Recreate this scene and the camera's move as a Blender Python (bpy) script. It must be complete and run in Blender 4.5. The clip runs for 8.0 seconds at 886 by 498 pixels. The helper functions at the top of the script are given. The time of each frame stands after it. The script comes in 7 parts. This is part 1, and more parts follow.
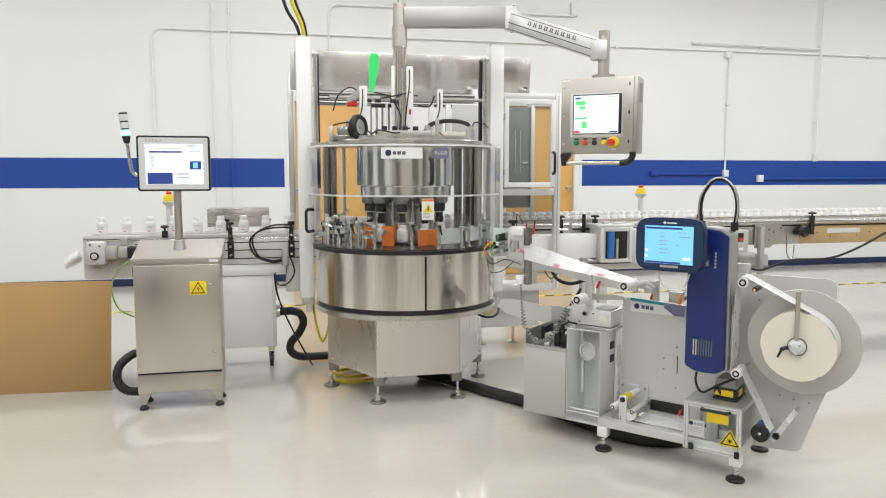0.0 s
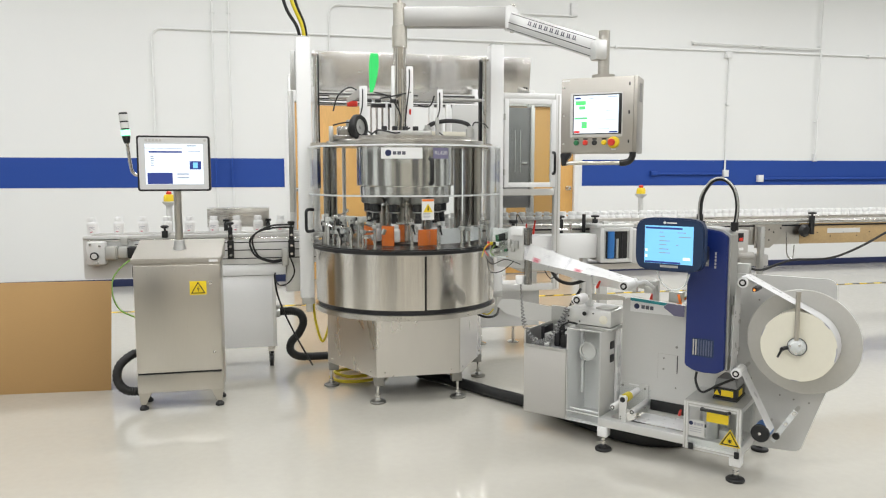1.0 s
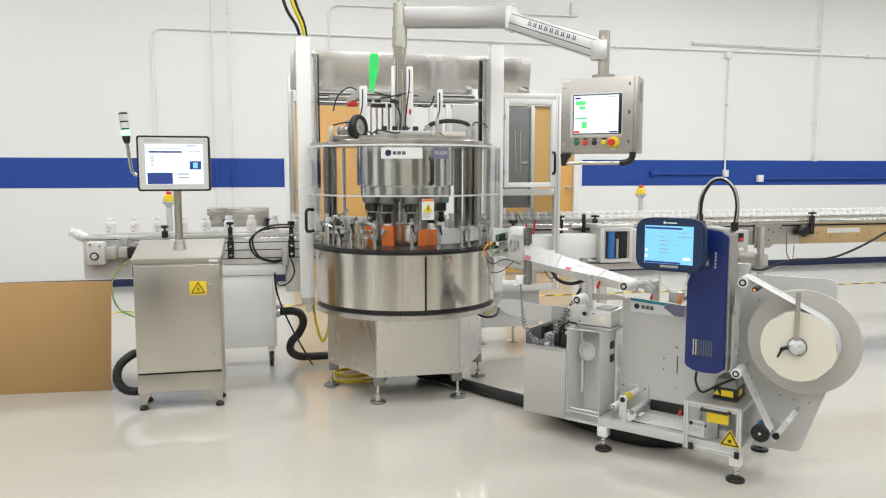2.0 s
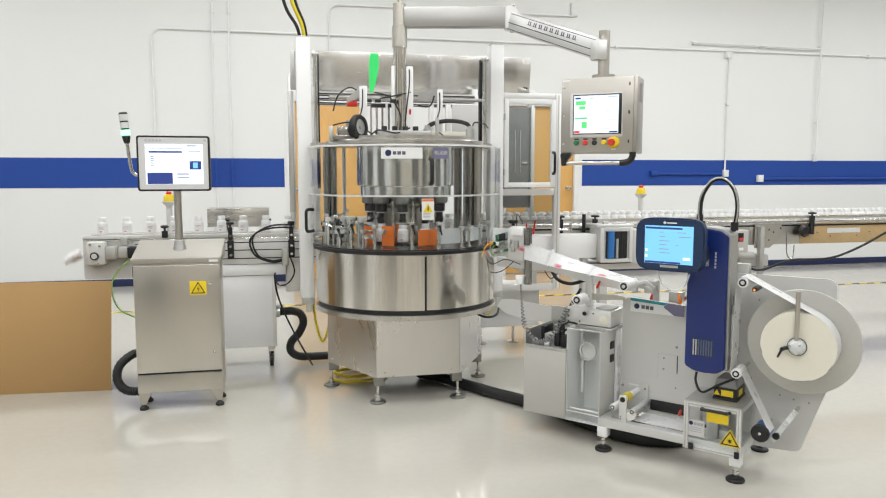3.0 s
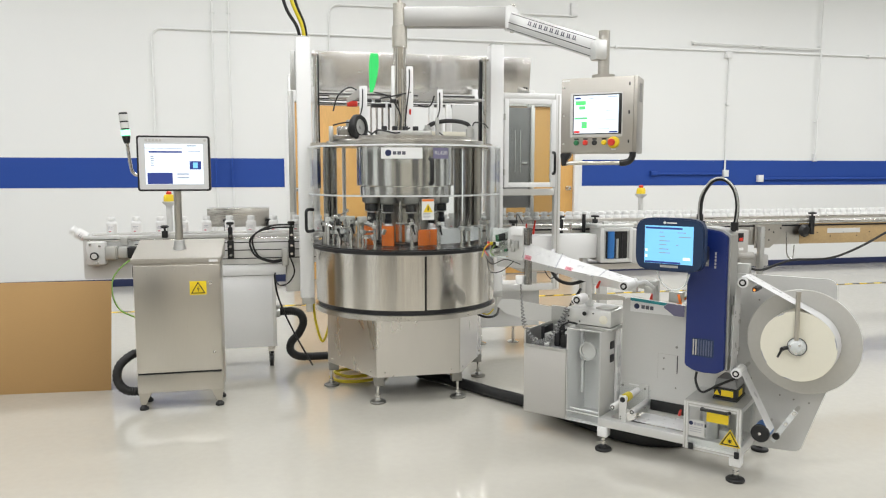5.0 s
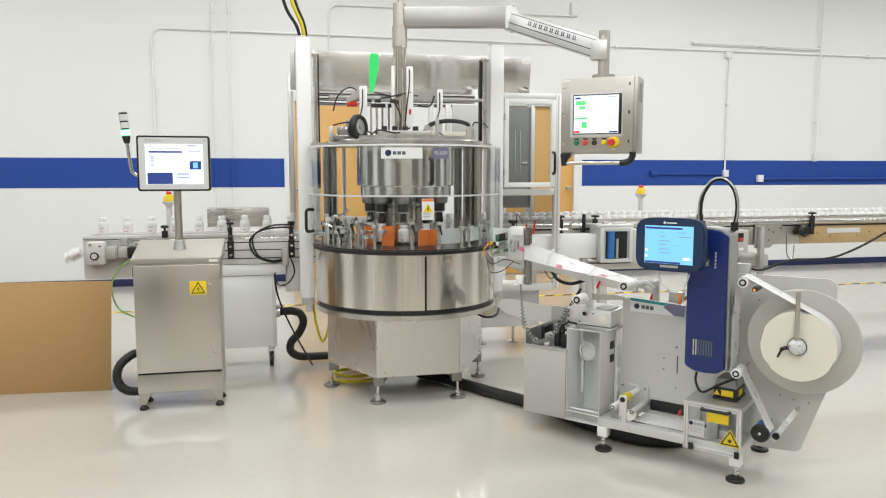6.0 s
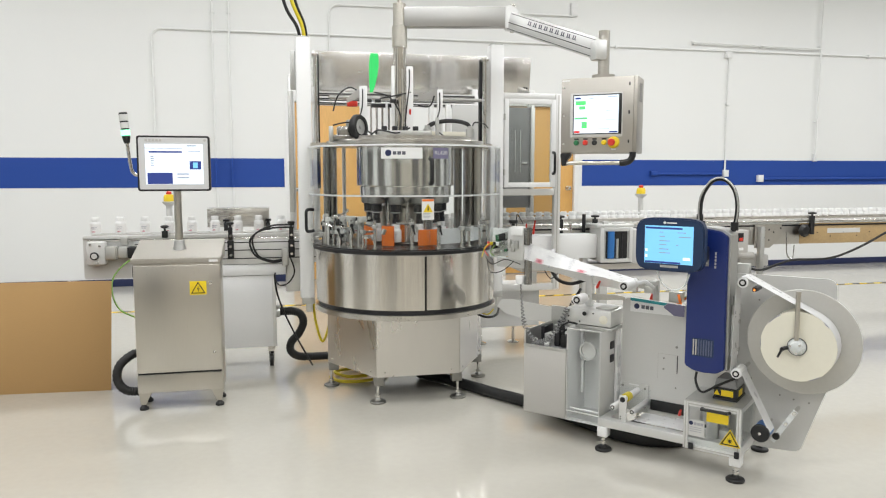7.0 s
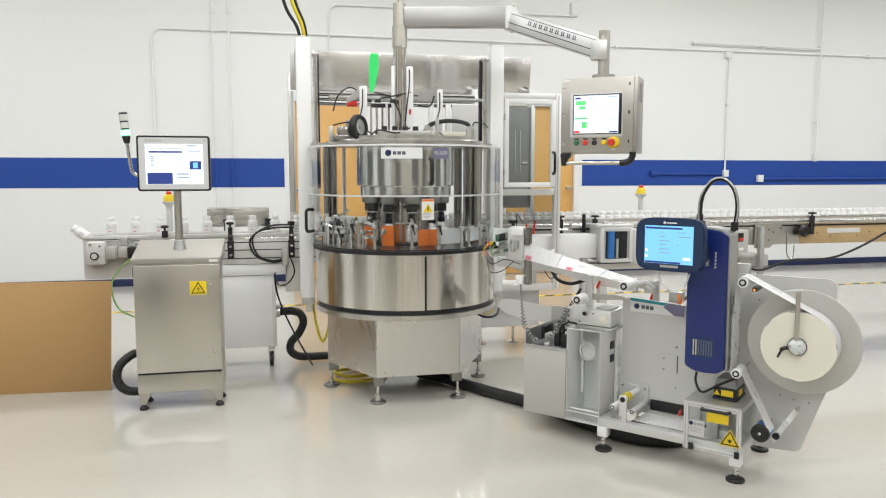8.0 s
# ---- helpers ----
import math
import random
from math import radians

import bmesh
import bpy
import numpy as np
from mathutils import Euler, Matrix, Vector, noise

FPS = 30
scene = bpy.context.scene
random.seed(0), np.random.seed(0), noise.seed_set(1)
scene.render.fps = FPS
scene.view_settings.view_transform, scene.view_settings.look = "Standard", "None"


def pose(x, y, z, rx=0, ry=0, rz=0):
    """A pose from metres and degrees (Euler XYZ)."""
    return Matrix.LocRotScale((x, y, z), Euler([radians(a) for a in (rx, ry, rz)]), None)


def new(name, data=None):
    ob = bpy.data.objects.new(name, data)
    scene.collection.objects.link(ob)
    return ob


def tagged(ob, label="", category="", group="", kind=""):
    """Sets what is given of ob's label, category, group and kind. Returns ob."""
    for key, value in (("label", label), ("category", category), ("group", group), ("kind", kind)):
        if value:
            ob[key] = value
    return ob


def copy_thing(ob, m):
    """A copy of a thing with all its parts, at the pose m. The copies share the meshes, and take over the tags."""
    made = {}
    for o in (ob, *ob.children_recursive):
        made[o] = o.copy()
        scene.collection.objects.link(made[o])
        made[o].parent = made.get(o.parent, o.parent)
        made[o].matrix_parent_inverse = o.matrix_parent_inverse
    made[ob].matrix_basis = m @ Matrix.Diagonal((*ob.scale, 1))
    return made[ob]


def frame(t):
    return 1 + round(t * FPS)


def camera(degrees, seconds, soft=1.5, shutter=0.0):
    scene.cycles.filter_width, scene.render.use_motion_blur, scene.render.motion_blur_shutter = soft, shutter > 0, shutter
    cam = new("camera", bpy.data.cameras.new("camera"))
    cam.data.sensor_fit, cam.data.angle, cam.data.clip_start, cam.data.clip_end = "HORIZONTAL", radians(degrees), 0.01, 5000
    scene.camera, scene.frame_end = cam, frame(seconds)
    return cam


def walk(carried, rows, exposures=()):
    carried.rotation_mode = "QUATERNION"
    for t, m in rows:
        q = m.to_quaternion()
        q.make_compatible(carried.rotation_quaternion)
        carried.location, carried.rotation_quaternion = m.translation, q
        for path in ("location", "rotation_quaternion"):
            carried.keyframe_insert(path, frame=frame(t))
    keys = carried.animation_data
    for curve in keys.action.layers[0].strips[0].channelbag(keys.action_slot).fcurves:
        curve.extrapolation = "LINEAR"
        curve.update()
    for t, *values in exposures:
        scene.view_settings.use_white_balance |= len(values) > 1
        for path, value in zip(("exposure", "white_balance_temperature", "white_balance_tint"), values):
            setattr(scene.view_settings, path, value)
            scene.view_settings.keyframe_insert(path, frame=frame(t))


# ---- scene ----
cam = camera(62.2, 8.0, soft=1.15, shutter=0.5)
EYE = (0.0, 0.0, 1.3)
walk(cam, [(0.0, pose(*EYE, 84.03, 0, 0)), (8.0, pose(*EYE, 84.03, 0, 0))], exposures=[(0.0, 0.0), (8.0, 0.0)])

# The production line runs along the wall; the label applicator stands askew to it.
LINE = pose(-0.23, 4.5, 0, 0, 0, 12.63)
SKEW = pose(1.238, 2.993, 0, 0, 0, -36)
ORIGIN = Matrix.Identity(4)

# ---- world and light: a closed hall under ceiling luminaires ----
world = bpy.data.worlds.new("hall_air")
scene.world = world
world.use_nodes = True
world.node_tree.nodes["Background"].inputs["Color"].default_value = (0.9, 0.92, 1.0, 1)
world.node_tree.nodes["Background"].inputs["Strength"].default_value = 0.2
LAMP_POWER = 69.0
CEILING = 4.5


# ---- mesh helpers ----
OFF = {}


def B():
    return bmesh.new()


def box(bm, x0, x1, y0, y1, z0, z1, bev=0.0):
    vs = bmesh.ops.create_cube(bm, size=1.0)["verts"]
    for v in vs:
        v.co = Vector(((x0 + x1) / 2 + v.co.x * (x1 - x0), (y0 + y1) / 2 + v.co.y * (y1 - y0), (z0 + z1) / 2 + v.co.z * (z1 - z0)))
    if bev:
        es = list({e for v in vs for e in v.link_edges})
        bmesh.ops.bevel(bm, geom=es, offset=bev, segments=2, affect="EDGES", profile=0.5)
    return bm


def rod(bm, p0, p1, r, r2=None, seg=20):
    p0, p1 = Vector(p0), Vector(p1)
    d = p1 - p0
    m = Matrix.Translation((p0 + p1) / 2) @ d.to_track_quat("Z", "Y").to_matrix().to_4x4()
    bmesh.ops.create_cone(bm, cap_ends=True, segments=seg, radius1=r, radius2=r if r2 is None else r2, depth=d.length, matrix=m)
    return bm


def lathe(bm, profile, cx=0.0, cy=0.0, a0=0.0, a1=360.0, seg=72):
    """Turn a closed profile of (radius, z) about the upright axis through cx, cy."""
    full = abs(a1 - a0 - 360) < 1e-6
    n = seg if full else seg + 1
    rings = []
    for i in range(n):
        a = radians(a0 + (a1 - a0) * i / seg)
        rings.append([bm.verts.new((cx + r * math.cos(a), cy + r * math.sin(a), z)) for r, z in profile])
    k = len(profile)
    for i in range(seg):
        q, w = rings[i], rings[(i + 1) % n]
        for j in range(k):
            bm.faces.new((q[j], w[j], w[(j + 1) % k], q[(j + 1) % k]))
    if not full:
        bm.faces.new(rings[0])
        bm.faces.new(list(reversed(rings[-1])))
    bmesh.ops.recalc_face_normals(bm, faces=bm.faces[:])
    return bm


def spin(bm, profile, p, axis, seg=40):
    """Turn an open profile of (radius, height) about axis through p; both ends are closed."""
    q = Vector(axis).to_track_quat("Z", "Y").to_matrix().to_4x4()
    m = Matrix.Translation(p) @ q
    rings = []
    for r, h in profile:
        rings.append([bm.verts.new(m @ Vector((r * math.cos(2 * math.pi * i / seg), r * math.sin(2 * math.pi * i / seg), h))) for i in range(seg)])
    for a, b in zip(rings, rings[1:]):
        for i in range(seg):
            bm.faces.new((a[i], a[(i + 1) % seg], b[(i + 1) % seg], b[i]))
    bm.faces.new(list(reversed(rings[0])))
    bm.faces.new(rings[-1])
    bmesh.ops.recalc_face_normals(bm, faces=bm.faces[:])
    return bm


def prism(bm, pts, y0, y1):
    """A polygon of (x, z) points between two y."""
    a = [bm.verts.new((x, y0, z)) for x, z in pts]
    b = [bm.verts.new((x, y1, z)) for x, z in pts]
    n = len(pts)
    bm.faces.new(a)
    bm.faces.new(list(reversed(b)))
    for i in range(n):
        bm.faces.new((a[i], b[i], b[(i + 1) % n], a[(i + 1) % n]))
    bmesh.ops.recalc_face_normals(bm, faces=bm.faces[:])
    return bm


def smooth_line(pts, n=8):
    pts = [Vector(p) for p in pts]
    out = []
    for i in range(len(pts) - 1):
        p0, p1, p2, p3 = pts[max(i - 1, 0)], pts[i], pts[i + 1], pts[min(i + 2, len(pts) - 1)]
        for k in range(n):
            t = k / n
            out.append(0.5 * (2 * p1 + (p2 - p0) * t + (2 * p0 - 5 * p1 + 4 * p2 - p3) * t * t + (3 * p1 - p0 - 3 * p2 + p3) * t ** 3))
    out.append(pts[-1])
    return out


def tube(bm, pts, r, seg=10, smooth=8, ribs=0.0):
    line = smooth_line(pts, smooth) if smooth else [Vector(p) for p in pts]
    if ribs:
        dense = []
        for a, b in zip(line, line[1:]):
            k = max(1, round((b - a).length / (r * 0.35)))
            dense += [a.lerp(b, i / k) for i in range(k)]
        line = dense + [line[-1]]
    t0 = (line[1] - line[0]).normalized()
    side = t0.orthogonal().normalized()
    rings = []
    for i, p in enumerate(line):
        t = (line[min(i + 1, len(line) - 1)] - line[max(i - 1, 0)]).normalized()
        side = (side - t * side.dot(t)).normalized()
        up = t.cross(side)
        rr = r * (1 + (ribs if i % 2 else -ribs))
        rings.append([bm.verts.new(p + rr * (math.cos(2 * math.pi * k / seg) * side + math.sin(2 * math.pi * k / seg) * up)) for k in range(seg)])
    for a, b in zip(rings, rings[1:]):
        for i in range(seg):
            bm.faces.new((a[i], a[(i + 1) % seg], b[(i + 1) % seg], b[i]))
    bm.faces.new(list(reversed(rings[0])))
    bm.faces.new(rings[-1])
    return bm


def mesh_from(name, bm, material, shift, sharp=35):
    bmesh.ops.translate(bm, verts=bm.verts[:], vec=-Vector(shift))
    me = bpy.data.meshes.new(name)
    bm.to_mesh(me)
    bm.free()
    for p in me.polygons:
        p.use_smooth = True
    me.set_sharp_from_angle(angle=radians(sharp))
    me.materials.append(material)
    return me


def thing(name, base, at, label, category, group="", kind=""):
    e = new(name)
    e.empty_display_size = 0.1
    e.matrix_basis = base @ Matrix.Translation(at)
    OFF[e.name] = Vector(at)
    return tagged(e, label, category, group, kind)


def part(name, bm, material, parent, label="", at=None, kind=""):
    o = OFF[parent.name]
    at = o if at is None else Vector(at)
    ob = new(name, mesh_from(name, bm, material, at))
    ob.parent = parent
    ob.location = at - o
    OFF[ob.name] = at
    return tagged(ob, label, kind=kind)


def solid(name, bm, material, base, at, label="", category="", group="", kind=""):
    ob = new(name, mesh_from(name, bm, material, at))
    ob.matrix_basis = base @ Matrix.Translation(at)
    OFF[ob.name] = Vector(at)
    return tagged(ob, label, category, group, kind)


# ---- materials ----
def matter(name, colour, rough=0.5, metal=0.0, vary=0.06, scale=3.0, grain=60.0, bump=0.02, stretch=(1, 1, 1), rough_vary=0.08, tint=None, coat=0.0):
    m = bpy.data.materials.new(name)
    m.use_nodes = True
    nt = m.node_tree
    n, l = nt.nodes, nt.links
    bsdf = n["Principled BSDF"]
    co = n.new("ShaderNodeTexCoord")
    mp = n.new("ShaderNodeMapping")
    mp.inputs["Scale"].default_value = stretch
    l.new(co.outputs["Object"], mp.inputs["Vector"])
    big = n.new("ShaderNodeTexNoise")
    big.inputs["Scale"].default_value = scale
    big.inputs["Detail"].default_value = 4
    fine = n.new("ShaderNodeTexNoise")
    fine.inputs["Scale"].default_value = grain
    fine.inputs["Detail"].default_value = 3
    l.new(co.outputs["Object"], big.inputs["Vector"])
    l.new(mp.outputs["Vector"], fine.inputs["Vector"])
    both = n.new("ShaderNodeMath")
    both.operation = "ADD"
    l.new(big.outputs["Fac"], both.inputs[0])
    l.new(fine.outputs["Fac"], both.inputs[1])
    ramp = n.new("ShaderNodeMapRange")
    ramp.inputs["From Min"].default_value = 0.6
    ramp.inputs["From Max"].default_value = 1.4
    l.new(both.outputs[0], ramp.inputs["Value"])
    mix = n.new("ShaderNodeMix")
    mix.data_type = "RGBA"
    dark = tint or tuple(c * (1 - vary) for c in colour)
    lite = tuple(min(1, c * (1 + vary)) for c in colour)
    mix.inputs["A"].default_value = (*dark, 1)
    mix.inputs["B"].default_value = (*lite, 1)
    l.new(ramp.outputs["Result"], mix.inputs["Factor"])
    l.new(mix.outputs["Result"], bsdf.inputs["Base Color"])
    rr = n.new("ShaderNodeMapRange")
    rr.inputs["To Min"].default_value = max(0.02, rough - rough_vary)
    rr.inputs["To Max"].default_value = min(1, rough + rough_vary)
    l.new(both.outputs[0], rr.inputs["Value"])
    rr.inputs["From Min"].default_value, rr.inputs["From Max"].default_value = 0.6, 1.4
    l.new(rr.outputs["Result"], bsdf.inputs["Roughness"])
    bsdf.inputs["Metallic"].default_value = metal
    bsdf.inputs["Coat Weight"].default_value = coat
    if bump:
        bp = n.new("ShaderNodeBump")
        bp.inputs["Strength"].default_value = bump
        bp.inputs["Distance"].default_value = 0.004
        l.new(fine.outputs["Fac"], bp.inputs["Height"])
        l.new(bp.outputs["Normal"], bsdf.inputs["Normal"])
    return m


def wavy_sheet(name, colour, rough):
    """Thin ground sheet metal whose slight buckles bend what it mirrors."""
    m = matter(name, colour, rough, 1.0, vary=0.05, scale=2.5, grain=6, stretch=(1, 1, 5), bump=0.0, rough_vary=0.05)
    n, l = m.node_tree.nodes, m.node_tree.links
    co = n.new("ShaderNodeTexCoord")
    mp = n.new("ShaderNodeMapping")
    mp.inputs["Scale"].default_value = (2.2, 1.0, 0.25)
    l.new(co.outputs["Object"], mp.inputs["Vector"])
    wave = n.new("ShaderNodeTexNoise")
    wave.inputs["Scale"].default_value = 1.6
    wave.inputs["Detail"].default_value = 1.0
    l.new(mp.outputs["Vector"], wave.inputs["Vector"])
    bp = n.new("ShaderNodeBump")
    bp.inputs["Strength"].default_value = 1.0
    bp.inputs["Distance"].default_value = 0.030
    l.new(wave.outputs["Fac"], bp.inputs["Height"])
    l.new(bp.outputs["Normal"], n["Principled BSDF"].inputs["Normal"])
    return m


def clear(name, tintc=(0.97, 0.98, 0.98), gloss=1.0):
    """Clear sheet: a see-through body with Fresnel gloss."""
    m = bpy.data.materials.new(name)
    m.use_nodes = True
    n, l = m.node_tree.nodes, m.node_tree.links
    n.remove(n["Principled BSDF"])
    tr = n.new("ShaderNodeBsdfTransparent")
    tr.inputs["Color"].default_value = (*tintc, 1)
    gl = n.new("ShaderNodeBsdfGlossy")
    gl.inputs["Roughness"].default_value = 0.04
    fr = n.new("ShaderNodeLayerWeight")
    p = n.new("ShaderNodeMath")
    p.operation = "POWER"
    p.inputs[1].default_value = 4.0
    l.new(fr.outputs["Facing"], p.inputs[0])
    k = n.new("ShaderNodeMath")
    k.operation = "MULTIPLY_ADD"
    k.inputs[1].default_value = 0.5 * gloss
    k.inputs[2].default_value = 0.025 * gloss
    l.new(p.outputs[0], k.inputs[0])
    mx = n.new("ShaderNodeMixShader")
    l.new(k.outputs[0], mx.inputs[0])
    l.new(tr.outputs[0], mx.inputs[1])
    l.new(gl.outputs[0], mx.inputs[2])
    l.new(mx.outputs[0], n["Material Output"].inputs["Surface"])
    return m


def glow(name, colour, strength):
    m = bpy.data.materials.new(name)
    m.use_nodes = True
    b = m.node_tree.nodes["Principled BSDF"]
    b.inputs["Base Color"].default_value = (*[c * 0.3 for c in colour], 1)
    b.inputs["Roughness"].default_value = 0.25
    b.inputs["Emission Color"].default_value = (*colour, 1)
    b.inputs["Emission Strength"].default_value = strength
    return m


WALL = matter("white_wall_paint", (0.82, 0.825, 0.815), 0.55, vary=0.015, scale=0.8, grain=90, bump=0.05)
CEIL = matter("ceiling_paint", (0.78, 0.78, 0.77), 0.7, vary=0.02, scale=1.0)
BACKWALL = matter("beige_wall_paint", (0.46, 0.42, 0.36), 0.6, vary=0.05, scale=0.7)
DARKREFL = matter("dark_reflected_paint", (0.09, 0.085, 0.08), 0.6, vary=0.1, scale=0.7)
STRIPE = matter("royal_blue_wall_paint", (0.008, 0.055, 0.31), 0.62, vary=0.04, scale=1.2, grain=80, bump=0.05)
NAVY = matter("navy_vinyl", (0.012, 0.02, 0.075), 0.45, vary=0.1)
FLOOR = matter("cream_epoxy_floor", (0.484, 0.463, 0.410), 0.15, vary=0.03, scale=0.7, grain=25, bump=0.004, rough_vary=0.05, coat=0.3)
WOOD = matter("honey_wood_veneer", (0.70, 0.40, 0.125), 0.42, vary=0.12, scale=2.0, grain=14, stretch=(9, 9, 0.8), bump=0.02)
STEEL = matter("brushed_stainless_steel", (0.575, 0.55, 0.50), 0.30, 1.0, vary=0.03, scale=1.6, grain=10, stretch=(40, 40, 1.0), bump=0.004, rough_vary=0.03)
STEELH = matter("brushed_stainless_steel_across", (0.60, 0.58, 0.545), 0.29, 1.0, vary=0.03, scale=1.6, grain=10, stretch=(1, 40, 40), bump=0.004, rough_vary=0.04)
POLISH = matter("polished_stainless_steel", (0.68, 0.655, 0.61), 0.155, 1.0, vary=0.11, scale=2.0, grain=8, stretch=(14, 14, 0.25), bump=0.02, rough_vary=0.06)
PANEL = matter("smooth_stainless_sheet", (0.77, 0.75, 0.72), 0.29, 1.0, vary=0.03, scale=1.2, grain=4, stretch=(3, 3, 1), bump=0.0, rough_vary=0.05)
UPPER = matter("satin_stainless_drum", (0.84, 0.83, 0.81), 0.17, 1.0, vary=0.05, scale=2.0, grain=14, stretch=(16, 16, 0.3), bump=0.012, rough_vary=0.04)
COLUMN = matter("dim_turned_steel", (0.33, 0.325, 0.31), 0.20, 1.0, vary=0.08, scale=2.0, grain=20, stretch=(20, 20, 0.5), bump=0.01)
HEADGREY = matter("grey_head_casting", (0.30, 0.30, 0.29), 0.40, 0.7, vary=0.1, grain=60)
BEAM = matter("ground_stainless_beam", (0.45, 0.445, 0.43), 0.42, 1.0, vary=0.05, scale=3.0, grain=10, stretch=(1, 40, 40), bump=0.004, rough_vary=0.04)
INNER = matter("dim_grey_cabinet_paint", (0.25, 0.25, 0.25), 0.5, vary=0.15, scale=4.0)
OPSTEEL = matter("ground_stainless_enclosure", (0.50, 0.475, 0.435), 0.42, 1.0, vary=0.03, scale=1.6, grain=10, stretch=(40, 40, 1.0), bump=0.003, rough_vary=0.03)
CORD = matter("grey_cord_sheath", (0.20, 0.20, 0.20), 0.45, vary=0.08)
SLAT = matter("slate_blue_plastic", (0.10, 0.12, 0.20), 0.35, vary=0.08)
CHROME = matter("bright_chrome", (0.72, 0.71, 0.69), 0.14, 1.0, vary=0.03, bump=0)
SHEET = wavy_sheet("buckled_stainless_sheet", (0.76, 0.745, 0.725), 0.24)
ALU = matter("anodised_aluminium", (0.74, 0.74, 0.73), 0.42, 0.75, vary=0.03, grain=80, stretch=(30, 30, 1))
ZINC = matter("dull_zinc_plated_steel", (0.30, 0.295, 0.275), 0.42, 1.0, vary=0.08, grain=60)
ALUDULL = matter("milled_aluminium", (0.52, 0.52, 0.50), 0.38, 0.8, vary=0.06, grain=60)
COVER = matter("white_powder_coat", (0.79, 0.79, 0.785), 0.4, vary=0.02, grain=120, bump=0.02)
GREY = matter("light_grey_powder_coat", (0.59, 0.585, 0.565), 0.42, vary=0.03, grain=140, bump=0.03)
GREYP = matter("warm_grey_panel_paint", (0.47, 0.455, 0.43), 0.45, vary=0.03, grain=140, bump=0.03)
BLACK = matter("black_plastic", (0.009, 0.009, 0.010), 0.40, vary=0.2, grain=120)
RUBBER = matter("black_rubber", (0.009, 0.009, 0.009), 0.55, vary=0.25, grain=90, bump=0.05)
DARK = matter("dark_metal", (0.035, 0.035, 0.038), 0.35, 0.6, vary=0.2)
TABLE = matter("dark_table_plate", (0.016, 0.016, 0.018), 0.28, 0.3, vary=0.2)
YELLOW = matter("safety_yellow", (0.80, 0.58, 0.015), 0.45, vary=0.05)
YCABLE = matter("yellow_cable_sheath", (0.62, 0.50, 0.02), 0.5, vary=0.08)
RED = matter("signal_red", (0.62, 0.035, 0.02), 0.4, vary=0.08)
ORANGE = matter("orange_foam", (0.80, 0.19, 0.025), 0.75, vary=0.07, grain=200, bump=0.15)
GREENB = matter("green_button", (0.02, 0.16, 0.06), 0.4)
BLUE = matter("deep_blue_lacquer", (0.007, 0.021, 0.135), 0.30, vary=0.03, scale=2.0, grain=20, bump=0.0, rough_vary=0.03)
BLUEDARK = matter("dark_blue_plastic", (0.010, 0.028, 0.080), 0.35, vary=0.08)
BLUEPART = matter("mid_blue_plastic", (0.03, 0.16, 0.45), 0.35)
CARD = matter("corrugated_cardboard", (0.445, 0.272, 0.112), 0.8, vary=0.05, scale=2.5, grain=40, stretch=(1, 1, 8), bump=0.06)
PAPER = matter("label_paper", (0.80, 0.785, 0.77), 0.45, vary=0.02, scale=8)
LINER = matter("translucent_label_liner", (0.63, 0.63, 0.63), 0.32, vary=0.09, scale=16, grain=40, bump=0.25)
CREAM = matter("cream_roll_core_disc", (0.74, 0.71, 0.60), 0.5, vary=0.02, scale=4)
FLANGE = matter("grey_flange_sheet", (0.50, 0.49, 0.46), 0.36, 0.35, vary=0.04, scale=3)
HDPE = matter("white_bottle_plastic", (0.80, 0.80, 0.79), 0.38, vary=0.02)
INK = matter("grey_label_ink", (0.36, 0.36, 0.40), 0.6)
MAROON = matter("red_label_ink", (0.50, 0.10, 0.13), 0.6)
PALEINK = matter("pale_grey_label_ink", (0.58, 0.58, 0.60), 0.6)
PALERED = matter("pale_red_label_ink", (0.60, 0.26, 0.30), 0.6)
DARKINK = matter("dark_print_ink", (0.10, 0.10, 0.13), 0.5)
PURPLE = matter("muted_purple_plate", (0.16, 0.15, 0.24), 0.45)
TEAL = matter("teal_strip", (0.02, 0.27, 0.30), 0.45)
TAN = matter("tan_side_panel", (0.47, 0.33, 0.16), 0.4, vary=0.1, scale=3, tint=(0.36, 0.25, 0.13))
GREENWIRE = matter("green_yellow_earth_wire", (0.16, 0.30, 0.05), 0.5, vary=0.3, grain=8)
ACRYL = clear("clear_acrylic")
GLASS = clear("window_glass", (0.9, 0.92, 0.91), 1.3)
SMOKE = clear("smoked_pane", (0.78, 0.79, 0.79), 1.6)
EDGEDIM = matter("clear_acrylic_rim", (0.58, 0.60, 0.60), 0.25, vary=0.03)
EDGE = matter("frosted_acrylic_edge", (0.78, 0.80, 0.80), 0.3, vary=0.02)
SCREENW = glow("lit_white_screen", (0.86, 0.92, 1.0), 1.0)
SCREENC = glow("lit_cyan_screen", (0.23, 0.62, 0.95), 0.95)
SCREENG = glow("lit_green_field", (0.12, 0.85, 0.22), 0.9)
SCREENB = glow("lit_blue_field", (0.035, 0.06, 0.25), 0.9)
BEZEL = matter("pale_grey_bezel", (0.60, 0.60, 0.60), 0.35, vary=0.02)
SCREENK = glow("lit_grey_text", (0.30, 0.36, 0.45), 0.8)
SCREENR = glow("lit_red_field", (0.8, 0.05, 0.05), 0.8)
LAMPG = glow("lit_green_lens", (0.35, 1.0, 0.62), 2.2)
GREENREFL = glow("green_reflection_glow", (0.05, 0.62, 0.15), 1.0)
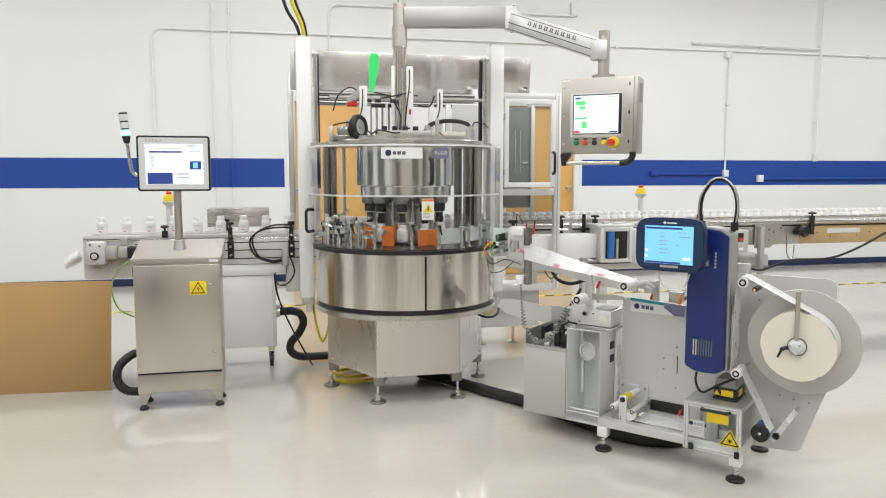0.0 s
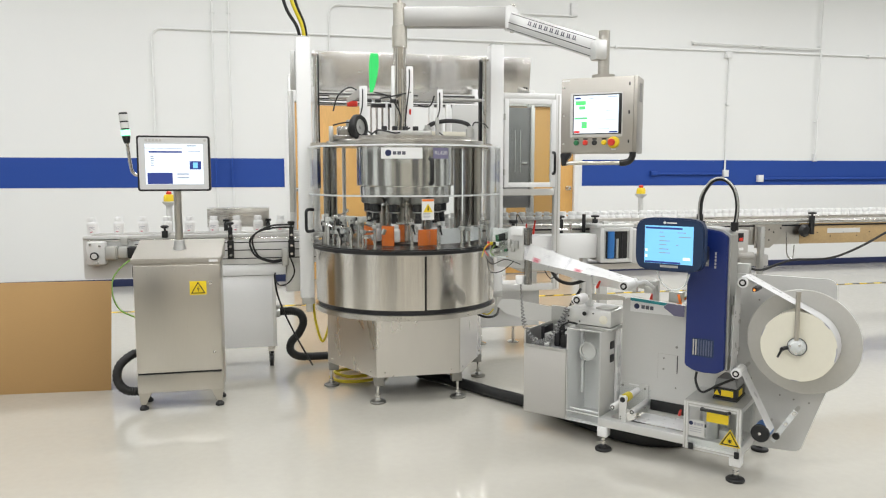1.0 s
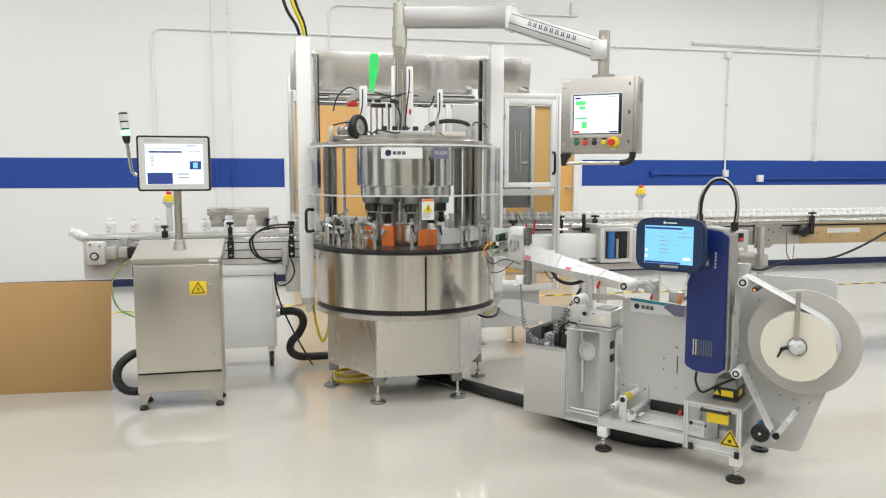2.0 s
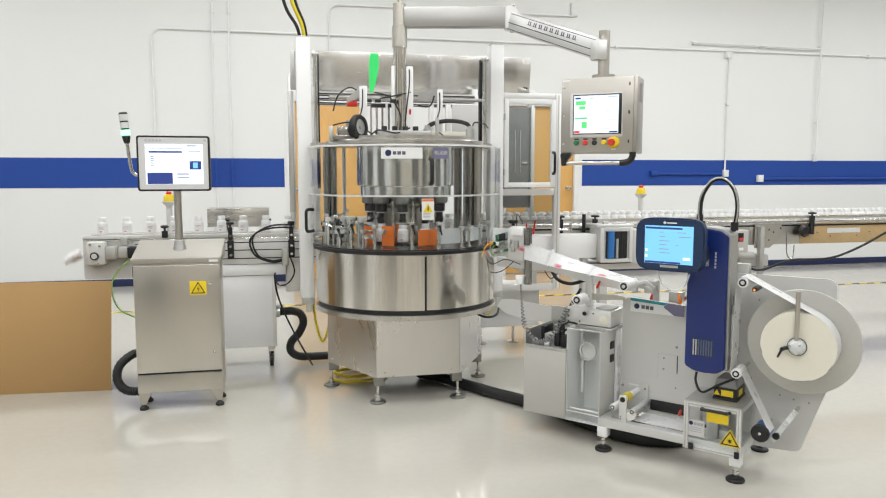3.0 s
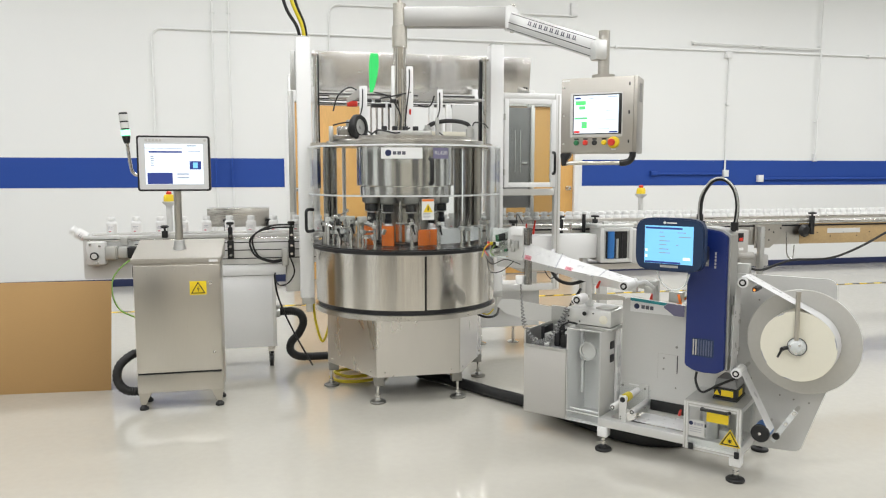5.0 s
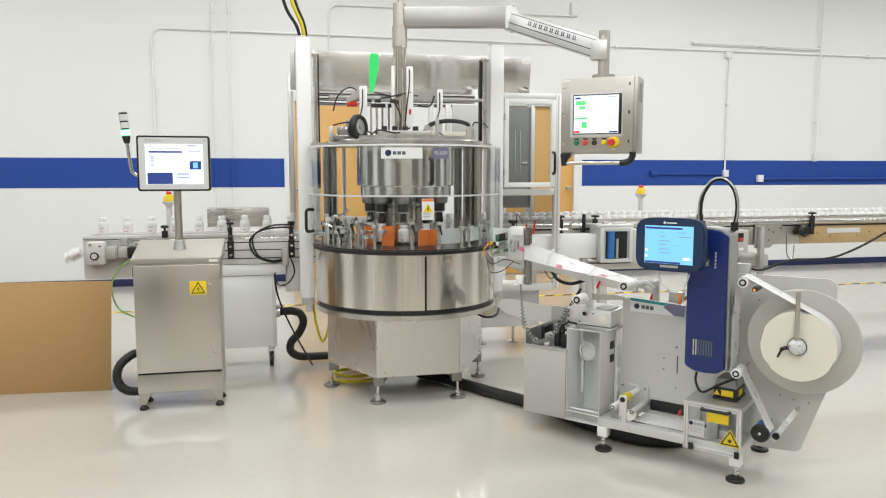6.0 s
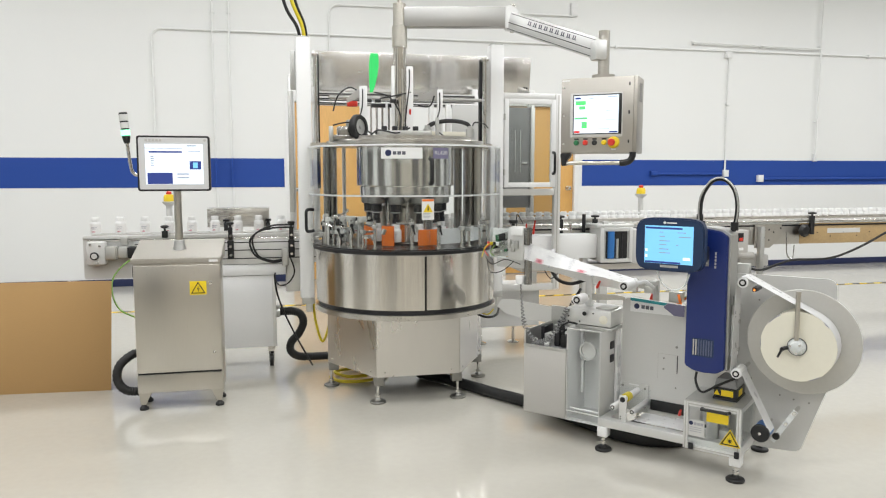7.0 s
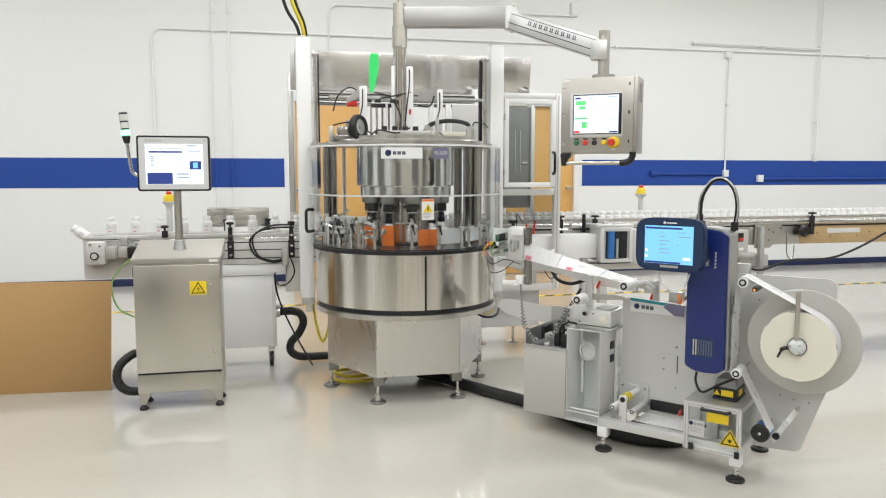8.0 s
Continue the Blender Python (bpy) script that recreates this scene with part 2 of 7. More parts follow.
LEDR = glow("amber_led", (1.0, 0.3, 0.05), 2.0)
LENS = matter("grey_beacon_lens", (0.62, 0.62, 0.60), 0.3)


# ---- hall ----
WALL_B = 4.477
A0, A1, B0 = -8.0, 12.0, -9.0
DOORS = [(-0.60, 0.30), (2.05, 2.97)]


def hall():
    bm = B()
    box(bm, A0 - 0.3, A1 + 0.3, B0 - 0.3, WALL_B + 0.3, -0.2, 0.0)
    solid("floor", bm, FLOOR, LINE, (0, 0, 0), "glossy cream epoxy floor", "floor", kind="structure")
    bm = B()
    box(bm, A0 - 0.3, A1 + 0.3, B0 - 0.3, WALL_B + 0.3, CEILING, CEILING + 0.2)
    solid("ceiling", bm, CEIL, LINE, (0, 0, CEILING), "plain white ceiling", "ceiling", kind="structure")
    bm = B()
    last = A0 - 0.2
    for d0, d1 in DOORS:
        box(bm, last, d0, WALL_B, WALL_B + 0.2, 0, CEILING)
        box(bm, d0, d1, WALL_B, WALL_B + 0.2, 2.13, CEILING)
        last = d1
    box(bm, last, A1 + 0.2, WALL_B, WALL_B + 0.2, 0, CEILING)
    solid("wall_north", bm, WALL, LINE, (0, WALL_B, 0), "white painted wall", "wall", kind="structure")
    for name, x0, x1, y0, y1, mt in (("wall_west", A0 - 0.2, A0, B0, WALL_B, WALL), ("wall_east", A1, A1 + 0.2, B0, WALL_B, WALL), ("wall_south", A0, A1, B0 - 0.2, B0, BACKWALL)):
        bm = B()
        box(bm, x0, x1, y0, y1, 0, CEILING)
        solid(name, bm, mt, LINE, ((x0 + x1) / 2, (y0 + y1) / 2, 0), "plain painted wall", "wall", kind="structure")
    # unseen dark panels, added so the polished steel mirrors dark bands
    for x0, x1, y0, y1 in ((-5.6, -3.4, B0, B0 + 0.12), (1.6, 3.4, B0, B0 + 0.12), (5.2, 7.4, B0, B0 + 0.12), (A0, A0 + 0.12, -5.0, -2.0), (A0, A0 + 0.12, 0.2, 2.6), (A1 - 0.12, A1, -6.0, -2.0), (A1 - 0.12, A1, 0.5, 3.0)):
        bm = B()
        box(bm, x0, x1, y0, y1, 0, 3.4)
        solid("reflected_dark_panel", bm, DARKREFL, LINE, ((x0 + x1) / 2, (y0 + y1) / 2, 0), "dark panel added out of view for the steel to mirror", "wall", kind="structure")
    for x0, x1 in ((A0, -0.68), (3.08, A1)):
        bm = B()
        box(bm, x0, x1, WALL_B - 0.004, WALL_B + 0.01, 1.125, 1.46)
        solid("trim_stripe", bm, STRIPE, LINE, ((x0 + x1) / 2, WALL_B, 1.125), "royal blue band painted along the white wall", "wall stripe", kind="structure")
        bm = B()
        box(bm, x0, x1, WALL_B - 0.012, WALL_B + 0.01, 0.0, 0.085, 0.003)
        solid("baseboard", bm, NAVY, LINE, ((x0 + x1) / 2, WALL_B, 0), "navy vinyl baseboard", "baseboard", kind="structure")
    for i, (d0, d1) in enumerate(DOORS):
        d = thing("door_%d" % (i + 1), LINE, ((d0 + d1) / 2, WALL_B, 0), "closed honey-coloured wooden door in a white frame", "door", kind="structure")
        bm = B()
        box(bm, d0 + 0.004, d1 - 0.004, WALL_B + 0.03, WALL_B + 0.075, 0.01, 2.12, 0.002)
        part("leaf", bm, WOOD, d)
        bm = B()
        for x0, x1, z0, z1 in ((d0 - 0.06, d0 + 0.003, 0, 2.19), (d1 - 0.003, d1 + 0.06, 0, 2.19), (d0 + 0.003, d1 - 0.003, 2.127, 2.19)):
            box(bm, x0, x1, WALL_B - 0.02, WALL_B + 0.06, z0, z1, 0.003)
        part("door_frame", bm, COVER, d)
        bm = B()
        kx = d1 - 0.075 if i else d0 + 0.075
        spin(bm, [(0.032, 0), (0.03, 0.008), (0.012, 0.012), (0.012, 0.035), (0.026, 0.045), (0.03, 0.06), (0.022, 0.075), (0.004, 0.08)], (kx, WALL_B + 0.03, 1.095), (0, -1, 0), 24)
        part("door_knob", bm, CHROME, d, "satin chrome door knob")


def tape(x0, x1, y):
    bm = B()
    box(bm, x0, x1, y, y + 0.055, 0.0005, 0.0025)
    t = solid("floor_tape", bm, YELLOW, LINE, (x0, y, 0), "yellow and black hazard tape on the floor", "floor tape", kind="structure")
    bm = B()
    x = x0 + 0.05
    while x < x1 - 0.15:
        prism(bm, [(x, 0.0026), (x + 0.1, 0.0026), (x + 0.1, 0.0032), (x, 0.0032)], y, y + 0.055)
        x += 0.2
    for v in bm.verts:
        v.co.x += (v.co.y - y) * 0.8
    part("black_stripe", bm, BLACK, t, kind="stuff")


def conduit(pts, label="white-painted steel conduit run along the wall", material=None, r=0.0115, clips=()):
    bm = B()
    tube(bm, pts, r, 10, 0)
    c = solid("conduit", bm, material or WALL, LINE, pts[0], label, "conduit", "conduits on the wall")
    for x, z, along in clips:
        bm = B()
        if along:
            box(bm, x - 0.012, x + 0.012, WALL_B - 0.05, WALL_B + 0.002, z - 0.022, z + 0.022, 0.003)
        else:
            box(bm, x - 0.022, x + 0.022, WALL_B - 0.045, WALL_B + 0.002, z - 0.012, z + 0.012, 0.003)
        part("clip", bm, WALL, c)
    return c


def bend(x0, z0, x1, z1, y, r=0.12):
    """An upright run that turns into a level one."""
    s = 1 if x1 > x0 else -1
    pts = [(x0, y, z0), (x0, y, z1 - r)]
    for k in range(1, 8):
        a = math.pi / 2 * k / 8
        pts.append((x0 + s * r * (1 - math.cos(a)), y, z1 - r + r * math.sin(a)))
    return pts + [(x0 + s * r, y, z1), (x1, y, z1)]


def wall_fittings():
    y = WALL_B - 0.022
    conduit(bend(-2.10, 1.46, 9.0, 2.90, y), clips=((-2.10, 1.7, 0), (-0.5, 2.9, 1), (3.5, 2.9, 1), (7.3, 2.9, 1)))
    conduit(bend(-0.137, 2.2, 2.92, 3.25, y - 0.004), clips=((1.0, 3.25, 1), (-0.137, 2.6, 0)))
    for x, z in ((-1.445, 0.85), (-1.265, 0.085)):
        c = conduit([(x, y - 0.03, z), (x, y - 0.03, CEILING)], clips=((x, 1.9, 0), (x, 3.1, 0)))
        bm = B()
        rod(bm, (x, y - 0.03, 1.125), (x, y - 0.03, 1.46), 0.0155, seg=10)
        part("painted_length", bm, STRIPE, c, "blue-painted length across the stripe")
    conduit([(6.515, y - 0.03, 1.5), (6.515, y - 0.03, CEILING)], clips=((6.515, 3.0, 0), (6.515, 2.0, 0)))
    conduit([(5.13, y, 1.30), (5.13, y, 2.84)], clips=((5.13, 2.2, 0),))
    conduit([(4.55, y - 0.03, 2.99), (6.5, y - 0.03, 2.97)], clips=((4.6, 2.99, 1), (5.6, 2.98, 1)))
    conduit([(4.08, y, 1.278), (5.08, y, 1.278)], "blue-painted conduit over the wall stripe", STRIPE, 0.016)
    conduit([(5.72, y, 1.212), (A1, y, 1.212)], "blue-painted conduit over the wall stripe", STRIPE, 0.018)
    for x, z, w, h in ((5.12, 2.85, 0.045, 0.04), (5.14, 1.285, 0.038, 0.046), (5.673, 1.215, 0.042, 0.048), (6.52, 1.50, 0.025, 0.05), (4.08, 1.285, 0.05, 0.03), (2.92, 3.33, 0.045, 0.08)):
        bm = B()
        box(bm, x - w, x + w, WALL_B - 0.05, WALL_B, z - h, z + h, 0.006)
        j = solid("junction_box", bm, STRIPE if x < 4.2 and z < 2 else COVER, LINE, (x, WALL_B, z), "small square junction box on the wall", "junction box", "junction boxes")
        bm = B()
        box(bm, x - w * 0.8, x + w * 0.8, WALL_B - 0.054, WALL_B - 0.049, z - h * 0.8, z + h * 0.8, 0.002)
        part("cover_plate", bm, COVER if not (x < 4.2 and z < 2) else STRIPE, j)


def luminaire(x, y):
    f = thing("ceiling_luminaire", LINE, (x, y, CEILING - 0.3), "long white strip luminaire hung from the ceiling", "ceiling light", "ceiling lights")
    bm = B()
    box(bm, x - 1.6, x + 1.6, y - 0.16, y + 0.16, CEILING - 0.3, CEILING - 0.22, 0.01)
    part("housing", bm, COVER, f)
    for dx in (-1.2, 1.2):
        bm = B()
        rod(bm, (x + dx, y, CEILING - 0.23), (x + dx, y, CEILING + 0.01), 0.01, seg=8)
        part("hanger", bm, CHROME, f)
    lamp = bpy.data.lights.new("strip_lamp", "AREA")
    lamp.shape, lamp.size, lamp.size_y, lamp.energy, lamp.color = "RECTANGLE", 3.1, 0.28, LAMP_POWER, (0.970, 0.988, 1.0)
    ob = new("strip_lamp", lamp)
    ob.matrix_basis = LINE @ pose(x, y, CEILING - 0.305)


hall()
tape(-7.5, 11.5, 2.78)
wall_fittings()
for yy in (-7.2, -4.2, -1.2, 2.1):
    for xx in (-5.0, -0.6, 3.8, 8.2):
        luminaire(xx, yy)


# ---- small shared pieces ----
def levelling_foot(parent, x, y, z_top, r=0.045, rubber=False):
    bm = B()
    spin(bm, [(r * 0.96, 0), (r, 0.003), (r, 0.009), (r * 0.9, 0.013), (r * 0.45, 0.016), (0.014, 0.026)], (x, y, 0), (0, 0, 1), 24)
    foot = part("foot_pad", bm, RUBBER if rubber else ZINC, parent)
    bm = B()
    rod(bm, (x, y, 0.02), (x, y, z_top), 0.009, seg=12)
    rod(bm, (x, y, 0.034), (x, y, 0.044), 0.016, seg=6)
    part("threaded_rod", bm, CHROME, foot)
    return foot


def knob(parent, x, y, z, axis=(0, 0, 1), r=0.018, name="clamp_knob", material=None):
    bm = B()
    spin(bm, [(r * 0.45, 0), (r * 0.45, r * 0.5), (r, r * 0.6), (r * 1.08, r * 0.9), (r, r * 1.3), (r * 0.3, r * 1.4)], (x, y, z), axis, 16)
    return part(name, bm, material or BLACK, parent)


def bars(parent, rows, y, depth, material, name="text_bar"):
    """Printed lines, as bars: rows of x0, x1, z0, z1 on a face at y."""
    for x0, x1, z0, z1 in rows:
        bm = B()
        box(bm, x0, x1, y - depth, y + 0.0005, z0, z1)
        part(name, bm, material, parent)


def triangle_sign(parent, x, z, y, s, mark=True, square=True):
    """A warning sign: x, z the middle, s half its width."""
    if square:
        bm = B()
        box(bm, x - s, x + s, y - 0.002, y + 0.0005, z - s * 0.85, z + s * 0.85)
        sign = part("warning_sign", bm, YELLOW, parent, "yellow warning sign with a black triangle")
    else:
        bm = B()
        prism(bm, [(x - s, z - s * 0.8), (x + s, z - s * 0.8), (x, z + s * 0.95)], y - 0.002, y + 0.0005)
        sign = part("warning_sign", bm, YELLOW, parent, "yellow triangular warning sign")
    bm = B()
    k = 0.86
    o = [(x - s * k, z - s * 0.68), (x + s * k, z - s * 0.68), (x, z + s * 0.78)]
    c = (x, z - s * 0.2)
    i = [(c[0] + (p - c[0]) * 0.80, c[1] + (q - c[1]) * 0.80) for p, q in o]
    for a in range(3):
        b = (a + 1) % 3
        prism(bm, [o[a], o[b], i[b], i[a]], y - 0.0034, y - 0.0018)
    part("triangle_border", bm, BLACK, sign)
    if mark:
        bm = B()
        prism(bm, [(x + s * 0.08, z + s * 0.25), (x - s * 0.14, z - s * 0.18), (x + s * 0.02, z - s * 0.16), (x - s * 0.02, z - s * 0.55), (x + s * 0.16, z - s * 0.06), (x, z - s * 0.08)], y - 0.0034, y - 0.0018)
    else:
        bm = B()
        rod(bm, (x, y - 0.0018, z - s * 0.25), (x, y - 0.0034, z - s * 0.25), s * 0.14, seg=14)
        for a in range(8):
            rod(bm, (x, y - 0.0026, z - s * 0.25), (x + s * 0.3 * math.cos(a * math.pi / 4), y - 0.0026, z - s * 0.25 + s * 0.3 * math.sin(a * math.pi / 4)), s * 0.022, seg=5)
    part("symbol", bm, BLACK, sign)
    return sign


def frame_rect(bm, x0, x1, z0, z1, y0, y1, w, bev=0.003):
    """Four bars round an upright opening, butted."""
    box(bm, x0, x0 + w, y0, y1, z0, z1, bev)
    box(bm, x1 - w, x1, y0, y1, z0, z1, bev)
    box(bm, x0 + w, x1 - w, y0, y1, z0, z0 + w, bev)
    box(bm, x0 + w, x1 - w, y0, y1, z1 - w, z1, bev)
    return bm


def pane(name, bm, material, parent, label=""):
    p = part(name, bm, material, parent, label)
    p.visible_shadow = False
    return p


def lettering(parent, text, size, place, material, name="lettering"):
    """Raised letters in the built-in font; place sets their middle and turn (letters lie in its x, y)."""
    curve = bpy.data.curves.new(name, "FONT")
    curve.body, curve.size, curve.extrude = text, size, 0.0006
    curve.align_x, curve.align_y = "CENTER", "CENTER"
    curve.resolution_u = 3
    tmp = new(name, curve)
    me = bpy.data.meshes.new_from_object(tmp)
    bpy.data.objects.remove(tmp)
    bpy.data.curves.remove(curve)
    bm = B()
    bm.from_mesh(me)
    bpy.data.meshes.remove(me)
    bmesh.ops.transform(bm, matrix=place, verts=bm.verts[:])
    return part(name, bm, material, parent)


def ngon_round(x0, x1, z0, z1, r, k=6):
    pts = []
    for cx, cz, a in ((x1 - r, z0 + r, -90), (x1 - r, z1 - r, 0), (x0 + r, z1 - r, 90), (x0 + r, z0 + r, 180)):
        for i in range(k + 1):
            t = radians(a + 90 * i / k)
            pts.append((cx + r * math.cos(t), cz + r * math.sin(t)))
    return pts


# ---- rotary labelling machine ----
DRUM_R = 0.545
CAROUSEL_R = 0.22
STATIONS = 10
PLATFORM_Z = 0.893
BELT_Z = 0.906


def at_angle(r, deg, z):
    return (r * math.cos(radians(deg)), r * math.sin(radians(deg)), z)


def rotary_machine():
    m = thing("rotary_labelling_machine", LINE, (0, 0, 0), "round stainless steel rotary labelling machine with clear guards", "labelling machine")
    # six-sided pedestal
    bm = B()
    hexa = [(0.485 * math.cos(radians(a)), 0.485 * math.sin(radians(a))) for a in range(0, 360, 60)]
    for z0, z1, k in ((0.15, 0.50, 0.97),):
        lo = [bm.verts.new((x * k, y * k, z0)) for x, y in hexa]
        hi = [bm.verts.new((x * k, y * k, z1)) for x, y in hexa]
        bm.faces.new(lo)
        bm.faces.new(hi)
        for i in range(6):
            bm.faces.new((lo[i], lo[(i + 1) % 6], hi[(i + 1) % 6], hi[i]))
    bmesh.ops.recalc_face_normals(bm, faces=bm.faces[:])
    ped = part("pedestal", bm, DARK, m)
    for i in range(6):
        a, b = Vector((*hexa[i], 0)), Vector((*hexa[(i + 1) % 6], 0))
        d = (b - a).normalized()
        nrm = Vector((d.y, -d.x, 0))
        bm = B()
        p, q = a + d * 0.004, b - d * 0.004
        vs = [p, q, q - nrm * 0.012, p - nrm * 0.012]
        lo = [bm.verts.new((v.x, v.y, 0.148)) for v in vs]
        hi = [bm.verts.new((v.x, v.y, 0.505)) for v in vs]
        bm.faces.new(lo)
        bm.faces.new(hi)
        for k in range(4):
            bm.faces.new((lo[k], lo[(k + 1) % 4], hi[(k + 1) % 4], hi[k]))
        bmesh.ops.recalc_face_normals(bm, faces=bm.faces[:])
        part("side_panel", bm, PANEL, ped, "smooth stainless side panel")
        bm = B()
        for s in (0.05, 0.435):
            c = a + d * s
            rod(bm, (c.x, c.y, 0.175), (c.x + nrm.x * 0.003, c.y + nrm.y * 0.003, 0.175), 0.005, seg=10)
        part("screw", bm, CHROME, ped)
        c = Vector((*hexa[i], 0)) * 0.93
        bm = B()
        box(bm, c.x - 0.03, c.x + 0.03, c.y - 0.03, c.y + 0.03, 0.10, 0.15, 0.004)
        part("leg_block", bm, ZINC, ped)
        levelling_foot(m, hexa[i][0] * 0.96, hexa[i][1] * 0.96, 0.11, 0.046)
    # drum
    bm = B()
    lathe(bm, [(0.30, 0.488), (0.552, 0.488), (0.552, 0.517), (0.30, 0.517)], seg=120)
    part("bottom_lip", bm, STEELH, m)
    bm = B()
    lathe(bm, [(0.28, 0.515), (0.532, 0.515), (0.532, 0.55), (0.28, 0.55)], seg=96)
    part("shadow_gap_ring", bm, DARK, m)
    for a0, a1 in ((-87.6, 91.0), (91.6, 271.2)):
        bm = B()
        lathe(bm, [(DRUM_R - 0.012, 0.545), (DRUM_R, 0.545), (DRUM_R, 0.842), (DRUM_R - 0.012, 0.842)], a0=a0, a1=a1, seg=100)
        sk = part("drum_door", bm, POLISH, m, "curved polished stainless door of the drum")
        a = a0 + 2.5 if a0 < 0 else a1 - 2.5
        for z in (0.57, 0.81):
            bm = B()
            p = at_angle(DRUM_R - 0.002, a, z)
            rod(bm, p, at_angle(DRUM_R + 0.003, a, z), 0.005, seg=10)
            part("rivet", bm, CHROME, sk)
    bm = B()
    lathe(bm, [(0.50, 0.55), (0.535, 0.55), (0.535, 0.84), (0.50, 0.84)], seg=96)
    part("drum_core", bm, BLACK, m)
    for a in (-85.4, -91.2):
        bm = B()
        lathe(bm, [(DRUM_R, 0.546), (DRUM_R + 0.0025, 0.546), (DRUM_R + 0.0025, 0.841), (DRUM_R, 0.841)], a0=a - 1.6, a1=a + 1.6, seg=4)
        part("edge_strip", bm, POLISH, m, "plain stainless strip beside the seam")
    bm = B()
    lathe(bm, [(0.30, 0.851), (0.556, 0.851), (0.560, 0.854), (0.560, 0.870), (0.556, 0.873), (0.30, 0.873)], seg=120)
    part("table_rim", bm, BLACK, m, "black rim of the round table")
    bm = B()
    lathe(bm, [(0.50, 0.8425), (0.553, 0.8425), (0.553, 0.8505), (0.50, 0.8505)], seg=120)
    part("bright_ring", bm, CHROME, m, "bright metal ring under the rim")
    bm = B()
    lathe(bm, [(0.05, 0.86), (0.548, 0.86), (0.548, 0.879), (0.05, 0.879)], seg=96)
    part("table_plate", bm, TABLE, m)
    # turning carousel with one platform and one head for each station
    car = thing_part("carousel", m)
    bm = B()
    lathe(bm, [(0.10, 0.880), (0.272, 0.880), (0.272, 0.886), (0.10, 0.886)], seg=90)
    part("carousel_plate", bm, TABLE, car)
    bm = B()
    lathe(bm, [(0.08, 1.118), (0.185, 1.118), (0.185, 1.158), (0.08, 1.158)], seg=90)
    part("head_plate", bm, HEADGREY, car)
    for i in range(STATIONS):
        a = i * 360 / STATIONS
        c = at_angle(CAROUSEL_R, a, 0)
        bm = B()
        spin(bm, [(0.038, 0), (0.038, 0.005), (0.034, 0.007)], (c[0], c[1], 0.886), (0, 0, 1), 24)
        part("bottle_platform", bm, RUBBER, car)
        bm = B()
        spin(bm, [(0.036, 0), (0.046, 0.006), (0.048, 0.012), (0.048, 0.046)], (c[0], c[1], 1.113), (0, 0, 1), 28)
        h = part("head_housing", bm, HEADGREY, car, "grey housing of a bottle head")
        bm = B()
        spin(bm, [(0.026, 0), (0.032, 0.003), (0.032, 0.046)], (c[0], c[1], 1.068), (0, 0, 1), 24)
        part("piston", bm, BLACK, h, "black rubber gaiter")
        bm = B()
        spin(bm, [(0.030, 0), (0.034, 0.001), (0.034, 0.004), (0.030, 0.005)], (c[0], c[1], 1.063), (0, 0, 1), 24)
        part("bright_ring", bm, ALU, h)
        bm = B()
        spin(bm, [(0.021, 0), (0.022, 0.002), (0.022, 0.026), (0.018, 0.03), (0.018, 0.06)], (c[0], c[1], PLATFORM_Z + 0.1075), (0, 0, 1), 20)
        part("centring_cup", bm, DARK, h, "dark bottle-centring cup")
        q = at_angle(CAROUSEL_R, a + 18, 0)
        bm = B()
        rod(bm, (q[0] * 0.86, q[1] * 0.86, 0.886), (q[0] * 0.86, q[1] * 0.86, 1.13), 0.010, seg=14)
        rod(bm, (q[0] * 0.86, q[1] * 0.86, 1.02), (q[0] * 0.86, q[1] * 0.86, 1.05), 0.016, seg=14)
        part("guide_column", bm, CHROME, car, "bright steel guide column")
    # fixed upper housing
    bm = B()
    lathe(bm, [(0.02, 0.888), (0.150, 0.888), (0.150, 1.09), (0.135, 1.10), (0.135, 1.117), (0.02, 1.117)], seg=72)
    part("central_column", bm, STEEL, m, "stainless central column")
    bm = B()
    lathe(bm, [(0.06, 1.160), (0.272, 1.160), (0.276, 1.164), (0.276, 1.215), (0.294, 1.222), (0.294, 1.455), (0.06, 1.455)], seg=96)
    part("upper_drum", bm, UPPER, m, "polished stainless upper drum")
    bm = B()
    lathe(bm, [(0.05, 1.455), (0.47, 1.455), (0.474, 1.46), (0.474, 1.478), (0.47, 1.482), (0.05, 1.482)], seg=96)
    lathe(bm, [(0.476, 1.457), (0.566, 1.457), (0.566, 1.476), (0.476, 1.476)], a0=5, a1=175, seg=48)
    lathe(bm, [(0.05, 1.483), (0.40, 1.483), (0.40, 1.506), (0.05, 1.506)], seg=96)
    part("top_plate", bm, STEELH, m)
    for a, r, mt in ((142.8, 0.034, COLUMN), (150, 0.02, COLUMN), (129.3, 0.012, ALU), (27, 0.046, COLUMN), (39, 0.028, COLUMN), (18, 0.024, STEEL), (78, 0.03, STEEL), (102, 0.03, STEEL)):
        bm = B()
        p = at_angle(0.53, a, 0.88)
        rod(bm, p, (p[0], p[1], 1.456), r, seg=24)
        rod(bm, p, (p[0], p[1], 0.91), r + 0.010, seg=24)
        part("column", bm, mt, m)
    # orange pads and white guides round the stations
    for a0, a1, r, z0, z1 in ((-153.6, -138.0, 0.295, 0.879, 0.988), (-126.1, -112.4, 0.295, 0.879, 0.992), (-85.8, -63.2, 0.295, 0.879, 0.970), (-121, -101.7, 0.149, 0.8885, 0.991)):
        bm = B()
        lathe(bm, [(r, z0), (r + 0.014, z0), (r + 0.014, z1), (r, z1)], a0=a0, a1=a1, seg=10)
        part("wipe_down_pad", bm, ORANGE, m, "orange foam wipe-down pad")
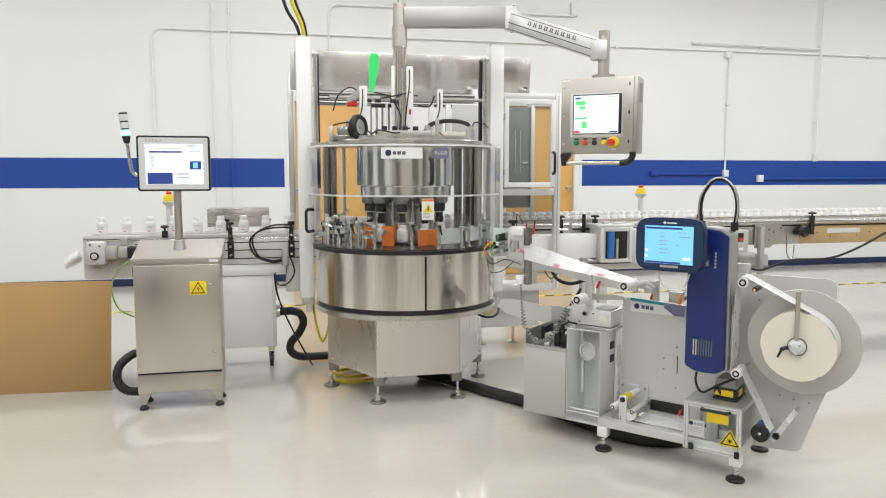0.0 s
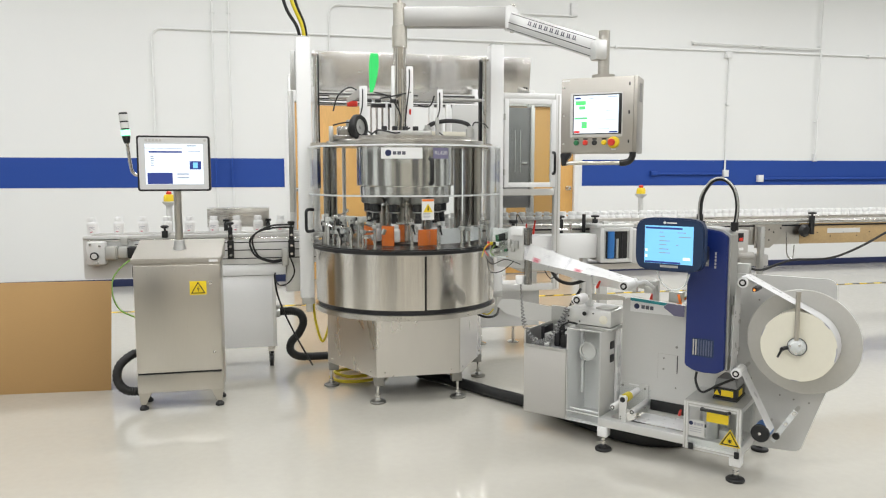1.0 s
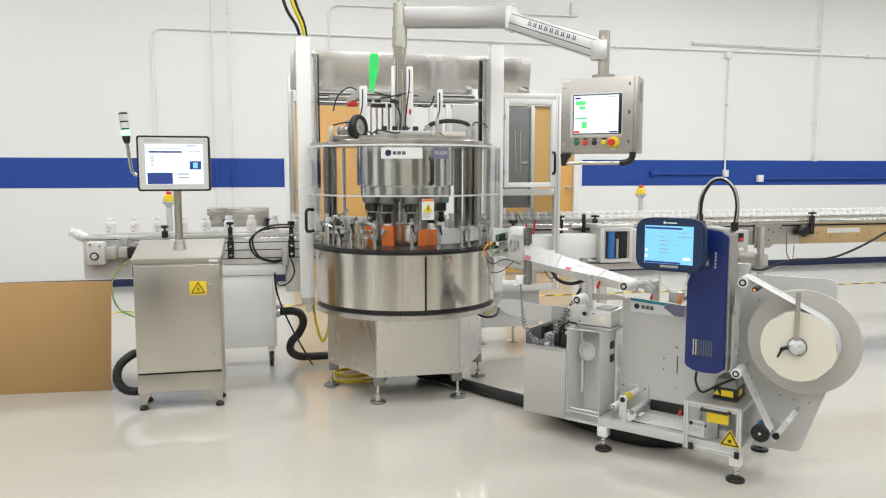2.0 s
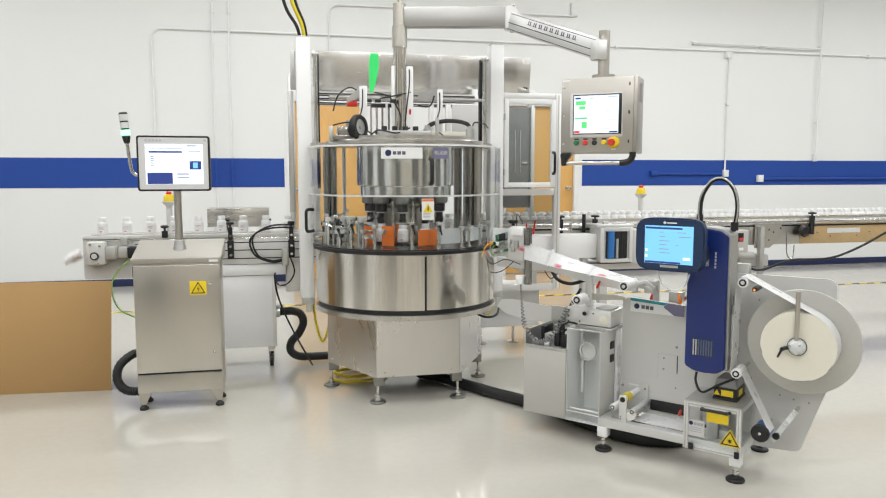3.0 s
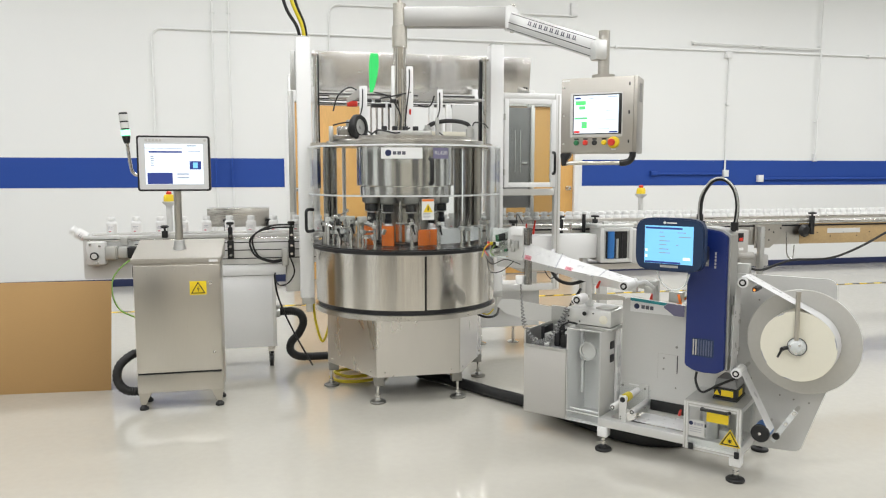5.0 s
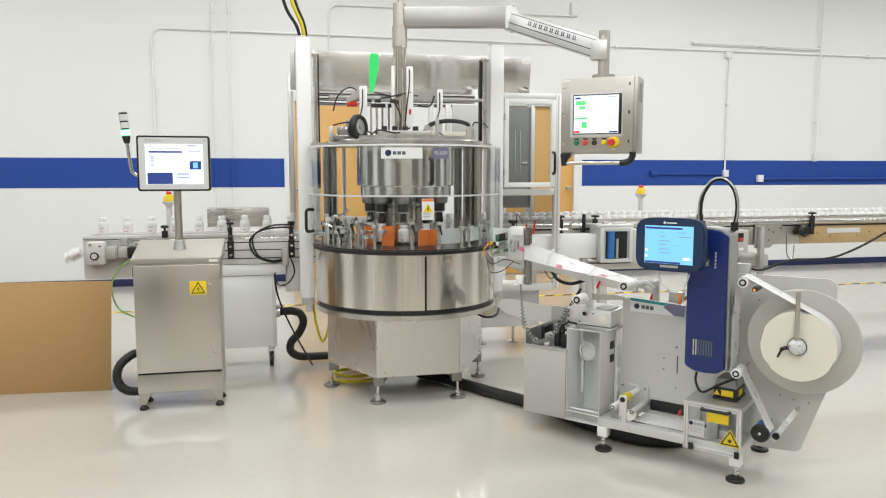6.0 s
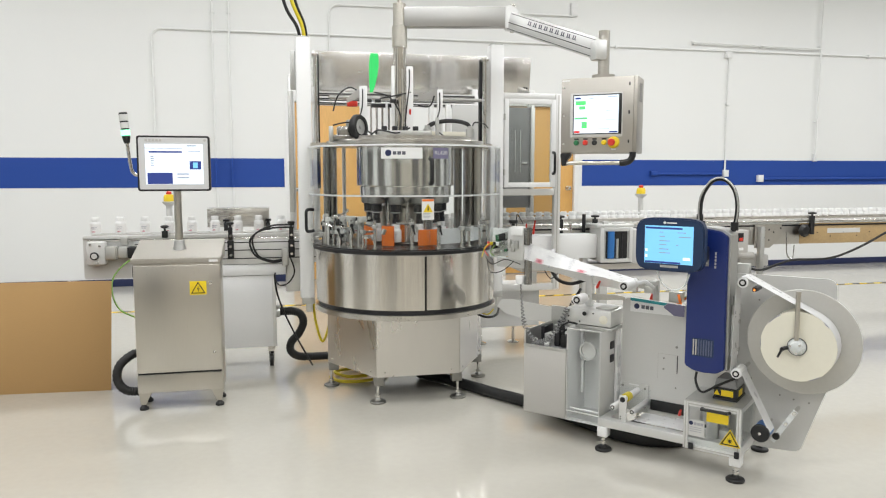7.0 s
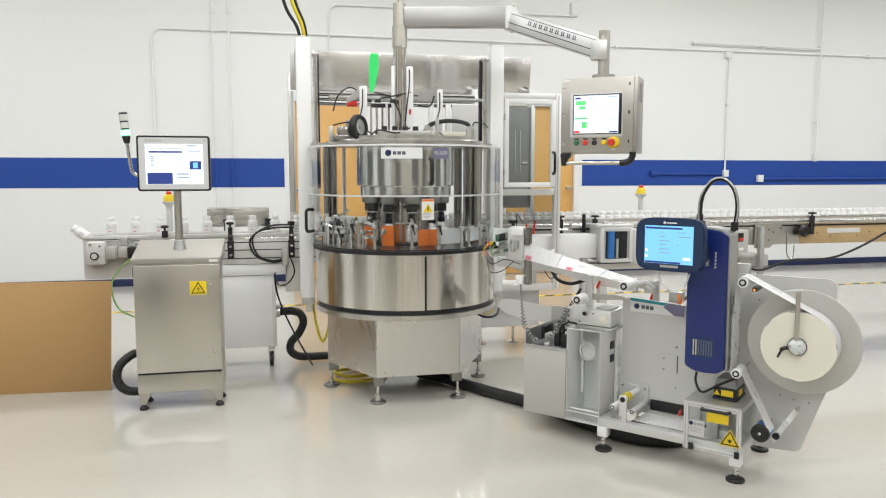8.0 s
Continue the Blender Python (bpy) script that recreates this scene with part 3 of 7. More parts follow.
    for a0, a1, r, z0, z1 in ((-75, -56, 0.462, 0.90, 0.985), (-53, -24, 0.47, 0.905, 0.99)):
        bm = B()
        lathe(bm, [(r, z0), (r + 0.006, z0), (r + 0.006, z1), (r, z1)], a0=a0, a1=a1, seg=12)
        part("guide_plate", bm, EDGEDIM, m, "pale plastic bottle guide")
    random.seed(5)
    for a, r, h, lever in ((-174, 0.50, 0.16, 0), (-163, 0.47, 0.15, 1), (-155, 0.50, 0.13, 0), (-148.3, 0.51, 0.17, 1), (-141, 0.475, 0.155, 1), (-136, 0.51, 0.16, 1), (-127.5, 0.505, 0.15, 0), (-118.7, 0.515, 0.16, 0), (-96, 0.515, 0.17, 1), (-79.2, 0.515, 0.155, 1), (-61.2, 0.505, 0.15, 0), (-55.0, 0.51, 0.14, 0), (-40, 0.50, 0.15, 0), (-27, 0.51, 0.14, 0)):
        p = at_angle(r, a, 0.878)
        bm = B()
        h *= random.uniform(0.62, 1.0) if a < -126 else 1.0
        rod(bm, p, (p[0], p[1], 0.878 + h), 0.0068 if a < -126 else 0.009, seg=14)
        rod(bm, p, (p[0], p[1], 0.89), 0.018, seg=14)
        g = part("guide_post", bm, CHROME, m)
        z = 0.878 + h * random.uniform(0.72, 0.9)
        bm = B()
        box(bm, -0.016, 0.016, -0.012, 0.012, -0.010, 0.010, 0.003)
        bmesh.ops.transform(bm, matrix=Matrix.Translation((p[0], p[1], z)) @ pose(0, 0, 0, 0, 0, a), verts=bm.verts[:])
        part("clamp_block", bm, ALUDULL, g)
        bm = B()
        e = at_angle(r - 0.055, a + random.uniform(-10, 10), z)
        rod(bm, (p[0], p[1], z), e, 0.006, seg=10)
        part("cross_rod", bm, CHROME, g)
        bm = B()
        e2 = at_angle(r - 0.05, a + 4, z - 0.03)
        box(bm, -0.012, 0.012, -0.006, 0.006, -0.018, 0.014, 0.002)
        bmesh.ops.transform(bm, matrix=Matrix.Translation(e2) @ pose(0, 0, 0, random.uniform(-20, 20), random.uniform(-25, 25), a + random.uniform(-40, 40)), verts=bm.verts[:])
        part("guide_finger", bm, ALUDULL, g)
        if lever:
            bm = B()
            q = Vector((p[0], p[1], z - 0.01)) + Vector((0, -0.02, 0))
            rod(bm, q, q + Vector((0, -0.016, 0)), 0.010, seg=12)
            rod(bm, q + Vector((0, -0.012, 0)), q + Vector((0.012, -0.018, -0.045)), 0.0065, 0.0045, seg=10)
            part("clamp_lever", bm, BLACK, g, "black adjustable clamp lever")
    bm = B()
    lathe(bm, [(0.430, 0.952), (0.437, 0.952), (0.437, 0.985), (0.430, 0.985)], a0=150, a1=214, seg=24)
    part("outfeed_guide", bm, EDGE, m, "white curved plastic outfeed guide")
    for a in (156, 182, 208):
        bm = B()
        rod(bm, at_angle(0.434, a, 0.878), at_angle(0.434, a, 0.953), 0.006, seg=10)
        part("guide_stud", bm, CHROME, m)
    for a in (-152, -146, -136):
        bm = B()
        p0, p1 = at_angle(0.42, a, 0.90), at_angle(0.47, a + 6, 1.035)
        rod(bm, p0, p1, 0.008, seg=12)
        box(bm, p1[0] - 0.03, p1[0] + 0.02, p1[1] - 0.012, p1[1] + 0.012, p1[2] - 0.012, p1[2] + 0.02, 0.003)
        part("sensor_bracket", bm, ALUDULL, m)
    for k in range(16):
        a, r = random.uniform(-178, -126), random.uniform(0.43, 0.52)
        z = random.uniform(0.93, 1.05)
        p = at_angle(r, a, z)
        bm = B()
        rod(bm, (p[0], p[1], 0.878), p, 0.005, seg=10)
        w = random.uniform(0.010, 0.024)
        box(bm, p[0] - w, p[0] + w, p[1] - 0.008, p[1] + 0.008, z - random.uniform(0.008, 0.022), z + 0.008, 0.003)
        f = part("feed_fitting", bm, random.choice((ALUDULL, CHROME, ALU, DARK, GREYP, BLACK)), m)
        bm = B()
        q = at_angle(r - random.uniform(0.02, 0.07), a + random.uniform(-14, 14), z + random.uniform(-0.05, 0.03))
        rod(bm, p, q, 0.004, seg=8)
        rod(bm, q, (q[0] + 0.002, q[1], q[2] + 0.016), 0.009, seg=12)
        part("link_rod", bm, random.choice((CHROME, CHROME, BLACK)), f)
    guards(m)
    uprights(m)
    top_gear(m)
    return m


def thing_part(name, parent):
    """A moving group under a thing: an Empty at the thing's axis."""
    e = new(name)
    e.parent = parent
    e.empty_display_size = 0.1
    OFF[e.name] = OFF[parent.name]
    return e


def guards(m):
    """Clear curved guards with white edges, handles, plates and stickers."""
    R = 0.578
    for k, (a0, a1, z0, z1) in enumerate(((-188, -87.4, 0.876, 1.172), (-87.0, 2, 0.876, 1.172), (-188, -87.4, 1.176, 1.445), (-87.0, 2, 1.176, 1.445))):
        bm = B()
        lathe(bm, [(R - 0.006, z0), (R, z0), (R, z1), (R - 0.006, z1)], a0=a0, a1=a1, seg=60)
        g = pane("guard_panel", bm, ACRYL, m, "clear curved acrylic guard")
        bm = B()
        zt = z1 - 0.004
        lathe(bm, [(R - 0.008, zt), (R + 0.002, zt), (R + 0.002, zt + 0.009), (R - 0.008, zt + 0.009)], a0=a0, a1=a1, seg=60)
        part("edge_trim", bm, EDGEDIM if z1 < 1.3 else EDGE, g, "pale polished edge of the guard")
        for a in (a0 + 0.4, a1 - 0.4):
            bm = B()
            lathe(bm, [(R - 0.007, z0), (R + 0.001, z0), (R + 0.001, z1), (R - 0.007, z1)], a0=a - 0.18, a1=a + 0.18, seg=2)
            pane("upright_edge", bm, ACRYL, g)
    for a0 in (-184, -4):
        bm = B()
        lathe(bm, [(R - 0.016, 0.876), (R + 0.008, 0.876), (R + 0.008, 1.45), (R - 0.016, 1.45)], a0=a0 - 1.4, a1=a0 + 1.4, seg=4)
        part("guard_post", bm, ALU, m)
    bm = B()
    p = Vector(at_angle(R, -86.3, 1.24))
    n = Vector(at_angle(1, -86.3, 0))
    tube(bm, [p, p + n * 0.035 + Vector((0, 0, 0.008)), p + n * 0.038 + Vector((0, 0, 0.06)), p + n * 0.035 + Vector((0, 0, 0.122)), p + Vector((0, 0, 0.13))], 0.012, 10, 5)
    part("guard_handle", bm, BLACK, m, "black plastic pull handle")
    bm = B()
    p = Vector(at_angle(R + 0.004, -165, 0.965))
    t = Vector((-0.52, -0.30, 0)).normalized()
    tube(bm, [p, p + t * 0.045, p + t * 0.05 + Vector((0, 0, 0.06)), p + t * 0.045 + Vector((0, 0, 0.118)), p + Vector((0, 0, 0.12))], 0.009, 10, 6)
    part("guard_handle", bm, BLACK, m, "black plastic pull handle")
    # plates on the guard, curved with it
    for a0, a1, z0, z1, mt, name, lab in ((-112.5, -90.6, 1.372, 1.43, COVER, "name_plate", "white plate with a round dark mark"), (-84.8, -76.2, 1.372, 1.43, PURPLE, "model_plate", "muted purple plate with pale marks"), (-91.0, -84.4, 1.045, 1.158, COVER, "caution_sticker", "white caution sticker with orange head")):
        bm = B()
        lathe(bm, [(R, z0), (R + 0.003, z0), (R + 0.003, z1), (R, z1)], a0=a0, a1=a1, seg=12)
        pl = part(name, bm, mt, m, lab)

        def on(u0, u1, w0, w1, material, nm):
            b2 = B()
            lathe(b2, [(R + 0.0025, z0 + w0 * (z1 - z0)), (R + 0.0042, z0 + w0 * (z1 - z0)), (R + 0.0042, z0 + w1 * (z1 - z0)), (R + 0.0025, z0 + w1 * (z1 - z0))], a0=a0 + u0 * (a1 - a0), a1=a0 + u1 * (a1 - a0), seg=3)
            part(nm, b2, material, pl)

        if name == "name_plate":
            aa = a0 + 0.18 * (a1 - a0)
            b2 = B()
            rod(b2, at_angle(R, aa, 1.402), at_angle(R + 0.0045, aa, 1.402), 0.017, seg=24)
            part("round_mark", b2, NAVY, pl)
            for k in range(3):
                on(0.29 + k * 0.11, 0.375 + k * 0.11, 0.36, 0.66, DARKINK, "mark_bar")
        elif name == "model_plate":
            aa = (a0 + a1) / 2
            place = Matrix.Translation(at_angle(R + 0.0042, aa, 1.402)) @ pose(0, 0, 0, 0, 0, aa + 90) @ pose(0, 0, 0, 90)
            lettering(pl, "RL420", 0.029, place, PALEINK)
        else:
            on(0.03, 0.97, 0.88, 0.98, ORANGE, "orange_head")
            aa = (a0 + a1) / 2
            q = Matrix.Translation(at_angle(R + 0.003, aa, 1.108)) @ pose(0, 0, 0, 0, 0, aa + 90)
            b2 = B()
            prism(b2, [(-0.026, -0.022), (0.026, -0.022), (0, 0.025)], -0.002, 0.001)
            bmesh.ops.transform(b2, matrix=q, verts=b2.verts[:])
            part("triangle", b2, YELLOW, pl)
            b2 = B()
            prism(b2, [(-0.004, -0.012), (0.004, -0.012), (0.002, 0.012), (-0.002, 0.012)], -0.0035, -0.0015)
            bmesh.ops.transform(b2, matrix=q, verts=b2.verts[:])
            part("symbol", b2, BLACK, pl)
            for k in range(4):
                on(0.12, 0.7 - 0.1 * (k % 2), 0.30 - 0.07 * k, 0.325 - 0.07 * k, INK, "mark_bar")


def uprights(m):
    """White-covered uprights, guide rails, back panel and the wing with its glazed door."""
    for x0, x1, s in ((-0.638, -0.552, -1), (0.568, 0.655, 1)):
        bm = B()
        box(bm, x0, x1, 0.10, 0.19, 0.53, 2.10, 0.006)
        u = part("upright", bm, COVER, m, "tall white-covered upright")
        bm = B()
        xc = (x0 + x1) / 2
        box(bm, x0 + 0.006, x1 - 0.006, 0.104, 0.186, 2.098, 2.108, 0.002)
        part("end_cap", bm, ALUDULL, u)
        bm = B()
        xr = x1 + 0.028 if s < 0 else x0 - 0.03
        rod(bm, (xr, 0.13, 1.45), (xr, 0.13, 2.0), 0.013, seg=14)
        box(bm, xr - 0.02, xr + 0.02, 0.115, 0.19, 1.995, 2.02, 0.003)
        box(bm, xr - 0.02, xr + 0.02, 0.115, 0.19, 1.44, 1.47, 0.003)
        part("guide_rail", bm, CHROME, u)
        bm = B()
        box(bm, xr - s * 0.015 - 0.01, xr - s * 0.015 + 0.01, 0.17, 0.20, 1.2, 2.01, 0.002)
        part("cable_channel", bm, DARK, u)
        bm = B()
        z = 1.68
        while z < 2.02:
            box(bm, xr + s * 0.018 - 0.006, xr + s * 0.018 + 0.006, 0.15, 0.17, z, z + 0.012)
            z += 0.034
        part("rack_teeth", bm, ALU, u, kind="stuff")
        bm = B()
        box(bm, x0 + 0.01, x1 + 0.0, 0.10, 0.19, 0.49, 0.53, 0.004)
        box(bm, xc - 0.01, xc + 0.05 * -s * 0.2 + 0.02, 0.11, 0.17, 0.44, 0.49, 0.004)
        part("lower_bracket", bm, ALUDULL, u)
    bm = B()
    box(bm, -0.508, 1.055, 0.75, 0.756, 1.845, 2.125, 0.001)
    bmesh.ops.rotate(bm, cent=(0, 0.753, 1.98), matrix=Matrix.Rotation(radians(8.5), 3, "X"), verts=bm.verts[:])
    bp = part("back_panel", bm, SHEET, m, "wide buckled stainless back panel")
    bm = B()
    for x, z in ((1.03, 2.10), (1.03, 1.91), (-0.48, 2.10)):
        rod(bm, (x, 0.752, z), (x, 0.744, z), 0.006, seg=10)
    part("screw", bm, DARK, bp)
    # a green light's reflection in the panel, modelled as a glowing strip
    bm = B()
    prism(bm, [(-0.116, 1.852), (-0.098, 1.852), (-0.082, 1.90), (-0.067, 1.965), (-0.059, 2.02), (-0.0575, 2.06), (-0.061, 2.10), (-0.066, 2.121), (-0.116, 2.121), (-0.121, 2.09), (-0.124, 2.04), (-0.1235, 1.97), (-0.121, 1.90)], 0.742, 0.749)
    bmesh.ops.rotate(bm, cent=(0, 0.753, 1.98), matrix=Matrix.Rotation(radians(8.5), 3, "X"), verts=bm.verts[:])
    part("green_reflection", bm, GREENREFL, bp, "glowing green strip imitating a green light's reflection")
    for z0, z1, mt in ((1.815, 1.846, BEAM), (1.785, 1.812, ALU), (1.755, 1.782, ALU)):
        bm = B()
        box(bm, -0.508, 0.62, 0.68, 0.74, z0, z1, 0.002)
        cr = part("cross_rail", bm, mt, m)
        bm = B()
        box(bm, -0.507, 0.619, 0.6788, 0.681, (z0 + z1) / 2 - 0.004, (z0 + z1) / 2 + 0.004)
        box(bm, -0.507, 0.619, 0.6788, 0.681, z0 + 0.001, z0 + 0.006)
        part("rail_groove", bm, DARK, cr)
    for x in (-0.66, -0.50, 0.62, 0.72, 1.05):
        bm = B()
        box(bm, x - 0.022, x + 0.022, 0.68, 0.74, 0.9 if x < 0.9 else 0.5, 1.885 if x > -0.6 else 1.95, 0.004)
        part("rear_post", bm, ALU, m)
    bm = B()
    box(bm, 0.45, 0.72, 0.66, 0.67, 1.45, 1.77, 0.001)
    part("rear_cover", bm, GREY, m)
    for x in (0.29, 0.35, 0.41):
        bm = B()
        box(bm, x - 0.016, x + 0.016, 0.60, 0.64, 1.46, 1.765, 0.003)
        part("rear_profile", bm, ALU, m)
    for x, w, z1 in ((-0.075, 0.010, 1.93), (-0.115, 0.006, 1.72), (0.005, 0.012, 1.62)):
        bm = B()
        box(bm, x - w, x + w, -0.03, -0.015, 1.50, z1, 0.003)
        part("white_upright", bm, COVER, m)
    for x0, x1, z in ((-0.19, -0.14, 1.535), (-0.11, -0.06, 1.535), (-0.24, -0.21, 1.72), (-0.19, -0.155, 1.72), (-0.10, -0.065, 1.72)):
        bm = B()
        rod(bm, (x0, -0.06, z), (x1, -0.06, z), 0.012, seg=14)
        part("air_cylinder", bm, BLACK if z > 1.6 or x0 < -0.15 else CHROME, m)
    # left wing, seen edge on
    for y0, y1, z0, z1, x in ((0.26, 0.30, 1.05, 1.80, -0.672), (0.19, 0.22, 1.8, 2.03, -0.655)):
        bm = B()
        box(bm, x - 0.016, x + 0.016, y0, y1, z0, z1, 0.003)
        part("wing_profile", bm, ALUDULL, m)
    # right wing
    w = 0.034
    yb0, yb1 = 0.25, 0.29
    bm = B()
    box(bm, 0.653, 0.653 + 0.04, yb0, yb1, 0.50, 1.82, 0.004)
    box(bm, 1.062, 1.107, yb0, yb1, 0.50, 1.82, 0.004)
    for z0, z1 in ((1.775, 1.82), (1.145, 1.19), (0.50, 0.545)):
        box(bm, 0.693, 1.062, yb0, yb1, z0, z1, 0.004)
    wing = part("wing_frame", bm, ALU, m, "aluminium profile frame of the side wing")
    for gx in (0.673, 1.085):
        bm = B()
        box(bm, gx - 0.004, gx + 0.004, yb0 - 0.001, yb0 + 0.003, 0.51, 1.81)
        part("profile_groove", bm, GREYP, wing)
    bm = B()
    frame_rect(bm, 0.697, 1.055, 1.200, 1.778, yb0 - 0.032, yb0 - 0.003, 0.032)
    d = part("guard_door", bm, COVER, m, "white-framed glazed guard door")
    bm = B()
    box(bm, 0.729, 1.023, yb0 - 0.02, yb0 - 0.015, 1.232, 1.746)
    pane("door_pane", bm, GLASS, d)
    bm = B()
    p = Vector((1.037, yb0 - 0.032, 1.29))
    tube(bm, [p, p + Vector((0, -0.035, 0.01)), p + Vector((0, -0.038, 0.07)), p + Vector((0, -0.035, 0.13)), p + Vector((0, 0, 0.14))], 0.009, 10, 5)
    part("door_handle", bm, BLACK, d, "black plastic door handle")
    for z in (1.3, 1.66):
        bm = B()
        rod(bm, (0.697, yb0 - 0.034, z - 0.02), (0.697, yb0 - 0.034, z + 0.02), 0.008, seg=10)
        part("hinge", bm, ALUDULL, d)
    bm = B()
    box(bm, 0.693, 1.062, yb0 + 0.02, yb0 + 0.026, 0.95, 1.145)
    pane("lower_pane", bm, SMOKE, m, "smoked lower pane")
    bm = B()
    box(bm, 0.80, 1.015, 0.62, 0.64, 1.045, 1.76, 0.003)
    part("inner_cabinet_panel", bm, INNER, m, "grey panel seen through the glazed door")
    bm = B()
    box(bm, 0.90, 0.905, 0.612, 0.619, 1.30, 1.60, 0.001)
    box(bm, 0.94, 0.945, 0.612, 0.619, 1.30, 1.60, 0.001)
    box(bm, 0.95, 0.99, 0.605, 0.619, 1.36, 1.37, 0.001)
    box(bm, 1.016, 1.044, 0.60, 0.64, 0.96, 1.76, 0.003)
    part("inner_duct", bm, ALU, m)


def top_gear(m):
    """Hand wheel, sensor bars, hoses and boxes on the top plate."""
    bm = B()
    c = Vector((-0.305, -0.22, 1.555))
    ax = Vector((0.72, -0.68, 0.06)).normalized()
    spin(bm, [(0.045, -0.02), (0.064, -0.02), (0.072, -0.008), (0.072, 0.008), (0.064, 0.02), (0.045, 0.02), (0.045, 0.012), (0.04, 0.006), (0.004, 0.004)], c, ax, 36)
    hw = part("hand_wheel", bm, RUBBER, m, "black hand wheel with a metal hub")
    bm = B()
    spin(bm, [(0.044, 0.004), (0.044, 0.012), (0.014, 0.013), (0.012, 0.022), (0.004, 0.022)], c, ax, 30)
    part("hub", bm, ALUDULL, hw)
    bm = B()
    rod(bm, c - ax * 0.002, c - ax * 0.12, 0.014, seg=14)
    box(bm, c.x - 0.06, c.x + 0.0, c.y + 0.06, c.y + 0.14, 1.48, 1.60, 0.005)
    part("wheel_shaft", bm, HEADGREY, hw)
    for x, y, z0, z1, w, mt in ((-0.262, -0.10, 1.5, 1.80, 0.022, COVER), (0.014, -0.10, 1.48, 1.92, 0.020, COVER), (0.196, -0.10, 1.49, 1.79, 0.017, COVER)):
        bm = B()
        box(bm, x - w, x + w, y, y + 0.014, z0, z1, 0.004)
        s = part("sensor_bar", bm, mt, m, "upright white sensor bar")
        bm = B()
        if x < 0 or x > 0.1:
            prism(bm, [(x + 0.015, z1 - 0.05), (x + 0.015, z1 + 0.005), (x - 0.005, z1 + 0.0), (x - 0.100, z1 - 0.075), (x - 0.092, z1 - 0.098)] if x < 0 else [(x - 0.005, z1 - 0.045), (x - 0.005, z1 + 0.02), (x - 0.13, z1 - 0.035), (x - 0.13, z1 - 0.075)], y + 0.015, y + 0.022)
            part("sensor_bracket", bm, BEAM, s)
        else:
            rod(bm, (x, y + 0.002, 1.64), (x, y - 0.004, 1.67), 0.006, seg=8)
            part("red_tag", bm, RED, s)
        bm = B()
        tube(bm, [(x - 0.005, y - 0.006, z1 - 0.02), (x - 0.01, y - 0.03, z1 - 0.12), (x - 0.03, y - 0.02, 1.56), (x + 0.05, y, 1.50)], 0.004, 8, 6)
        part("sensor_cable", bm, BLACK, s)
    for x0, x1, y0, y1, z0, z1, mt, nm in ((-0.42, -0.30, -0.2, -0.1, 1.482, 1.56, COLUMN, "terminal_housing"), (-0.45, -0.34, -0.24, -0.1, 1.482, 1.51, COLUMN, "mount_plate"), (-0.47, -0.445, -0.2, -0.175, 1.47, 1.56, ALUDULL, "sensor_head"), (0.09, 0.40, -0.06, 0.10, 1.506, 1.545, CREAM, "beige_terminal_box"), (-0.2, 0.1, -0.3, -0.24, 1.505, 1.535, ALUDULL, "clamp_bar"), (0.155, 0.175, -0.17, -0.15, 1.50, 1.62, ALUDULL, "post"), (-0.45, 0.50, 0.06, 0.10, 1.740, 1.757, BEAM, "sensor_rail"), (-0.345, -0.285, 0.0, 0.05, 1.69, 1.722, RED, "red_sensor"), (-0.20, -0.05, 0.02, 0.08, 1.690, 1.712, DARK, "cylinder_block")):
        bm = B()
        box(bm, x0, x1, y0, y1, z0, z1, 0.004)
        part(nm, bm, mt, m)
    for x in (-0.2, -0.165, -0.13, -0.09):
        bm = B()
        rod(bm, (x, 0.05, 1.5), (x, 0.05, 1.69), 0.007, seg=10)
        part("guide_rod", bm, CHROME, m)
    for x0, x1 in ((0.1, 0.13), (0.35, 0.40)):
        bm = B()
        spin(bm, [(0.026, 0), (0.026, 0.05), (0.018, 0.055), (0.018, 0.07)], ((x0 + x1) / 2, -0.12, 1.506), (0, 0, 1), 16)
        part("cable_gland", bm, ALUDULL, m)
    bm = B()
    tube(bm, [(0.115, -0.12, 1.565), (0.15, -0.12, 1.588), (0.22, -0.11, 1.603), (0.30, -0.11, 1.603), (0.355, -0.12, 1.588), (0.375, -0.12, 1.565)], 0.0125, 12, 8)
    part("black_hose", bm, RUBBER, m)
    for pts in ([(-0.43, 0.0, 1.66), (-0.40, 0.0, 1.75), (-0.33, 0.0, 1.80), (-0.27, -0.05, 1.76)], [(-0.19, -0.05, 1.77), (-0.1, -0.06, 1.74), (-0.04, -0.07, 1.64), (-0.045, -0.08, 1.55)], [(0.02, -0.1, 1.77), (-0.08, -0.05, 1.75), (-0.15, 0.0, 1.74)], [(0.39, -0.1, 1.54), (0.42, -0.05, 1.60), (0.5, 0.02, 1.60), (0.55, 0.1, 1.58)], [(0.06, -0.11, 1.69), (0.13, -0.11, 1.69), (0.16, -0.1, 1.75)], [(-0.44, -0.12, 1.57), (-0.36, -0.16, 1.585), (-0.3, -0.16, 1.57), (-0.22, -0.15, 1.52)], [(-0.25, -0.28, 1.5), (-0.2, -0.3, 1.535), (-0.1, -0.3, 1.52), (-0.02, -0.28, 1.55)]):
        bm = B()
        tube(bm, pts, 0.0045, 8, 8)
        part("cable", bm, BLACK, m)
    for x in (-0.18, -0.12, -0.06, 0.0):
        bm = B()
        box(bm, x, x + 0.03, -0.28, -0.25, 1.53, 1.56, 0.004)
        part("valve_block", bm, DARK, m)


MACHINE = rotary_machine()


# ---- pendant arm with operator panel ----
PANEL_AT = pose(0.838, 3.955, 1.40, 0, 0, -24)


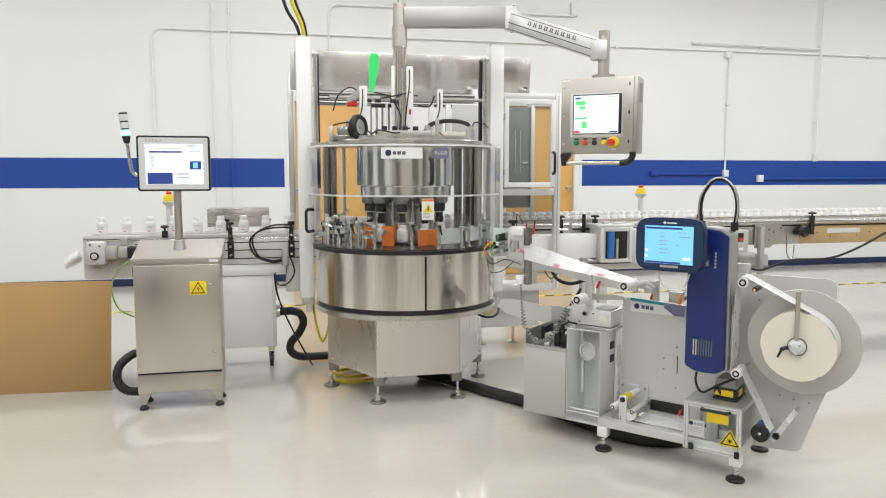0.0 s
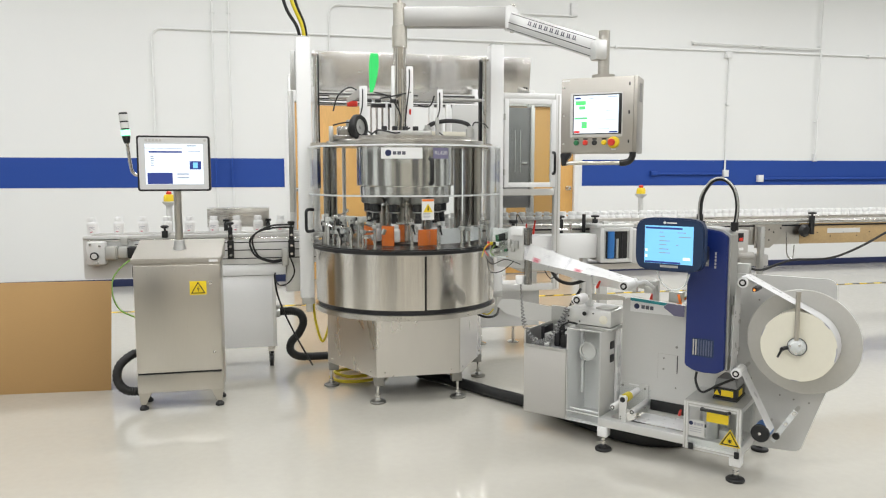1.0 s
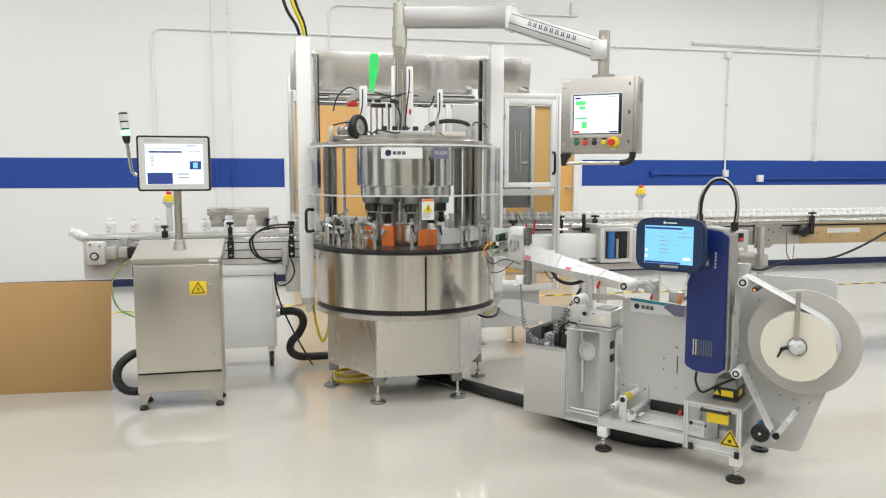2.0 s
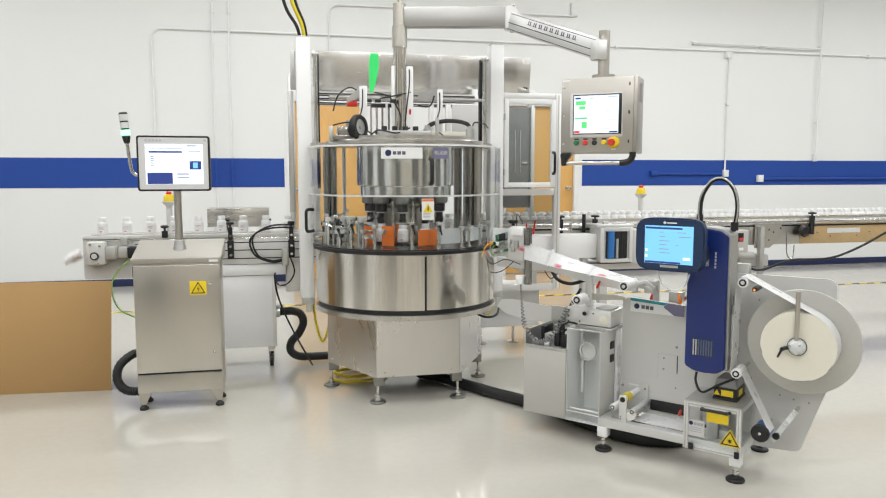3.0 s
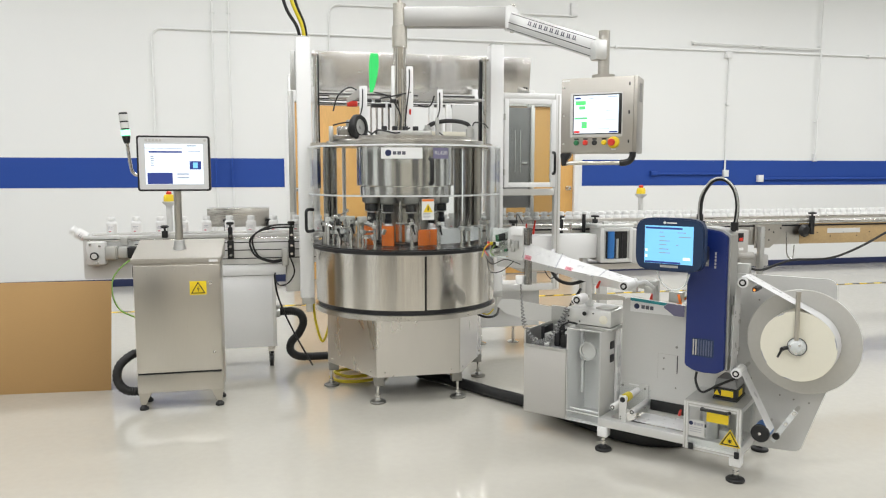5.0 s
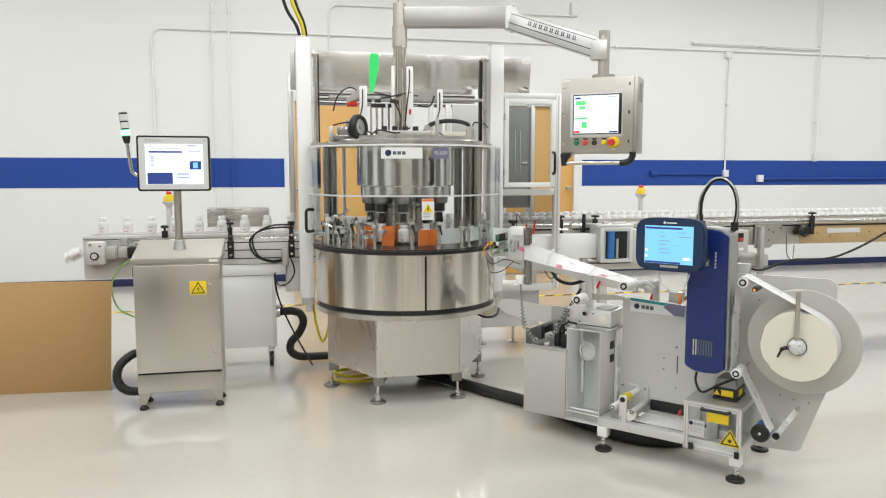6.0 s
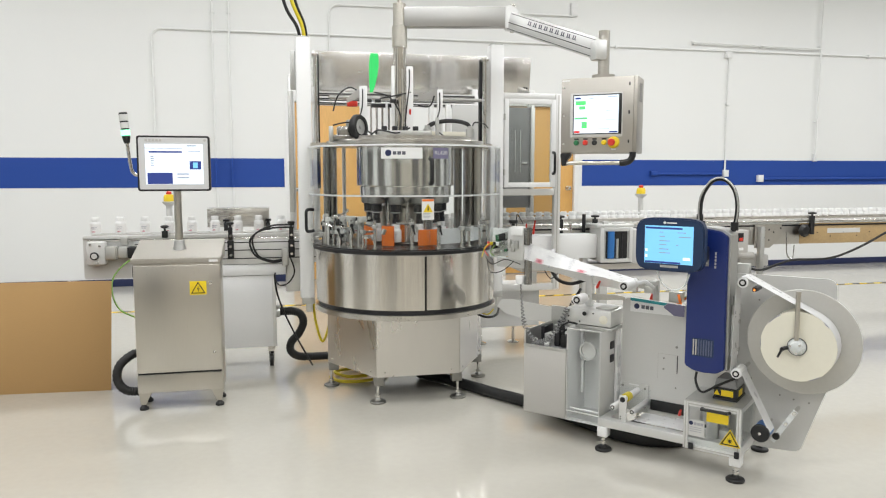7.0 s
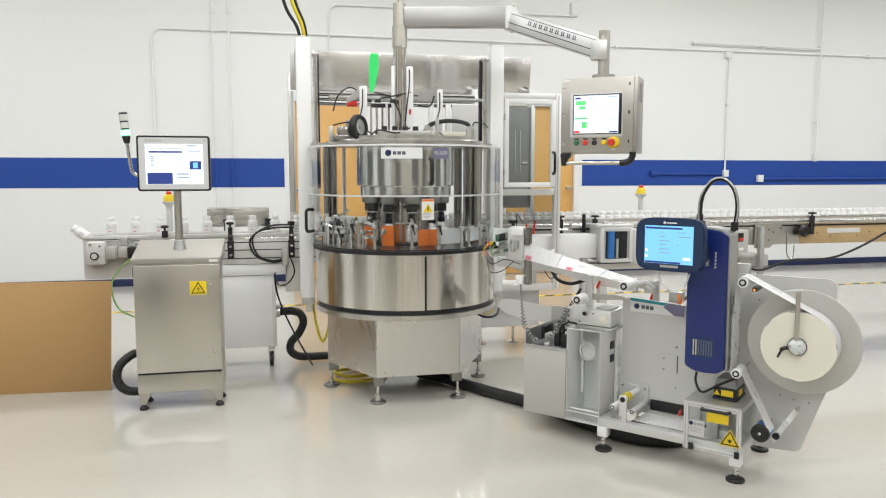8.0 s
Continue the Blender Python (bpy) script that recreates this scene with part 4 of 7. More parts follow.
def pendant():
    a = thing("pendant_arm", LINE, (-0.03, 0, 1.506), "brushed aluminium swivel arm on a steel pole", "pendant arm")
    bm = B()
    rod(bm, (-0.03, 0, 1.506), (-0.03, 0, 2.05), 0.040, seg=32)
    pole = part("pole", bm, POLISH, a, "polished steel pole")
    bm = B()
    rod(bm, (-0.03, 0, 2.04), (-0.03, 0, 2.165), 0.046, seg=32)
    part("lower_collar", bm, STEEL, a)
    bm = B()
    rod(bm, (-0.03, 0, 2.168), (-0.03, 0, 2.295), 0.038, seg=32)
    rod(bm, (-0.03, 0, 2.29), (-0.03, 0, 2.34), 0.012, seg=12)
    part("swivel_head", bm, STEEL, a)
    swing = Matrix.Translation((-0.03, 0, 0)) @ pose(0, 0, 0, 0, 0, -12.6) @ Matrix.Translation((0.03, 0, 0))
    bm = B()
    box(bm, 0.0, 0.600, -0.035, 0.035, 2.158, 2.272, 0.004)
    bmesh.ops.transform(bm, matrix=swing, verts=bm.verts[:])
    part("first_beam", bm, BEAM, a, "level rectangular beam")
    bm = B()
    prism(bm, [(0.598, 2.145), (0.64, 2.14), (0.675, 2.165), (0.685, 2.225), (0.655, 2.272), (0.615, 2.282), (0.598, 2.27)], -0.045, 0.045)
    bmesh.ops.bevel(bm, geom=bm.edges[:], offset=0.006, segments=2, affect="EDGES")
    bmesh.ops.transform(bm, matrix=swing, verts=bm.verts[:])
    part("elbow", bm, ALU, a, "pale metal elbow housing")
    bm = B()
    rod(bm, (0.645, 0, 2.13), (0.645, 0, 2.29), 0.018, seg=16)
    bmesh.ops.transform(bm, matrix=swing, verts=bm.verts[:])
    part("elbow_pin", bm, CHROME, a)
    inv = LINE.inverted()
    e0 = inv @ Vector((0.385, 4.50, 2.205))
    e1 = inv @ Vector((0.846, 3.99, 1.945))
    d = e1 - e0
    q = Matrix.Translation(e0) @ d.to_track_quat("X", "Z").to_matrix().to_4x4()
    ln = d.length
    bm = B()
    box(bm, 0.04, ln - 0.02, -0.034, 0.034, -0.055, 0.052, 0.008)
    bmesh.ops.transform(bm, matrix=q, verts=bm.verts[:])
    bm2 = B()
    second = part("second_beam", bm, ALU, a, "sloping pale metal beam with dark marks")
    box(bm2, 0.05, ln - 0.03, -0.0365, -0.033, -0.012, -0.008)
    box(bm2, 0.05, ln - 0.03, -0.0365, -0.033, 0.040, 0.043)
    box(bm2, 0.05, ln - 0.03, -0.0365, -0.033, -0.046, -0.043)
    bmesh.ops.transform(bm2, matrix=q, verts=bm2.verts[:])
    part("seam", bm2, DARK, second)
    bm = B()
    for k in range(9):
        x = ln * 0.27 + k * 0.043
        box(bm, x, x + 0.030, -0.0362, -0.033, 0.008, 0.012)
        box(bm, x + 0.004, x + 0.010, -0.0362, -0.033, 0.012, 0.031)
        box(bm, x + 0.018, x + 0.024, -0.0362, -0.033, 0.012, 0.031)
    bmesh.ops.transform(bm, matrix=q, verts=bm.verts[:])
    part("mark_bar", bm, DARKINK, second, kind="stuff")
    bm = B()
    box(bm, e1.x - 0.055, e1.x + 0.012, e1.y - 0.04, e1.y + 0.04, e1.z - 0.055, e1.z + 0.05, 0.012)
    part("wrist", bm, ALU, a, "pale metal wrist housing")
    bm = B()
    rod(bm, (e1.x + 0.01, e1.y, 1.80), (e1.x + 0.01, e1.y, 2.045), 0.030, seg=24)
    rod(bm, (e1.x + 0.01, e1.y, 1.795), (e1.x + 0.01, e1.y, 1.815), 0.06, seg=28)
    part("drop_pole", bm, STEEL, a)

    p = thing("operator_panel", PANEL_AT, (0, 0, 0), "stainless steel operator panel with a lit screen and buttons", "control panel")
    bm = B()
    box(bm, -0.203, 0.196, -0.04, 0.15, 0.0, 0.395, 0.003)
    part("enclosure", bm, OPSTEEL, p)
    bm = B()
    box(bm, -0.200, 0.180, -0.056, -0.041, 0.004, 0.389, 0.003)
    dr = part("front_door", bm, OPSTEEL, p, "stainless front door")
    for z in (0.05, 0.2, 0.345):
        bm = B()
        box(bm, 0.155, 0.162, -0.0585, -0.055, z, z + 0.018, 0.001)
        part("lock_slot", bm, BLACK, dr)
        bm = B()
        rod(bm, (-0.184, -0.055, z), (-0.184, -0.059, z), 0.006, seg=12)
        part("screw", bm, CHROME, dr)
    bm = B()
    box(bm, -0.150, 0.127, -0.062, -0.055, 0.084, 0.314, 0.003)
    bz = part("screen_bezel", bm, GREY, p, "grey screen surround")
    bm = B()
    box(bm, -0.134, 0.122, -0.064, -0.061, 0.099, 0.306, 0.002)
    part("screen_border", bm, BLACK, bz)
    bm = B()
    box(bm, -0.128, 0.106, -0.0662, -0.0635, 0.104, 0.300)
    sc = part("screen", bm, SCREENW, p, "lit white screen")
    y = -0.066
    bars(sc, [(-0.119, -0.066, 0.252, 0.272), (-0.10, -0.068, 0.229, 0.245), (-0.122, -0.056, 0.178, 0.187), (-0.086, -0.058, 0.131, 0.164)], y, 0.001, SCREENG, "green_field")
    bars(sc, [(-0.121, -0.092, 0.282, 0.291), (0.06, 0.103, 0.106, 0.114)], y, 0.0012, SCREENB, "blue_field")
    bars(sc, [(-0.126, -0.096, 0.106, 0.117)], y, 0.001, SCREENR, "red_field")
    bars(sc, [(-0.116, -0.09, 0.264, 0.267), (-0.098, -0.074, 0.236, 0.239), (-0.084, -0.066, 0.154, 0.157), (-0.084, -0.066, 0.144, 0.147), (-0.112, -0.066, 0.181, 0.184), (0.04, 0.08, 0.219, 0.2205), (0.04, 0.10, 0.172, 0.1735), (0.0, 0.06, 0.126, 0.1275), (-0.05, -0.02, 0.284, 0.287), (0.05, 0.10, 0.289, 0.292)], y, 0.001, SCREENK, "text_line")
    for x, mt, r in ((-0.1147, GREENB, 0.012), (-0.0661, RED, 0.012), (-0.018, BLACK, 0.012), (0.0326, YELLOW, 0.012), (0.0827, YELLOW, 0.027)):
        bm = B()
        spin(bm, [(r * 1.15, 0), (r * 1.15, 0.006), (r, 0.008), (r, 0.016), (r * 0.8, 0.018)], (x, -0.056, 0.055), (0, -1, 0), 20)
        bt = part("push_button", bm, mt, p)
        bm = B()
        box(bm, x - 0.012, x + 0.012, -0.0575, -0.055, 0.071 if r < 0.02 else 0.016, 0.078 if r < 0.02 else 0.024)
        part("button_tag", bm, BLACK if r < 0.02 else COVER, bt)
    bm = B()
    spin(bm, [(0.010, 0), (0.010, 0.012), (0.018, 0.014), (0.019, 0.024), (0.014, 0.03)], (0.078, -0.074, 0.055), (0, -1, 0), 20)
    part("stop_knob", bm, RED, p)
    bm = B()
    rod(bm, (-0.17, -0.06, -0.052), (0.15, -0.06, -0.052), 0.011, seg=16)
    part("handle_bar", bm, STEEL, p)
    bm = B()
    prism(bm, [(-0.197, 0.0), (-0.140, 0.0), (-0.146, -0.018), (-0.160, -0.034), (-0.164, -0.040), (-0.164, -0.066), (-0.190, -0.066), (-0.192, -0.040)], -0.078, -0.034)
    bmesh.ops.bevel(bm, geom=bm.edges[:], offset=0.004, segments=2, affect="EDGES")
    part("handle_mount", bm, BLACK, p, "black handle bracket")
    bm = B()
    tube(bm, [(0.182, -0.056, 0.004), (0.180, -0.056, -0.020), (0.166, -0.056, -0.042), (0.140, -0.056, -0.051), (0.118, -0.056, -0.052)], 0.017, 14, 8)
    part("handle_mount", bm, BLACK, p, "black handle bracket")
    bm = B()
    for k in range(9):
        box(bm, 0.1955, 0.1975, 0.02, 0.10, 0.27 + k * 0.011, 0.2745 + k * 0.011)
    part("side_vent", bm, DARK, p)
    bm = B()
    box(bm, -0.196, -0.155, -0.0575, -0.0555, 0.378, 0.385)
    part("name_tag", bm, COVER, p)


pendant()


# ---- control cabinet with monitor ----
def control_cabinet():
    c = thing("control_cabinet", LINE, (-1.305, -0.13, 0), "brushed stainless control cabinet on short legs", "control cabinet")
    x0, x1, yf, yb = -1.530, -1.080, -0.265, 0.03
    bm = B()
    box(bm, x0, x1, yf, yb - 0.10, 0.095, 0.815, 0.004)
    body = part("body", bm, STEEL, c)
    bm = B()
    box(bm, x0 + 0.004, x1 - 0.004, yf - 0.012, yf - 0.001, 0.209, 0.800, 0.004)
    d = part("door", bm, STEEL, c, "flush stainless cabinet door")
    triangle_sign(d, -1.197, 0.672, yf - 0.013, 0.044)
    for x, z, r in ((-1.134, 0.697, 0.011), (-1.122, 0.312, 0.008)):
        bm = B()
        spin(bm, [(r, 0), (r, 0.006), (r * 0.7, 0.010), (r * 0.2, 0.011)], (x, yf - 0.012, z), (0, -1, 0), 18)
        part("lock", bm, CHROME, d)
    bm = B()
    box(bm, x0 + 0.004, x1 - 0.004, yf - 0.010, yf - 0.001, 0.10, 0.198, 0.003)
    part("kick_panel", bm, STEEL, c)
    # black strip that paints the shade in the gap below the door
    bm = B()
    box(bm, x0 + 0.006, x1 - 0.006, yf - 0.003, yf + 0.002, 0.199, 0.208)
    part("gap_shade_strip", bm, BLACK, c, "black strip standing in for shade between door and kick panel")
    bm = B()
    ys = [(yf - 0.02, 0.812), (yf - 0.02, 0.835), (yb, 0.915), (yb, 0.812)]
    a = [bm.verts.new((x0 - 0.008, y, z)) for y, z in ys]
    b = [bm.verts.new((x1 + 0.008, y, z)) for y, z in ys]
    bm.faces.new(a)
    bm.faces.new(b)
    for i in range(4):
        bm.faces.new((a[i], a[(i + 1) % 4], b[(i + 1) % 4], b[i]))
    bmesh.ops.recalc_face_normals(bm, faces=bm.faces[:])
    bmesh.ops.bevel(bm, geom=bm.edges[:], offset=0.004, segments=2, affect="EDGES")
    part("sloped_roof", bm, OPSTEEL, c, "sloping stainless roof")
    bm = B()
    box(bm, -1.137, -1.09, yf - 0.024, yf - 0.0195, 0.815, 0.827)
    part("name_tag", bm, COVER, c)
    for x, s in ((x0 + 0.035, 1), (x1 - 0.035, -1)):
        for y in (yf + 0.02, yb - 0.12):
            bm = B()
            prism(bm, [(x - 0.033 * 1, 0.097), (x + 0.033, 0.097), (x + 0.012 - s * 0.010, 0.03), (x - 0.012 - s * 0.010, 0.03)], y - 0.015, y + 0.015)
            lg = part("leg", bm, STEEL, c)
            bm = B()
            spin(bm, [(0.024, 0), (0.024, 0.012), (0.016, 0.018), (0.008, 0.031)], (x - s * 0.010, y, 0), (0, 0, 1), 18)
            part("rubber_foot", bm, RUBBER, lg)
    bm = B()
    box(bm, x0 - 0.025, x0, -0.15, -0.08, 0.72, 0.79, 0.006)
    part("side_plug", bm, BLACK, c)
    # pole and monitor
    bm = B()
    spin(bm, [(0.036, 0), (0.035, 0.012), (0.029, 0.030), (0.027, 0.055), (0.024, 0.058)], (-1.305, -0.125, 0.866), (0, 0, 1), 24)
    part("pole_socket", bm, ALUDULL, c)
    bm = B()
    rod(bm, (-1.305, -0.125, 0.90), (-1.305, -0.125, 1.32), 0.021, seg=20)
    part("pole", bm, STEEL, c, "round stainless pole")
    mo = thing("monitor", LINE, (-1.31, -0.14, 1.2), "flat monitor with a dark rim and lit white screen", "monitor")
    bm = B()
    prism(bm, ngon_round(-1.499, -1.121, 1.197, 1.497, 0.014), -0.186, -0.146)
    part("housing", bm, BLACK, mo)
    bm = B()
    prism(bm, ngon_round(-1.489, -1.131, 1.207, 1.487, 0.008), -0.1895, -0.185)
    part("front_glass", bm, BEZEL, mo, "pale grey bezel")
    bm = B()
    box(bm, -1.456, -1.157, -0.1915, -0.189, 1.234, 1.452)
    s = part("screen", bm, SCREENW, mo, "lit white screen")
    y = -0.1914
    bars(s, [(-1.447, -1.318, 1.236, 1.297)], y, 0.001, SCREENB, "blue_field")
    bars(s, [(-1.436, -1.266, 1.405, 1.414), (-1.228, -1.168, 1.315, 1.36)], y, 0.001, SCREENB, "dark_field")
    bars(s, [(-1.21, -1.186, 1.322, 1.353)], y, 0.0016, SCREENC, "pale_field")
    bars(s, [(-1.428, -1.412, 1.335 + k * 0.012, 1.340 + k * 0.012) for k in range(5)] + [(-1.294, -1.232, 1.287, 1.293), (-1.294, -1.232, 1.267, 1.273), (-1.456, -1.266, 1.428, 1.431), (-1.235, -1.17, 1.412, 1.415), (-1.24, -1.19, 1.44, 1.446)], y, 0.001, SCREENK, "text_line")
    bars(mo, [(-1.455 + k * 0.018, -1.442 + k * 0.018, 1.466, 1.479) for k in range(5)], -0.1893, 0.0012, GREYP, "mark_bar")
    bm = B()
    rod(bm, (-1.146, -0.188, 1.473), (-1.146, -0.191, 1.473), 0.007, seg=18)
    part("power_button", bm, GREYP, mo)
    bm = B()
    box(bm, -1.36, -1.25, -0.147, -0.10, 1.26, 1.40, 0.006)
    part("mount", bm, BLACK, mo)
    # beacon on a bent neck
    be = thing("signal_beacon", LINE, (-1.50, -0.15, 1.28), "signal beacon on a bent steel neck, green lens lit", "signal light")
    bm = B()
    tube(bm, [(-1.49, -0.15, 1.285), (-1.515, -0.15, 1.287), (-1.533, -0.15, 1.31), (-1.541, -0.15, 1.36), (-1.551, -0.15, 1.46)], 0.009, 12, 8)
    part("neck", bm, CHROME, be)
    ax = Vector((-0.09, 0, 1)).normalized()
    p = Vector((-1.551, -0.15, 1.455))
    for h0, h1, r0, r1, mt, nm in ((0.0, 0.035, 0.014, 0.022, BLACK, "base"), (0.036, 0.042, 0.022, 0.022, GREENB, "green_collar"), (0.043, 0.072, 0.023, 0.023, LAMPG, "lit_lens"), (0.073, 0.080, 0.022, 0.022, BLACK, "spacer"), (0.081, 0.112, 0.023, 0.023, LENS, "lens"), (0.113, 0.120, 0.022, 0.022, BLACK, "spacer"), (0.121, 0.155, 0.023, 0.023, LENS, "lens"), (0.156, 0.166, 0.023, 0.02, BLACK, "cap")):
        bm = B()
        rod(bm, p + ax * h0, p + ax * h1, r0, r1, 20)
        part(nm, bm, mt, be)
    ho = thing("corrugated_hose", LINE, (-1.55, -0.1, 0.33), "black corrugated hose beside the cabinet", "hose", "corrugated hoses")
    bm = B()
    tube(bm, [(-1.525, -0.10, 0.285), (-1.575, -0.13, 0.285), (-1.640, -0.16, 0.23), (-1.650, -0.17, 0.15), (-1.60, -0.17, 0.090), (-1.50, -0.15, 0.080)], 0.024, 16, 8, 0.06)
    part("hose_wall", bm, RUBBER, ho)
    bm = B()
    rod(bm, (-1.541, -0.10, 0.287), (-1.516, -0.10, 0.287), 0.031, seg=20)
    part("gland", bm, BLACK, ho)


control_cabinet()


# ---- conveyors ----
BELT_B = 0.62


def guide_bracket(c, x, y, tall):
    bm = B()
    if tall:
        box(bm, x - 0.014, x + 0.014, y - 0.02, y, 0.86, 0.945, 0.003)
        box(bm, x - 0.02, x + 0.02, y - 0.02, y, 0.74, 0.86, 0.004)
    else:
        box(bm, x - 0.018, x + 0.018, y - 0.025, y, 0.885, 0.93, 0.004)
    b = part("guide_bracket", bm, BLACK, c, "black guide rail bracket")
    bm = B()
    z = 0.945 if tall else 0.93
    rod(bm, (x, y - 0.012, z), (x, y - 0.012, z + 0.02), 0.007, seg=10)
    spin(bm, [(0.012, 0), (0.024, 0.004), (0.026, 0.012), (0.02, 0.018), (0.006, 0.02)], (x, y - 0.012, z + 0.016), (0, 0, 1), 16)
    part("clamp_knob", bm, BLACK, b)
    if tall:
        for zz in (0.89, 0.82, 0.765):
            bm = B()
            rod(bm, (x, y - 0.019, zz), (x, y - 0.026, zz), 0.009, seg=12)
            part("bolt", bm, CHROME, b)


def stop_button(c, x, y, z, z0):
    bm = B()
    rod(bm, (x, y, z0), (x, y, z - 0.045), 0.020, seg=18)
    st = part("stop_button_stem", bm, GREY, c)
    bm = B()
    spin(bm, [(0.02, 0), (0.044, 0.022), (0.046, 0.03), (0.03, 0.032)], (x, y, z - 0.048), (0, 0, 1), 24)
    part("shroud", bm, GREY, st)
    bm = B()
    spin(bm, [(0.034, 0), (0.034, 0.03), (0.028, 0.045), (0.02, 0.048)], (x, y, z - 0.018), (0, 0, 1), 24)
    part("yellow_collar", bm, YELLOW, st)
    bm = B()
    spin(bm, [(0.012, 0), (0.018, 0.006), (0.018, 0.018), (0.010, 0.024)], (x, y, z + 0.028), (0, 0, 1), 20)
    part("red_cap", bm, RED, st)


def discharge_conveyor():
    c = thing("discharge_conveyor", LINE, (-1.2, BELT_B, 0), "aluminium bottle conveyor leading out to a carton", "conveyor", "conveyors of the line")
    f, r = 0.51, 0.73
    bm = B()
    for y in (f, r - 0.012):
        prism(bm, ngon_round(-1.957, -1.66, 0.630, 0.885, 0.012, 3), y, y + 0.012)
    part("end_plate", bm, GREY, c)
    bm = B()
    box(bm, -1.66, -0.50, f, f + 0.04, 0.70, 0.866, 0.004)
    pr = part("front_profile", bm, ALU, c)
    for z in (0.735, 0.79, 0.84):
        bm = B()
        box(bm, -1.655, -0.505, f - 0.0015, f + 0.002, z, z + 0.006)
        part("profile_groove", bm, DARK, pr)
    bm = B()
    box(bm, -1.66, -0.50, r - 0.04, r, 0.70, 0.866, 0.004)
    part("rear_profile", bm, ALU, c)
    bm = B()
    prism(bm, ngon_round(-1.93, -0.40, 0.86, BELT_Z, 0.026, 5), f + 0.042, r - 0.042)
    part("belt", bm, GREYP, c, "pale grey conveyor belt")
    for y in (f - 0.012, r):
        bm = B()
        box(bm, -1.955, -0.45, y, y + 0.012, 0.882, 0.905, 0.003)
        part("guide_rail", bm, ALU, c)
        bm = B()
        rod(bm, (-1.92, y + 0.006, 0.872), (-0.45, y + 0.006, 0.872), 0.006, seg=8)
        part("support_rod", bm, CHROME, c)
    guide_bracket(c, -1.467, f - 0.012, False)
    for x in (-1.067, -0.68):
        guide_bracket(c, x, f - 0.012, True)
    for x in (-1.11, -0.83):
        knob(c, x, r + 0.02, 0.955, r=0.02)
        bm = B()
        box(bm, x - 0.014, x + 0.014, r + 0.01, r + 0.03, 0.85, 0.957, 0.003)
        part("rear_bracket", bm, BLACK, c)
    # gear motor at the end
    bm = B()
    box(bm, -1.925, -1.815, f - 0.07, f, 0.725, 0.87, 0.012)
    g = part("gearbox", bm, GREY, c)
    bm = B()
    spin(bm, [(0.025, 0), (0.025, 0.006), (0.019, 0.006)], (-1.878, f - 0.07, 0.782), (0, -1, 0), 24)
    part("shaft_seal", bm, DARK, g)
    bm = B()
    rod(bm, (-1.878, f - 0.075, 0.782), (-1.878, f - 0.079, 0.782), 0.017, seg=24)
    part("shaft_end", bm, ALU, g)
    for x, z in ((-1.845, 0.845), (-1.86, 0.74), (-1.90, 0.855)):
        bm = B()
        rod(bm, (x, f - 0.069, z), (x, f - 0.077, z), 0.008, seg=6)
        part("bolt", bm, CHROME, g)
    bm = B()
    box(bm, -1.818, -1.752, f - 0.075, f - 0.005, 0.757, 0.843, 0.008)
    box(bm, -1.752, -1.744, f - 0.072, f - 0.008, 0.760, 0.840, 0.003)
    box(bm, -1.744, -1.684, f - 0.070, f - 0.010, 0.763, 0.837, 0.012)
    part("motor", bm, ALUDULL, c)
    bm = B()
    box(bm, -1.685, -1.62, f - 0.08, f - 0.005, 0.765, 0.835, 0.006)
    part("motor_plug", bm, BLACK, c)
    bm = B()
    box(bm, -1.735, -1.69, f - 0.02, f + 0.01, 0.845, 0.895, 0.003)
    part("sensor", bm, ALUDULL, c)
    # white drive housing on castors
    bm = B()
    box(bm, -1.28, -0.72, f - 0.005, r + 0.02, 0.625, 0.695, 0.004)
    part("tray_beam", bm, COVER, c)
    bm = B()
    box(bm, -1.28, -0.80, f + 0.005, r + 0.01, 0.14, 0.622, 0.004)
    part("housing", bm, COVER, c, "white sheet-metal housing")
    bm = B()
    box(bm, -0.812, -0.80 + 0.012, f + 0.0, f + 0.02, 0.14, 0.622, 0.002)
    part("housing_edge", bm, ALU, c)
    for x, y in ((-0.825, r - 0.03), (-1.25, r - 0.03), (-0.825, f + 0.04), (-1.25, f + 0.04)):
        bm = B()
        rod(bm, (x - 0.012, y, 0.042), (x + 0.012, y, 0.042), 0.041, seg=24)
        w = part("castor_wheel", bm, RUBBER, c)
        bm = B()
        for s in (-1, 1):
            box(bm, x + s * 0.018 - 0.002, x + s * 0.018 + 0.002, y - 0.02, y + 0.02, 0.03, 0.11, 0.001)
        box(bm, x - 0.022, x + 0.022, y - 0.025, y + 0.025, 0.105, 0.14, 0.003)
        part("castor_fork", bm, CHROME, w)
    # stainless hood behind the bottles
    bm = B()
    box(bm, -1.235, -0.825, 0.80, 1.0, 0.925, 1.052, 0.003)
    box(bm, -1.237, -0.823, 0.798, 1.002, 1.046, 1.053, 0.002)
    part("inspection_hood", bm, STEELH, c, "low stainless hood")
    for x in (-1.18, -0.88):
        bm = B()
        box(bm, x - 0.015, x + 0.015, r - 0.005, 0.82, 0.80, 0.83, 0.003)
        box(bm, x - 0.015, x + 0.015, 0.80, 0.83, 0.82, 0.935, 0.003)
        part("hood_bracket", bm, ALU, c)
    stop_button(c, -1.475, 0.78, 1.122, 0.80)
    bm = B()
    box(bm, -1.505, -1.445, r - 0.005, 0.80, 0.79, 0.81, 0.003)
    part("stem_bracket", bm, ALU, c)
    bm = B()
    box(bm, -0.745, -0.70, f - 0.05, f, 0.69, 0.80, 0.006)
    part("valve", bm, ALUDULL, c)
    bm = B()
